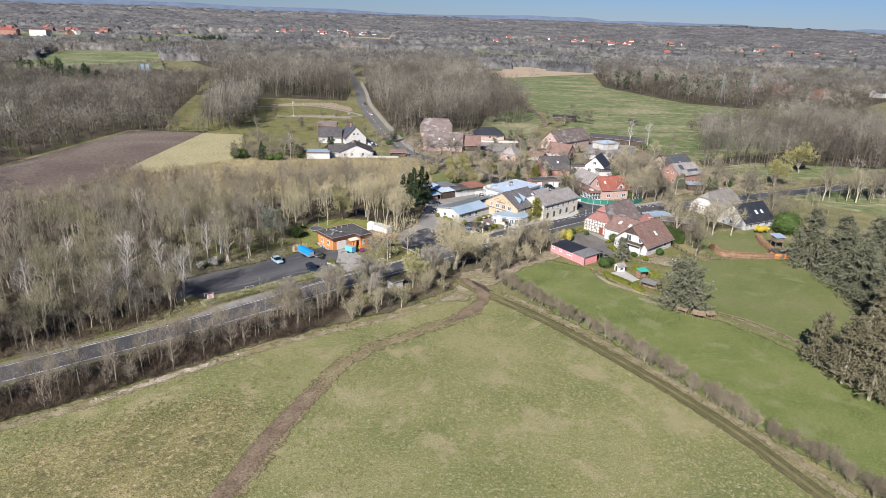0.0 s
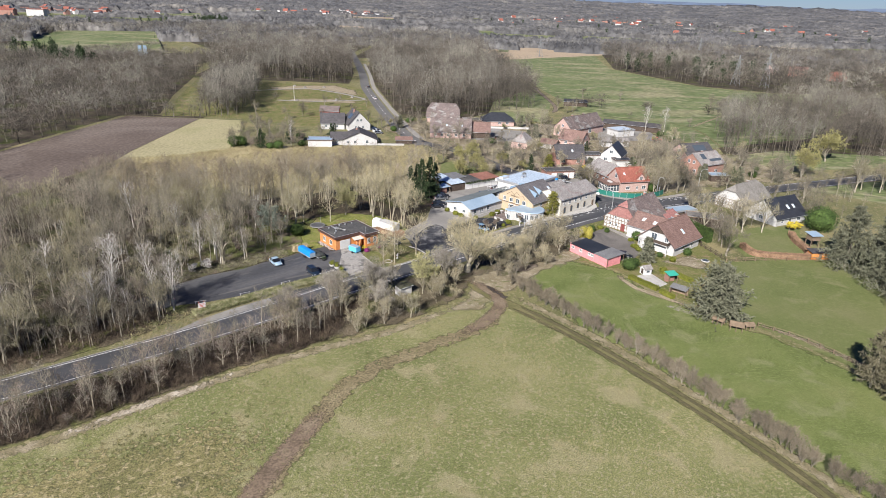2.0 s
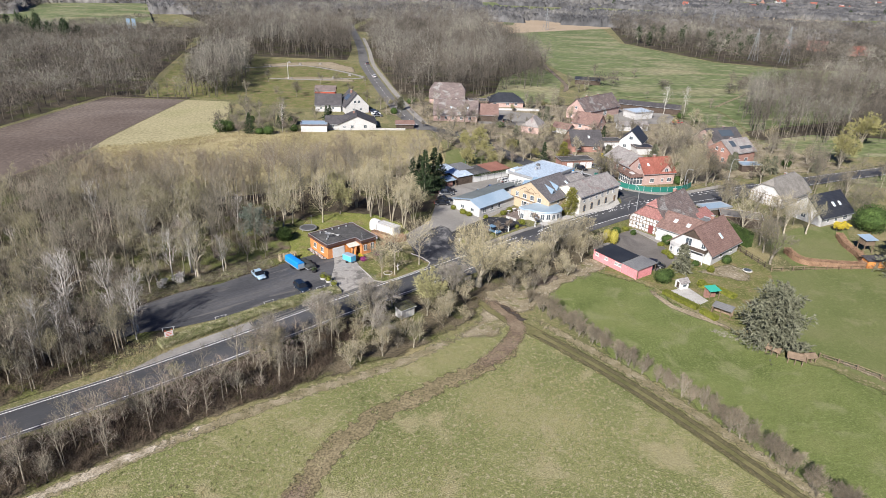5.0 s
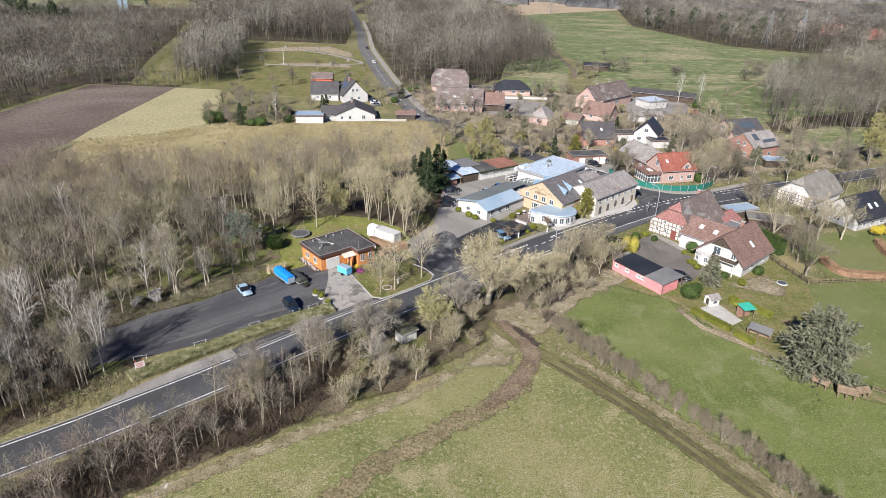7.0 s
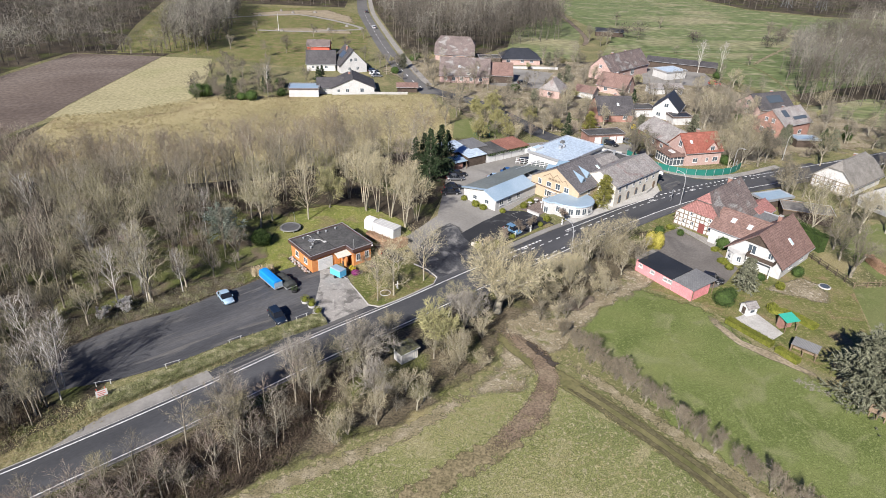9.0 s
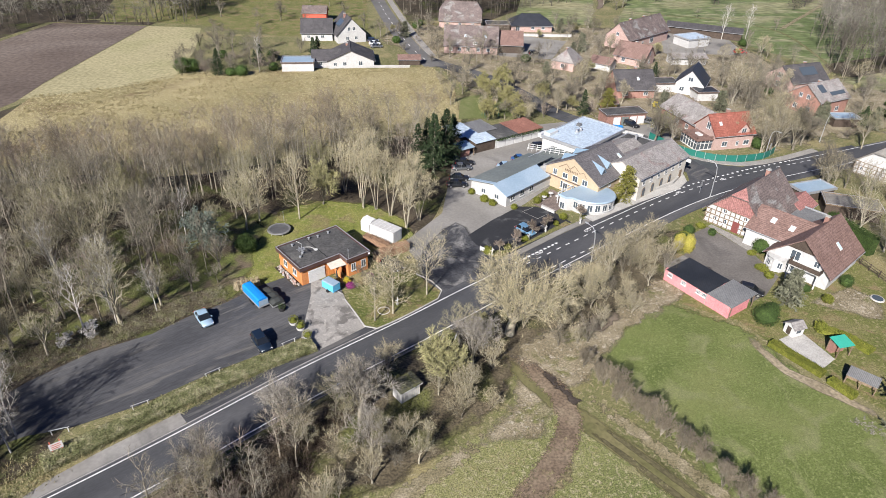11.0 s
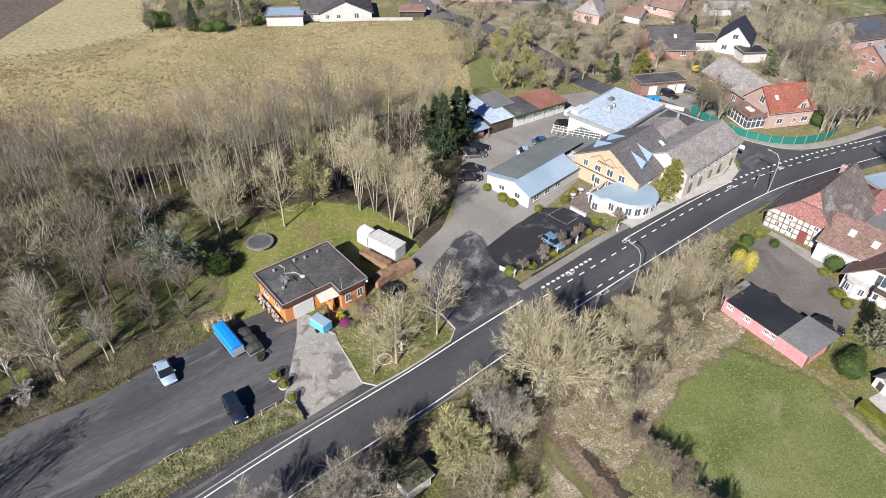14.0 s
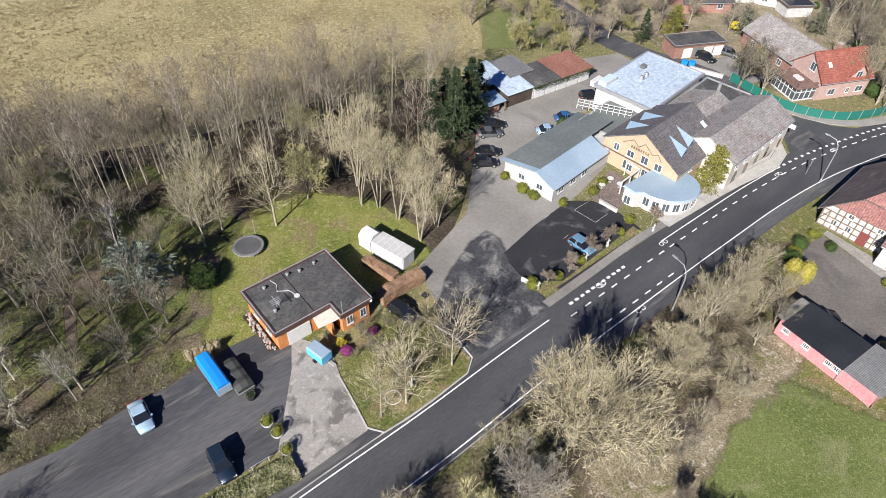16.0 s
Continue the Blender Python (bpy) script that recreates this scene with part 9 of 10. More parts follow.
# ---- vehicles ----
def loft(sections, mesh=None):
    """Closed rings of equal length joined one after the other."""
    m = mesh or Mesh()
    k0, n = len(m.v), len(sections[0])
    for s in sections:
        m.v += [tuple(p) for p in s]
    for i in range(len(sections) - 1):
        for j in range(n):
            a, b = k0 + i * n + j, k0 + i * n + (j + 1) % n
            m.f.append((a, b, b + n, a + n))
    m.f.append(tuple(range(k0, k0 + n))[::-1])
    m.f.append(tuple(range(k0 + (len(sections) - 1) * n, k0 + len(sections) * n)))
    return m


def ring(x, w, z0, z1, r=0.12):
    """A rounded upright ring across the car at x."""
    return [(x, -w + r * 0.4, z0), (x, w - r * 0.4, z0), (x, w, z0 + r * 1.2), (x, w, z1 - r), (x, w - r, z1), (x, -w + r, z1), (x, -w, z1 - r), (x, -w, z0 + r * 1.2)]


car_parts = {}


def car_meshes(key, L, W, H, paint_key):
    if (key, paint_key) in car_parts:
        return car_parts[key, paint_key]
    h, w = L / 2, W / 2
    belt = 0.56 * H
    body = loft([ring(-h, w * 0.82, 0.38, belt * 0.86), ring(-h + 0.12, w * 0.93, 0.26, belt * 1.0), ring(-h * 0.6, w, 0.22, belt * 1.05), ring(0, w, 0.22, belt * 1.03), ring(h * 0.42, w, 0.22, belt * 1.0), ring(h * 0.78, w * 0.96, 0.24, belt * 0.9), ring(h - 0.1, w * 0.86, 0.28, belt * 0.78), ring(h, w * 0.7, 0.36, belt * 0.66)])
    b0, b1, f1, f0 = {"hatch": (-h + 0.15, -h + 0.55, h * 0.12, h * 0.5), "saloon": (-h * 0.72, -h * 0.42, h * 0.1, h * 0.48), "suv": (-h + 0.12, -h + 0.4, h * 0.14, h * 0.46)}[key]
    def cab(x, ww, z):
        return [(x, -ww, belt), (x, ww, belt), (x, ww * 0.8, z), (x, -ww * 0.8, z)]
    cabin = Mesh()
    cabin.add([(b0, -w * 0.94, belt), (b0, w * 0.94, belt), (f0, w * 0.92, belt * 0.97), (f0, -w * 0.92, belt * 0.97), (b1, -w * 0.76, H - 0.04), (b1, w * 0.76, H - 0.04), (f1, w * 0.74, H - 0.05), (f1, -w * 0.74, H - 0.05)],
              [(0, 1, 5, 4), (1, 2, 6, 5), (2, 3, 7, 6), (3, 0, 4, 7), (4, 5, 6, 7), (3, 2, 1, 0)])
    top = Mesh().prism([(b1 - 0.06, -w * 0.77), (f1 + 0.06, -w * 0.75), (f1 + 0.06, w * 0.75), (b1 - 0.06, w * 0.77)], H - 0.05, H, [(b1 + 0.05, -w * 0.7), (f1 - 0.08, -w * 0.68), (f1 - 0.08, w * 0.68), (b1 + 0.05, w * 0.7)])
    pillar = []
    for s in (-1, 1):
        for x in (b0 * 0.35 + 0.05, (b1 + f1) / 2 + 0.2):
            pillar.append(Mesh().prism([(x - 0.05, s * w * 0.95), (x + 0.05, s * w * 0.95), (x + 0.05, s * w * 0.9), (x - 0.05, s * w * 0.9)], belt, H - 0.04, [(x - 0.05, s * w * 0.78), (x + 0.05, s * w * 0.78), (x + 0.05, s * w * 0.74), (x - 0.05, s * w * 0.74)]).data("pillar", M["car_" + paint_key]))
    wheel = Mesh()
    rim = Mesh()
    n = 16
    for mesh, r, t in ((wheel, 0.33, 0.11), (rim, 0.2, 0.115)):
        a = [(r * math.cos(2 * math.pi * i / n), r * math.sin(2 * math.pi * i / n)) for i in range(n)]
        mesh.add([(x, -t, z) for x, z in a] + [(x, t, z) for x, z in a], [tuple(range(n)), tuple(range(n, 2 * n))[::-1]] + [(i, n + i, n + (i + 1) % n, (i + 1) % n) for i in range(n)])
    lamp = Mesh().box(-0.08, 0.03, -0.2, 0.2, -0.08, 0.08)
    mirror = Mesh().box(-0.08, 0.08, -0.1, 0.1, -0.07, 0.07)
    pm = M["car_" + paint_key]
    car_parts[key, paint_key] = dict(body=body.data("body", pm, True), cabin=cabin.data("cabin_glass", M["car_glass"]), top=top.data("roof_panel", pm), pillar=pillar, wheel=wheel.data("wheel", M["rubber"]), rim=rim.data("rim", M["chrome"]), head=lamp.data("headlight", M["lamp_glass"]), tail=lamp.data("tail_light", M["red_glass"]), mirror=mirror.data("mirror", pm), belt=belt)
    return car_parts[key, paint_key]


def car(label, x, y, rot, paint_key, key="hatch", L=4.2, W=1.78, H=1.48, name="car", z=0.07):
    d = car_meshes(key, L, W, H, paint_key)
    ob = thing(name, label, "car", x, y, rot, z, "parked cars")
    body = part("body", d["body"], None, ob)
    part("cabin_glass", d["cabin"], None, ob)
    part("roof_panel", d["top"], None, ob)
    for me in d["pillar"]:
        part("pillar", me, None, ob)
    for sx in (-0.3, 0.31):
        for sy in (-1, 1):
            w = part("wheel", d["wheel"], None, ob, m=pose(sx * L, sy * (W / 2 - 0.08), 0.33))
            part("rim", d["rim"], None, w)
    for sy in (-1, 1):
        part("headlight", d["head"], None, body, m=pose(L / 2 - 0.1, sy * W * 0.32, d["belt"] * 0.68))
        part("tail_light", d["tail"], None, body, m=pose(-L / 2 + 0.08, sy * W * 0.36, d["belt"] * 0.85))
        part("mirror", d["mirror"], None, body, m=pose(L * 0.16, sy * (W / 2 + 0.08), d["belt"] + 0.08))
    return ob


car("silver-blue hatchback parked on asphalt", -34.2, 155.35, -53, "silver", "saloon")
car("dark blue estate car parked on asphalt", -24.4, 150.2, -54, "navy", "suv", 4.3, 1.8, 1.6)
car("dark car under the front garden trees", -7.4, 170.6, -40, "black", "hatch")
car("light blue car on the black car park", 16.7, 183.2, -48, "sky", "hatch", 3.9)
for x, y, c, r, lab in ((4.6, 204.8, "black", 6, "black saloon parked beside the spruces"), (5.2, 210.2, "grey", 8, "grey saloon parked beside the spruces"), (5.9, 212.8, "black", 8, "dark saloon parked beside the spruces"), (4.0, 201.8, "black", 6, "black car half under the bushes")):
    car(lab, x, y, r, c, "saloon", 4.4)
car("light blue saloon behind the hall", 15.2, 211.4, 8, "silver", "saloon")
car("blue saloon behind the clipped bush", 18.8, 215.6, 10, "blue", "saloon")
car("black estate car before the kitchen block", 24.4, 223.2, 12, "black", "suv", 4.5)
car("dark car before the brick garages", 50.2, 239.2, -50, "black", "suv", 4.3)
car("light grey car before the brick garages", 55.6, 241.4, -40, "grey", "hatch")
car("dark car beside the pink shed", 45.2, 171.0, 5, "black", "hatch", 3.9)
car("dark car behind the pink shed", 51.6, 165.6, -30, "black", "hatch", 4.0)
car("red pickup at the meadow's edge", 108.5, 314.5, -5, "red", "suv", 4.6)
car("white car at the white house", -24.0, 313.5, 5, "palecar", "saloon", z=0.02)
car("grey car at the white house", -23.0, 309.8, 8, "grey", "saloon", z=0.02)
car("dark car at the white house", -25.0, 317.5, 3, "navy", "hatch", z=0.02)
car("white car on the far road", -33.6, 412, 103, "palecar", "hatch", z=0.12)
car("pale car on the far road", -42.8, 463, 103, "grey", "hatch", z=0.12)
car("dark car in the farm yard", 32.5, 306, 20, "black", "hatch")


def wheels(parent, at, r=0.3):
    n = 14
    a = [(r * math.cos(2 * math.pi * i / n), r * math.sin(2 * math.pi * i / n)) for i in range(n)]
    for x, y in at:
        m = Mesh().add([(p, -0.1, q) for p, q in a] + [(p, 0.1, q) for p, q in a], [tuple(range(n)), tuple(range(n, 2 * n))[::-1]] + [(i, n + i, n + (i + 1) % n, (i + 1) % n) for i in range(n)])
        part("wheel", m, M["rubber"], parent, m=pose(x, y, r))


tr = thing("flatbed_trailer", "long trailer under a bright blue tarpaulin", "trailer", -27.8, 160.5, -49, 0.06, "trailers")
part("tarpaulin", loft([[(x, -0.8, 0.75), (x, 0.8, 0.75), (x, 0.81, 1.75), (x, 0.6, 1.95), (x, 0, 2.0), (x, -0.6, 1.95), (x, -0.81, 1.75)] for x in (-2.75, -0.8, 0.8, 2.65)]), M["tarp_blue"], tr, "bright blue tarpaulin cover")
part("bed", Mesh().box(-2.8, 2.75, -0.85, 0.85, 0.55, 0.75), M["metal"], tr)
part("tail_board", Mesh().box(2.66, 2.72, -0.75, 0.75, 0.8, 1.7), M["sheet_blue"], tr)
part("drawbar", Mesh().tube([(-2.8, 0, 0.6), (-3.9, 0, 0.5)], [0.06, 0.06], 6), M["metal"], tr)
wheels(tr, [(-0.3, -0.8), (0.5, -0.8), (-0.3, 0.8), (0.5, 0.8)])
tr = thing("covered_trailer", "trailer under a sagging dark grey tarpaulin", "trailer", -25.4, 160.6, -49, 0.06, "trailers")
part("tarpaulin", loft([[(x, -0.95, 0.6), (x, 0.95, 0.6), (x, 0.95, z), (x, 0.4, z + 0.2), (x, -0.4, z + 0.18), (x, -0.95, z)] for x, z in ((-2.3, 1.0), (-1.5, 1.25), (-0.7, 1.0), (0, 1.3), (0.8, 1.05), (1.6, 1.25), (2.3, 0.95))]), M["dark_sheet"], tr, "dark sagging tarpaulin")
part("bed", Mesh().box(-2.35, 2.35, -0.98, 0.98, 0.45, 0.6), M["metal"], tr)
wheels(tr, [(0, -0.95), (0, 0.95)])
tr = thing("box_trailer", "light blue box trailer before the bungalow", "trailer", -16.6, 163.7, -38, 0.08, "trailers")
part("box", Mesh().box(-1.3, 1.3, -0.75, 0.75, 0.5, 1.75), M["trailer_pale"], tr, "light blue ribbed box")
part("lid", Mesh().prism([(-1.34, -0.8), (1.34, -0.8), (1.34, 0.8), (-1.34, 0.8)], 1.75, 1.85, [(-1.2, -0.65), (1.2, -0.65), (1.2, 0.65), (-1.2, 0.65)]), M["sheet_blue"], tr, "pale lid with dark panels")
part("drawbar", Mesh().tube([(1.3, 0, 0.5), (2.3, 0, 0.45)], [0.05, 0.05], 6), M["metal"], tr)
wheels(tr, [(0, -0.8), (0, 0.8)], 0.28)

# ---- round the bungalow ----
box = thing("storage_container", "white flat-roofed storage container behind the beech hedge", "container", -9.3, 180.6, -36, 0)
part("wall", Mesh().box(-2.6, 2.8, -1.25, 1.25, 0.05, 2.3), M["plastic_white"], box)
part("roof", Mesh().prism([(-2.7, -1.35), (2.9, -1.35), (2.9, 1.35), (-2.7, 1.35)], 2.3, 2.42, [(-2.6, -1.25), (2.8, -1.25), (2.8, 1.25), (-2.6, 1.25)]), M["white_wall"], box, "flat white roof with a low rim")
for x in (-1.7, -0.8, 0.1, 1.0, 1.9):
    part("roof_rib", Mesh().box(x - 0.03, x + 0.03, -1.25, 1.25, 2.415, 2.45), M["plastic_white"], box)
    part("rib", Mesh().box(x - 0.05, x + 0.05, -1.29, -1.25, 0.1, 2.25), M["white"], box)
part("door", Mesh().box(2.8, 2.85, -1.05, -0.03, 0.15, 2.1).box(2.8, 2.85, 0.03, 1.05, 0.15, 2.1), M["white"], box)
part("skid", Mesh().box(-2.5, 2.7, -1.1, -0.9, 0, 0.06).box(-2.5, 2.7, 0.9, 1.1, 0, 0.06), M["metal"], box)
tent = thing("storage_tent", "small white tarpaulin tent", "tent", -12.35, 183.05, -39, 0, "tents")
part("cover", Mesh().section([(-1.2, 0), (1.2, 0), (1.2, 1.9), (0.5, 2.5), (-0.5, 2.5), (-1.2, 1.9)], -1.2, 1.0), M["plastic_white"], tent)
tp = thing("trampoline", "round black trampoline on the lawn", "trampoline", -28.9, 181.6, 0, 0.03)
torus = Mesh()
for i in range(28):
    a, b = 2 * math.pi * i / 28, 2 * math.pi * (i + 1) / 28
    for r0, r1, z0, z1 in ((1.75, 2.1, 0.62, 0.62), (2.1, 2.15, 0.62, 0.5), (1.7, 1.75, 0.55, 0.62)):
        torus.add([(r0 * math.cos(a), r0 * math.sin(a), z0), (r1 * math.cos(a), r1 * math.sin(a), z1), (r1 * math.cos(b), r1 * math.sin(b), z1), (r0 * math.cos(b), r0 * math.sin(b), z0)], [(0, 1, 2, 3)])
part("pad", torus, M["sheet_grey"], tp, "grey edge pad")
part("mat", Mesh().cyl(0, 0, 1.74, 0.56, 0.6, n=28), M["tarmat"], tp)
for k in range(6):
    a = k * math.pi / 3
    part("leg", Mesh().tube([(2.0 * math.cos(a), 2.0 * math.sin(a), 0), (2.0 * math.cos(a), 2.0 * math.sin(a), 0.55)], [0.04, 0.04], 6), M["metal"], tp)
pole = thing("clothes_pole", "thin metal pole on the lawn", "pole", -28.6, 184.4)
part("post", Mesh().tube([(0, 0, 0), (0, 0, 2.6)], [0.03, 0.03], 6), M["metal"], pole)
part("cap", Mesh().cyl(0, 0, 0.06, 2.6, 2.66), M["metal"], pole)
for x, y, s in ((-20.9, 155.1, 1.0), (-19.6, 153.9, 1.0), (-18.2, 151.9, 0.9)):
    pl = thing("planter", "white tub planter with a clipped bush", "planter", x, y, 0, 0.07, "planters at the drive")
    part("tub", Mesh().cyl(0, 0, 0.55 * s, 0, 0.45, 0.68 * s, 16), M["white_wall"], pl)
    part("soil", Mesh().cyl(0, 0, 0.6 * s, 0.4, 0.47, 0.6 * s, 16), M["litter"], pl)
    part("bush", fast_mesh("bush", *leafy(int(-x), "ball", (0.66 * s, 0.66 * s, 0.5 * s), 500, 0.07)[1], M["hedge"]), None, pl, "", pose(0, 0, 0.4))
    part("bush_core", Mesh().cyl(0, 0, 0.5 * s, 0.45, 1.1 * s, 0.3 * s, 10), M["hedge"], pl)
pl = thing("tyre_planter", "old tyre planter beside the trailer", "planter", -23.3, 158.3, 0, 0.07)
part("tyre", Mesh().cyl(0, 0, 0.5, 0, 0.3, 0.55, 16).cyl(0, 0, 0.55, 0.3, 0.5, 0.5, 16), M["rubber"], pl)
part("plant", fast_mesh("plant", *leafy(9, "ball", (0.5, 0.5, 0.3), 200, 0.08)[1], M["ivy"]), None, pl, "", pose(0, 0, 0.4))
reed = np.random.default_rng(4)
for k in range(5):
    rd = thing("reed_clump", "tall straw-coloured clump of ornamental grass", "grass", -31.5 + k * 0.72, 163.2 + k * 0.34, 0, 0.03, "grass clumps")
    n = 160
    o = np.column_stack([reed.normal(0, 0.18, (n, 2)), np.full(n, 0.02)])
    w = np.column_stack([reed.normal(0, 0.07, (n, 2)), np.ones(n)])
    v, f = ragged(n, reed, o, w, 1.5 + 0.7 * reed.random(n), 0.025)
    part("grass_tuft", fast_mesh("grass_tuft", v, f, M["straw"]), None, rd)
    part("base", Mesh().cyl(0, 0, 0.2, 0, 1.45, 0.26, 8), M["straw"], rd)
hoop = Mesh()
for k in range(24):
    a, b = 2 * math.pi * k / 24, 2 * math.pi * (k + 1) / 24
    hoop.tube([(0.9 * math.cos(a), 0.9 * math.sin(a), 0.05), (0.9 * math.cos(b), 0.9 * math.sin(b), 0.05)], [0.05, 0.05], 6)
tagged(part("garden_ring", hoop, M["white"], None, "", pose(-7.8, 158.6, 0.1)), "white ring lying on the front lawn", "garden ring")
um = thing("parasol", "folded grey parasol by the door", "parasol", -16.0, 166.0, 0, 0.08)
part("pole", Mesh().tube([(0, 0, 0), (0, 0, 2.5)], [0.03, 0.03], 6), M["metal"], um)
part("cover", Mesh().cyl(0, 0, 0.22, 1.0, 2.4, 0.05, 10), M["dark_sheet"], um)
st = thing("flower_bed", "narrow bed of rough stones along the orange brick wall", "flower bed", -24.33, 167.25, -50, 0.04)
part("soil", Mesh().prism([(-3.6, -0.55), (3.5, -0.5), (3.5, 0.55), (-3.6, 0.55)], 0.0, 0.1), M["litter"], st)
srng = random.Random(3)
for k in range(62):
    m = Mesh()
    r = 0.1 + 0.17 * srng.random() ** 1.5
    at = [(i * 1.05, 0.8 + 0.4 * srng.random()) for i in range(6)]
    m.prism([(r * f * math.cos(t), r * f * math.sin(t)) for t, f in at], 0, r * 1.5, [(r * 0.65 * f * math.cos(t), r * 0.65 * f * math.sin(t)) for t, f in at])
    part("stone", m, M[("brick_pale", "kerb", "setts")[k % 3]], st, m=pose(-3.5 + k * 0.113, -0.45 + 0.85 * srng.random(), 0.06, 8 * srng.random(), 8 * srng.random(), 360 * srng.random()))
rail_m = Mesh().tube([(-1.1, 0, 0.75), (1.1, 0, 0.75)], [0.04, 0.04], 6)
for x, y, r in ((-20.6, 150.4, 38), (-29.4, 144.0, 38), (-36.6, 138.0, 32), (-44.4, 133.6, 20)):
    g = thing("guard_rail", "short white guard rail at the parking edge", "rail", x, y, r, 0.03, "guard rails")
    part("rail", rail_m, M["metal"], g)
    for u in (-0.9, 0.9):
        part("post", Mesh().box(u - 0.04, u + 0.04, -0.04, 0.04, 0, 0.75), M["white"], g)

# ---- street furniture ----
def street_lamp(x, y, rot, h=7.5, arm=2.0):
    ob = thing("street_lamp", "tall grey street lamp with a curved arm", "street lamp", x, y, rot, 0.03, "street lamps")
    part("pole", Mesh().tube([(0, 0, 0), (0, 0, h * 0.75), (0.2, 0, h * 0.9), (0.8, 0, h), (arm, 0, h + 0.15)], [0.1, 0.08, 0.07, 0.06, 0.05], 8), M["metal"], ob)
    part("base", Mesh().cyl(0, 0, 0.16, 0, 0.5, 0.14), M["metal"], ob)
    hd = part("lamp_head", Mesh().prism([(arm - 0.1, -0.14), (arm + 0.6, -0.1), (arm + 0.6, 0.1), (arm - 0.1, 0.14)], h + 0.1, h + 0.24), M["metal"], ob)
    part("lens", Mesh().box(arm, arm + 0.5, -0.09, 0.09, h + 0.06, h + 0.1), M["lamp_glass"], hd)
    return ob


street_lamp(26.6, 172.2, 125)
street_lamp(57.0, 199.6, 130)
street_lamp(96, 231.5, -60)
street_lamp(78.2, 222.2, -70, 6.5)
for x, y, h, lab in ((20.4, 167.9, 3.6, "round traffic sign seen from behind"), (55.4, 201.4, 3.0, "white traffic sign at the corner"), (79.0, 222.4, 3.0, "white traffic sign by the green fence")):
    s = thing("traffic_sign", lab, "traffic sign", x, y, 40, 0.03, "traffic signs")
    part("post", Mesh().tube([(0, 0, 0), (0, 0, h)], [0.035, 0.035], 6), M["metal"], s)
    for k in range(2):
        part("plate", Mesh().prism([(0.36 * math.cos(t), 0.36 * math.sin(t)) for t in [i * math.pi / 8 for i in range(16)]], -0.015, 0.015), M["metal"], s, m=pose(0, -0.05, h - 0.4 - 0.75 * k, 90))
s = thing("info_sign", "white sign board on red posts at the verge", "sign", -43.0, 130.6, 35, 0.02, "traffic signs")
for u in (-0.5, 0.5):
    part("post", Mesh().box(u - 0.05, u + 0.05, -0.05, 0.05, 0, 2.2), M["red_wood"], s)
part("board", Mesh().box(-0.7, 0.7, -0.08, -0.05, 0.9, 1.9), M["white"], s)
for z, u in ((1.3, 0.5), (1.05, 0.3), (1.6, 0.5)):
    part("bar", Mesh().box(-0.5, u, -0.09, -0.085, z, z + 0.12), M["red_wood"], s)
for x, y, r in ((-55.4, 125.4, 30), (3.0, 152.2, 0)):
    s = thing("marker_post", "leaning white marker post at the verge", "post", x, y, 0, 0.02, "marker posts")
    part("post", Mesh().prism([(-0.09, -0.05), (0.09, -0.05), (0.0, 0.1)], 0, 1.6, [(0.3, -0.05), (0.46, -0.05), (0.38, 0.1)]), M["white"], s)
    part("band", Mesh().prism([(0.2, -0.06), (0.4, -0.06), (0.3, 0.11)], 1.1, 1.3, [(0.25, -0.06), (0.43, -0.06), (0.34, 0.11)]), M["rubber"], s)
s = thing("bus_shelter", "weathered white wooden bus shelter with a mossy roof in the trees", "shelter", -3.4, 141.2, 220, 0.02)
part("back_wall", Mesh().box(-1.5, 1.5, 0.9, 1.0, 0, 1.95), M["white_wall"], s)
for k in range(9):
    part("batten", Mesh().box(-1.45 + k * 0.35, -1.4 + k * 0.35, 1.0, 1.03, 0.05, 1.92), M["cream_wall"], s)
for u in (-1.5, 1.4):
    part("side_wall", Mesh().box(u, u + 0.1, -0.9, 0.9, 0, 1.95), M["white_wall"], s)
part("roof", Mesh().slab([[(-1.75, -1.2, 2.15), (1.75, -1.2, 2.15), (1.75, 1.25, 1.95), (-1.75, 1.25, 1.95)]], 0.1), M["mossy_felt"], s, "mossy roofing felt")
part("fascia", Mesh().box(-1.75, 1.75, 1.25, 1.29, 1.84, 1.96), M["white"], s)
part("bench", Mesh().box(-1.3, 1.3, 0.3, 0.85, 0.4, 0.48), M["wood"], s)
for x, y in ((-5.8, 160.2), (9.9, 175.2), (16.9, 180.6), (20.4, 183.6), (27.5, 186.9)):
    s = thing("garden_figure", "small white stone ornament in the bed", "ornament", x, y, 40, 0.1, "bed ornaments")
    part("plinth", Mesh().box(-0.12, 0.12, -0.12, 0.12, 0, 0.5).cyl(0, 0, 0.1, 0.5, 1.3, 0.07), M["white"], s)
    part("arms", Mesh().box(-0.4, 0.4, -0.05, 0.05, 0.9, 1.0).box(-0.05, 0.05, -0.05, 0.05, 1.3, 1.5), M["white"], s)
s = thing("inn_sign", "low white sign board on the grass bed", "sign", 8.6, 176.0, -35, 0.1, "traffic signs")
part("board", Mesh().box(-1.0, 1.0, -0.05, 0.05, 0.2, 0.9), M["white"], s)
part("post", Mesh().box(-0.9, -0.8, -0.04, 0.04, 0, 0.3).box(0.8, 0.9, -0.04, 0.04, 0, 0.3), M["metal"], s)
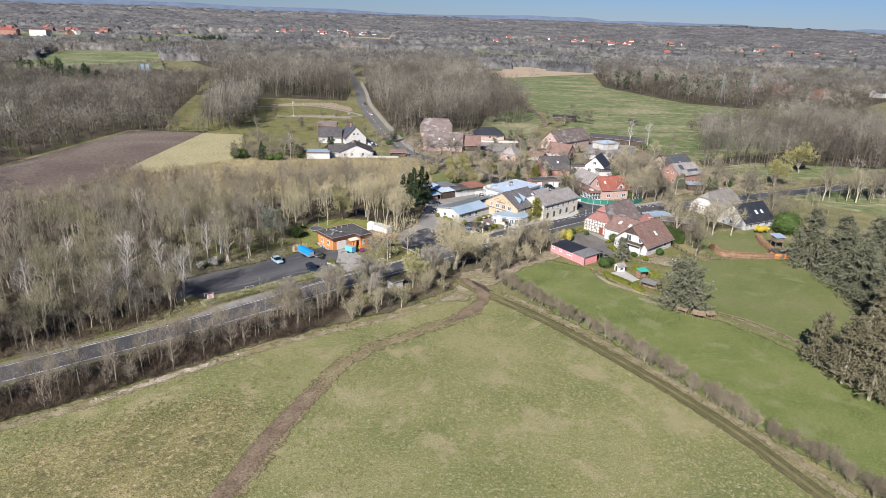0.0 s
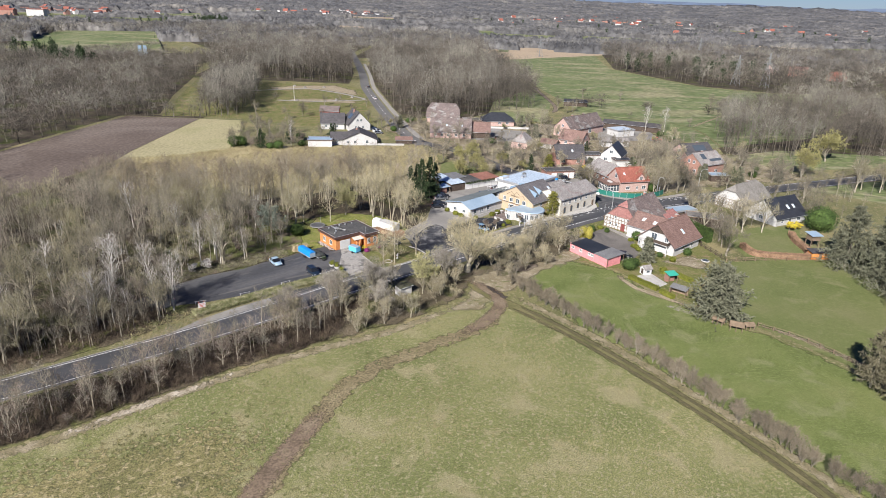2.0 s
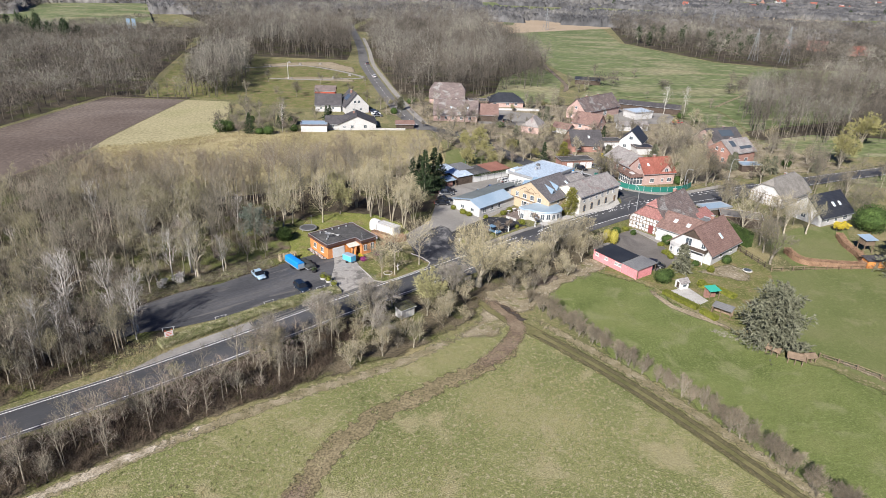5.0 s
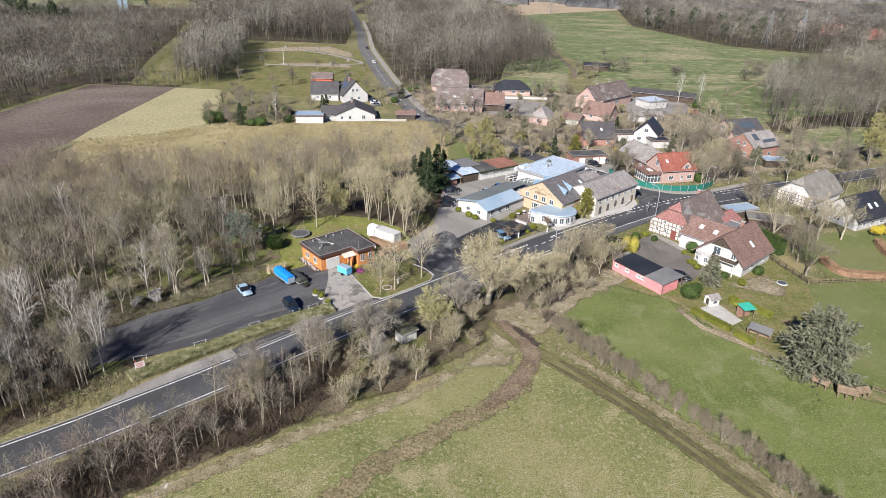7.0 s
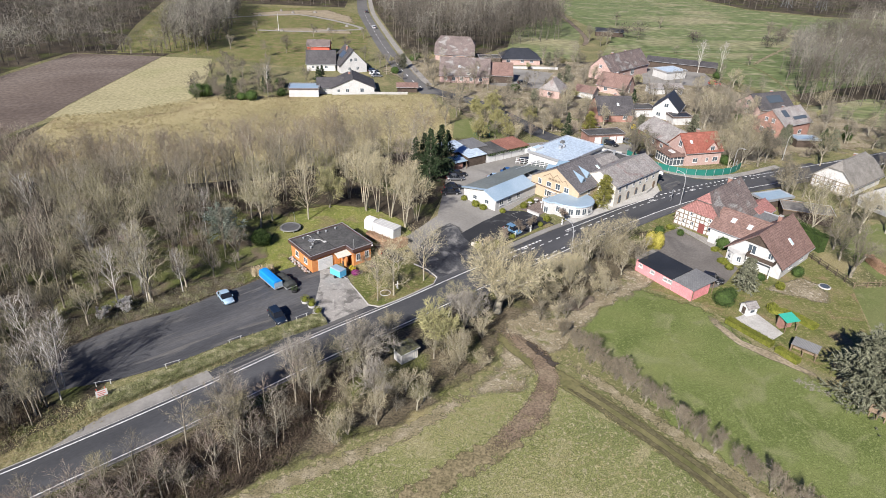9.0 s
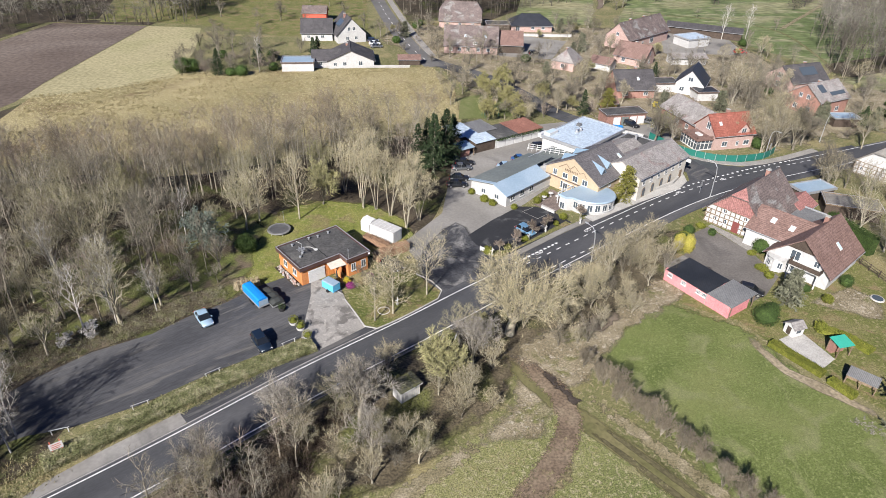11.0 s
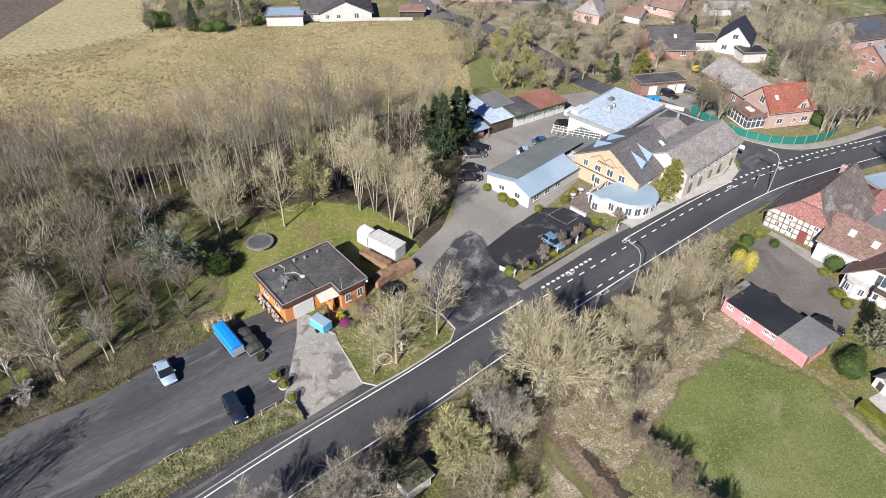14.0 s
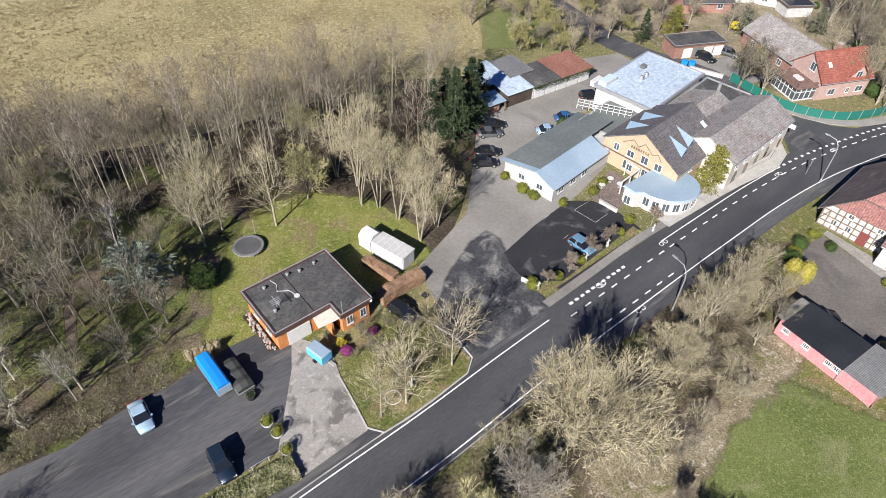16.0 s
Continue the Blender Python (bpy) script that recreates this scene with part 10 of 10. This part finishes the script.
for x, y in ((21.8, 196.6), (23.4, 198.2), (24.6, 196.9)):
    s = thing("terrace_table", "round white terrace table", "table", x, y, 0, 0.09, "terrace tables")
    part("tabletop", Mesh().cyl(0, 0, 0.5, 0.7, 0.75, n=16), M["white"], s)
    part("leg", Mesh().cyl(0, 0, 0.05, 0, 0.7), M["metal"], s)
    part("foot", Mesh().cyl(0, 0, 0.25, 0, 0.04), M["metal"], s)

# ---- farm garden ----
g = thing("playhouse", "small white and grey garden playhouse", "garden house", 53.9, 155.5, 20, 0.08)
part("wall", Mesh().section([(-0.9, 0), (0.9, 0), (0.9, 1.5), (0, 2.1), (-0.9, 1.5)], -1.0, 1.0), M["white"], g)
part("roof", Mesh().slab([[(-1.2, -1.15, 1.4), (1.2, -1.15, 1.4), (1.2, 0, 2.15), (-1.2, 0, 2.15)], [(1.2, 1.15, 1.4), (-1.2, 1.15, 1.4), (-1.2, 0, 2.15), (1.2, 0, 2.15)]], 0.08), M["tile_grey"], g)
part("door", Mesh().box(-1.04, -1.0, -0.35, 0.35, 0.1, 1.4), M["dark_wood"], g)
part("window", Mesh().box(-0.4, 0.4, -0.93, -0.9, 0.6, 1.1), M["pane"], g)
g = thing("gazebo", "wooden garden hut with a teal green roof", "garden hut", 58.5, 151.2, 15, 0.03)
part("wall", Mesh().box(-1.1, 1.1, 0.2, 1.0, 0, 1.7), M["brick_red"], g)
part("roof", Mesh().slab([[(-1.3, -1.0, 1.95), (1.3, -1.0, 1.95), (1.3, 1.15, 2.25), (-1.3, 1.15, 2.25)]], 0.08), M["teal"], g, "teal green sheet roof")
for u, v in ((-1.1, -0.85), (1.1, -0.85), (-1.1, 1.02), (1.1, 1.02)):
    part("post", Mesh().box(u - 0.06, u + 0.06, v - 0.06, v + 0.06, 0, 2.0), M["wood"], g)
g = thing("log_shelter", "open wooden shelter with grey felt roof", "shelter", 57.9, 144.4, -42, 0.03)
part("roof", Mesh().slab([[(-1.9, -0.9, 1.5), (1.9, -0.9, 1.5), (1.9, 0.95, 1.95), (-1.9, 0.95, 1.95)]], 0.08), M["sheet_grey"], g)
part("wall", Mesh().box(-1.8, 1.8, 0.7, 0.85, 0, 1.9).box(-1.8, -1.7, -0.7, 0.7, 0, 1.6), M["wood"], g)
for u in (-1.8, 0, 1.8):
    part("post", Mesh().box(u - 0.06, u + 0.06, -0.86, -0.74, 0, 1.6), M["wood"], g)
for x, y, r, s in ((63.8, 128.4, -25, 1.0), (61.3, 130.9, -45, 0.85), (66.5, 129.0, 10, 0.8)):
    g = thing("field_hut", "small weathered open field hut under the fir", "hut", x, y, r, 0.03, "field huts")
    part("roof", Mesh().slab([[(-1.4 * s, -1.1 * s, 1.2 * s), (1.4 * s, -1.1 * s, 1.2 * s), (1.4 * s, 0.1, 1.8 * s), (-1.4 * s, 0.1, 1.8 * s)], [(1.4 * s, 1.2 * s, 1.2 * s), (-1.4 * s, 1.2 * s, 1.2 * s), (-1.4 * s, 0.1, 1.8 * s), (1.4 * s, 0.1, 1.8 * s)]], 0.08), M["wood"], g)
    part("back_wall", Mesh().box(-1.1 * s, 1.1 * s, 0.8 * s, 0.9 * s, 0, 1.3 * s), M["dark_wood"], g)
    for u, v in ((-1.1, -0.8), (0, -0.8), (1.1, -0.8), (1.1, 0.8), (-1.1, 0.8)):
        part("post", Mesh().box(u * s - 0.07, u * s + 0.07, v * s - 0.07, v * s + 0.07, 0, 1.35 * s), M["wood"], g)
g = thing("pond", "small round garden pond with stone edge", "pond", 72.1, 164.7, 0, 0.04)
part("edge", Mesh().cyl(0, 0, 1.1, 0, 0.15, 1.0, 16), M["kerb"], g)
part("water", Mesh().cyl(0, 0, 0.85, 0.15, 0.16, 0.85, 16), M["pane"], g)
def rail_fence(label, pts, post_gap=2.4, h=1.1, mat="wood", rails=2):
    ob = thing("rail_fence", label, "fence", 0, 0, 0, 0, "rail fences")
    line = smooth_line(pts, post_gap)
    for a, b in zip(line, line[1:]):
        part("post", Mesh().box(a.x - 0.06, a.x + 0.06, a.y - 0.06, a.y + 0.06, 0, h + 0.1), M[mat], ob)
        for k in range(rails):
            z = h * (k + 1) / rails - 0.08
            part("rail", Mesh().tube([(a.x, a.y, z), (b.x, b.y, z)], [0.045, 0.045], 4), M[mat], ob)
rail_fence("dark wooden rail fence beside the lawn", [(73.8, 181), (75.4, 173), (77.4, 164.6)], 2.0, 1.3, "dark_wood", 3)
rail_fence("weathered wooden rail fence behind the paddock", [(77.4, 164.6), (88, 165.8), (99.5, 166.6), (110, 167)], 2.4, 1.1, "wood")
rail_fence("weathered wooden rail fence on the sandy bank", [(69, 130), (76, 124), (84, 110)], 2.6, 1.0, "wood")
g = thing("red_hut", "small orange-red wooden garden hut", "garden hut", 103.0, 168.6, 3, 0.03)
part("wall", Mesh().box(-2.2, 2.2, -1.1, 1.1, 0, 1.9), M["orange_wood"], g)
part("roof", Mesh().slab([[(-2.5, -1.4, 1.9), (2.5, -1.4, 1.9), (2.5, 1.4, 2.2), (-2.5, 1.4, 2.2)]], 0.08), M["tile_dark"], g)
part("door", Mesh().box(-0.4, 0.4, -1.14, -1.1, 0.1, 1.7), M["wood"], g)
g = thing("tree_house", "wooden play tower with pale roof", "play tower", 106.4, 177.4, 10, 0.03)
part("platform", Mesh().box(-1.4, 1.4, -1.2, 1.2, 2.0, 2.15), M["wood"], g)
part("cabin", Mesh().box(-1.3, 1.3, -1.1, 1.1, 2.15, 3.4), M["wood"], g)
part("roof", Mesh().slab([[(-1.7, -1.6, 3.4), (1.7, -1.6, 3.4), (1.7, 1.6, 3.8), (-1.7, 1.6, 3.8)]], 0.08), M["sheet_blue"], g)
for u, v in ((-1.2, -1.0), (1.2, -1.0), (-1.2, 1.0), (1.2, 1.0)):
    part("post", Mesh().box(u - 0.08, u + 0.08, v - 0.08, v + 0.08, 0, 2.0), M["wood"], g)
s = thing("swing_frame", "green metal climbing frame on the lawn", "climbing frame", 13.6, 244, 20, 0.05)
for u in (-2, 0, 2):
    part("frame", Mesh().tube([(u, -1.2, 0), (u, 0, 2.4), (u, 1.2, 0)], [0.06] * 3, 6), M["green_fence"], s)
part("bar", Mesh().tube([(-2, 0, 2.4), (2, 0, 2.4)], [0.05, 0.05], 6), M["green_fence"], s)
for k, (x, y) in enumerate(((45.2, 236.5), (46.6, 236.2))):
    s = thing("waste_bin", "blue waste container at the forecourt", "waste bin", x, y, -25, 0.08, "waste bins")
    part("bin", Mesh().prism([(-0.5, -0.4), (0.5, -0.4), (0.5, 0.4), (-0.5, 0.4)], 0.05, 1.0, [(-0.6, -0.45), (0.6, -0.45), (0.6, 0.45), (-0.6, 0.45)]), M["tarp_blue"], s)
    part("lid", Mesh().box(-0.62, 0.62, -0.48, 0.48, 1.0, 1.1), M["tarp_blue"], s)
s = thing("forecourt_wall", "low white wall beside the forecourt", "wall", 48.6, 233.2, -30, 0.05)
part("wall", Mesh().box(-3.2, 3.2, -0.15, 0.15, 0, 0.8), M["white_wall"], s)
part("coping", Mesh().box(-3.3, 3.3, -0.2, 0.2, 0.8, 0.88), M["kerb"], s)

# ---- trees between the houses ----
VILLAGE = [(8, 262), (26, 252), (40, 246), (60, 226), (84, 224), (100, 232), (150, 250), (138, 285), (118, 300), (115, 322), (112, 346), (50, 352), (-14, 346), (-26, 322), (-4, 292)]
EAST = [(74, 181), (84, 184), (100, 193), (118, 196), (150, 215), (150, 238), (120, 226), (90, 211), (74, 203)]
street = smooth_line([(60.5, 208), (57.5, 215), (54.5, 224), (48.5, 233), (39, 240), (31, 248), (24, 262), (14, 278), (0, 291), (-6.5, 299)], 3) + line
YARDS = [[(44, 238.5), (53, 240), (60, 243), (60, 232), (54, 228), (47, 232)], [(20, 303), (38, 300), (47, 325), (30, 332), (20, 318)], [(80, 312), (110, 312), (112, 338), (88, 345)]]
def free(x, y, r=0.0):
    return all((x - a) ** 2 + (y - b) ** 2 > (c + r) ** 2 for a, b, c in FOOT) and all((p.x - x) ** 2 + (p.y - y) ** 2 > 25 for p in street) and not any(inside(k, x, y) for k in YARDS)
vrng = random.Random(21)
open_spots = [q for q in scatter(VILLAGE, 5.6, 61) + scatter(EAST, 5.6, 62) if free(*q)]
for n, (x, y) in enumerate(open_spots[:150]):
    k = (GARDEN, SHRUB, STRAW, SHRUB_RED, GARDEN, BALL, WOOD, CATKIN, GARDEN, SHRUB, SMALLFIR)[n % 11]
    k.put(x, y, {GARDEN: 0.8, STRAW: 0.72, WOOD: 0.7, SHRUB: 0.8, SHRUB_RED: 0.8, BALL: 1.2, CATKIN: 0.5, SMALLFIR: 1.0}[k] * vrng.uniform(0.7, 1.25), rng=vrng)
joined_trees("village_trees", "bare trees and shrubs in the village gardens", open_spots[150::2], 104, "bark", "twig_dark", (0.45, 1.0), height=7.5, radius=2.8, twig=0.9, width=0.014, **LIGHT)

# ---- park and distance ----
for x, y in ((-112, 436), (-84, 452), (-78, 396), (-62, 398), (-56, 404), (-48, 415), (-92, 458), (-72, 456), (-100, 440)):
    s = thing("park_boulder", "pale boulder beside the park path", "boulder", x, y, 0, 0.04, "park boulders")
    r = random.Random(int(x * 7 + y))
    ang = [i * math.pi / 4 for i in range(8)]
    part("stone", Mesh().prism([(1.1 * math.cos(a) * r.uniform(0.7, 1.2), 0.9 * math.sin(a) * r.uniform(0.7, 1.2)) for a in ang], 0, 1.0, [(0.6 * math.cos(a), 0.5 * math.sin(a)) for a in ang]), M["thatch"], s)
s = thing("park_mast", "thin white mast in the park", "mast", -80, 398, 0, 0.04)
part("mast", Mesh().tube([(0, 0, 0), (0, 0, 9)], [0.15, 0.08], 6), M["white"], s)
part("foot", Mesh().cyl(0, 0, 0.5, 0, 0.3), M["kerb"], s)
s = thing("steel_sculpture", "pair of tall blue-grey steel slabs in the field", "sculpture", -266, 628, 10)
for u in (-2.2, 2.2):
    part("slab", Mesh().box(u - 1.5, u + 1.5, -0.5, 0.5, 0, 9), M["dormer_blue"], s)
def pylon(x, y, h, rot):
    ob = thing("power_pylon", "grey lattice power pylon beyond the pasture", "pylon", x, y, rot, 0, "power pylons")
    w = 2.6
    for sx in (-1, 1):
        for sy in (-1, 1):
            part("leg", Mesh().tube([(sx * w, sy * w, 0), (sx * 0.9, sy * 0.9, h * 0.6), (sx * 0.2, sy * 0.2, h)], [0.16, 0.12, 0.08], 4), M["pylon"], ob)
    lat = Mesh()
    for k in range(7):
        f0, f1 = k / 7, (k + 1) / 7
        a, b = w * (1 - f0) + 0.2, w * (1 - f1) + 0.2
        for sy in (-1, 1):
            lat.tube([(-a, sy * a, h * f0), (b, sy * b, h * f1)], [0.07, 0.07], 3)
            lat.tube([(a, sy * a, h * f0), (-b, sy * b, h * f1)], [0.07, 0.07], 3)
    part("lattice", lat, M["pylon"], ob)
    for z, a in ((0.7, 5.5), (0.84, 4.2)):
        part("cross_arm", Mesh().tube([(-a, 0, h * z), (a, 0, h * z)], [0.12, 0.12], 4).tube([(-a, 0, h * z), (0, 0, h * z + 1.2), (a, 0, h * z)], [0.08] * 3, 4), M["pylon"], ob)
pylon(270, 541, 27, 30)
pylon(251, 552, 24, 30)
pylon(300, 760, 27, 30)
pylon(120, 760, 22, 30)
frng = random.Random(11)
def far_house(x, y, rot, L, W, he, hr, wall, roofing, label):
    ob = thing("distant_house", label, "house", x, y, rot, 0, "distant houses")
    part("wall", Mesh().section([(-W / 2, 0), (W / 2, 0), (W / 2, he), (0, hr), (-W / 2, he)], -L / 2, L / 2), M[wall], ob)
    s = (hr - he) / (W / 2)
    part("roof", Mesh().slab([[(-L / 2 - 0.3, -W / 2 - 0.4, he - 0.4 * s), (L / 2 + 0.3, -W / 2 - 0.4, he - 0.4 * s), (L / 2 + 0.3, 0, hr), (-L / 2 - 0.3, 0, hr)], [(L / 2 + 0.3, W / 2 + 0.4, he - 0.4 * s), (-L / 2 - 0.3, W / 2 + 0.4, he - 0.4 * s), (-L / 2 - 0.3, 0, hr), (L / 2 + 0.3, 0, hr)]], 0.25), M[roofing], ob)
    fr, pn = window_meshes(1.4, 1.3)[:2]
    for u in (-L / 4, L / 4):
        wi = part("window", fr, None, ob, m=on_wall(L, W, "S", u, 1.0))
        part("pane", pn, None, wi)
for x, y, r, L, W, he, hr, wl_, rf_, lab in ((371, 612, 20, 15, 10, 3.5, 8, "brick_red", "tile_red", "brick house with bright orange-red roof"), (350, 640, -30, 16, 10, 3.5, 9, "brick_red", "tile_brown", "brick farmhouse with brown roof"), (335, 660, 40, 14, 9, 4, 9, "brick_pale", "tile_grey", "brick house with grey gable"), (447, 640, 10, 12, 9, 5, 8, "white_wall", "tile_black", "white house with black roof")):
    far_house(x, y, r, L, W, he, hr, wl_, rf_, lab)
far_house(-790, 1260, 8, 46, 16, 10, 13, "brick_red", "tile_red", "long red-roofed hall in the far village")
far_house(-735, 1275, 5, 30, 14, 12, 13, "white_wall", "tile_red", "pale apartment block in the far village")
far_house(-560, 842, 15, 60, 22, 7, 9, "white_wall", "tile_red", "large red-roofed hall beside the far wood")
for n in range(150):
    if n < 44:
        x, y = frng.gauss(-830, 90), frng.gauss(1420, 130)
    elif n < 68:
        x, y = frng.gauss(-290, 130), frng.gauss(1980, 120)
    else:
        x, y = frng.uniform(150, 1300), frng.uniform(1350, 2600)
    k = frng.random()
    white = k < (0.3 if n < 44 else 0.75)
    ob = far_house(x, y, frng.uniform(-50, 50), frng.uniform(10, 17), frng.uniform(8, 11), frng.uniform(5, 8), frng.uniform(9, 12), "white_wall" if white else "brick_red", "tile_red" if k < 0.55 else "tile_dark", "distant house among bare trees, " + ("white walls" if white else "brick walls"))
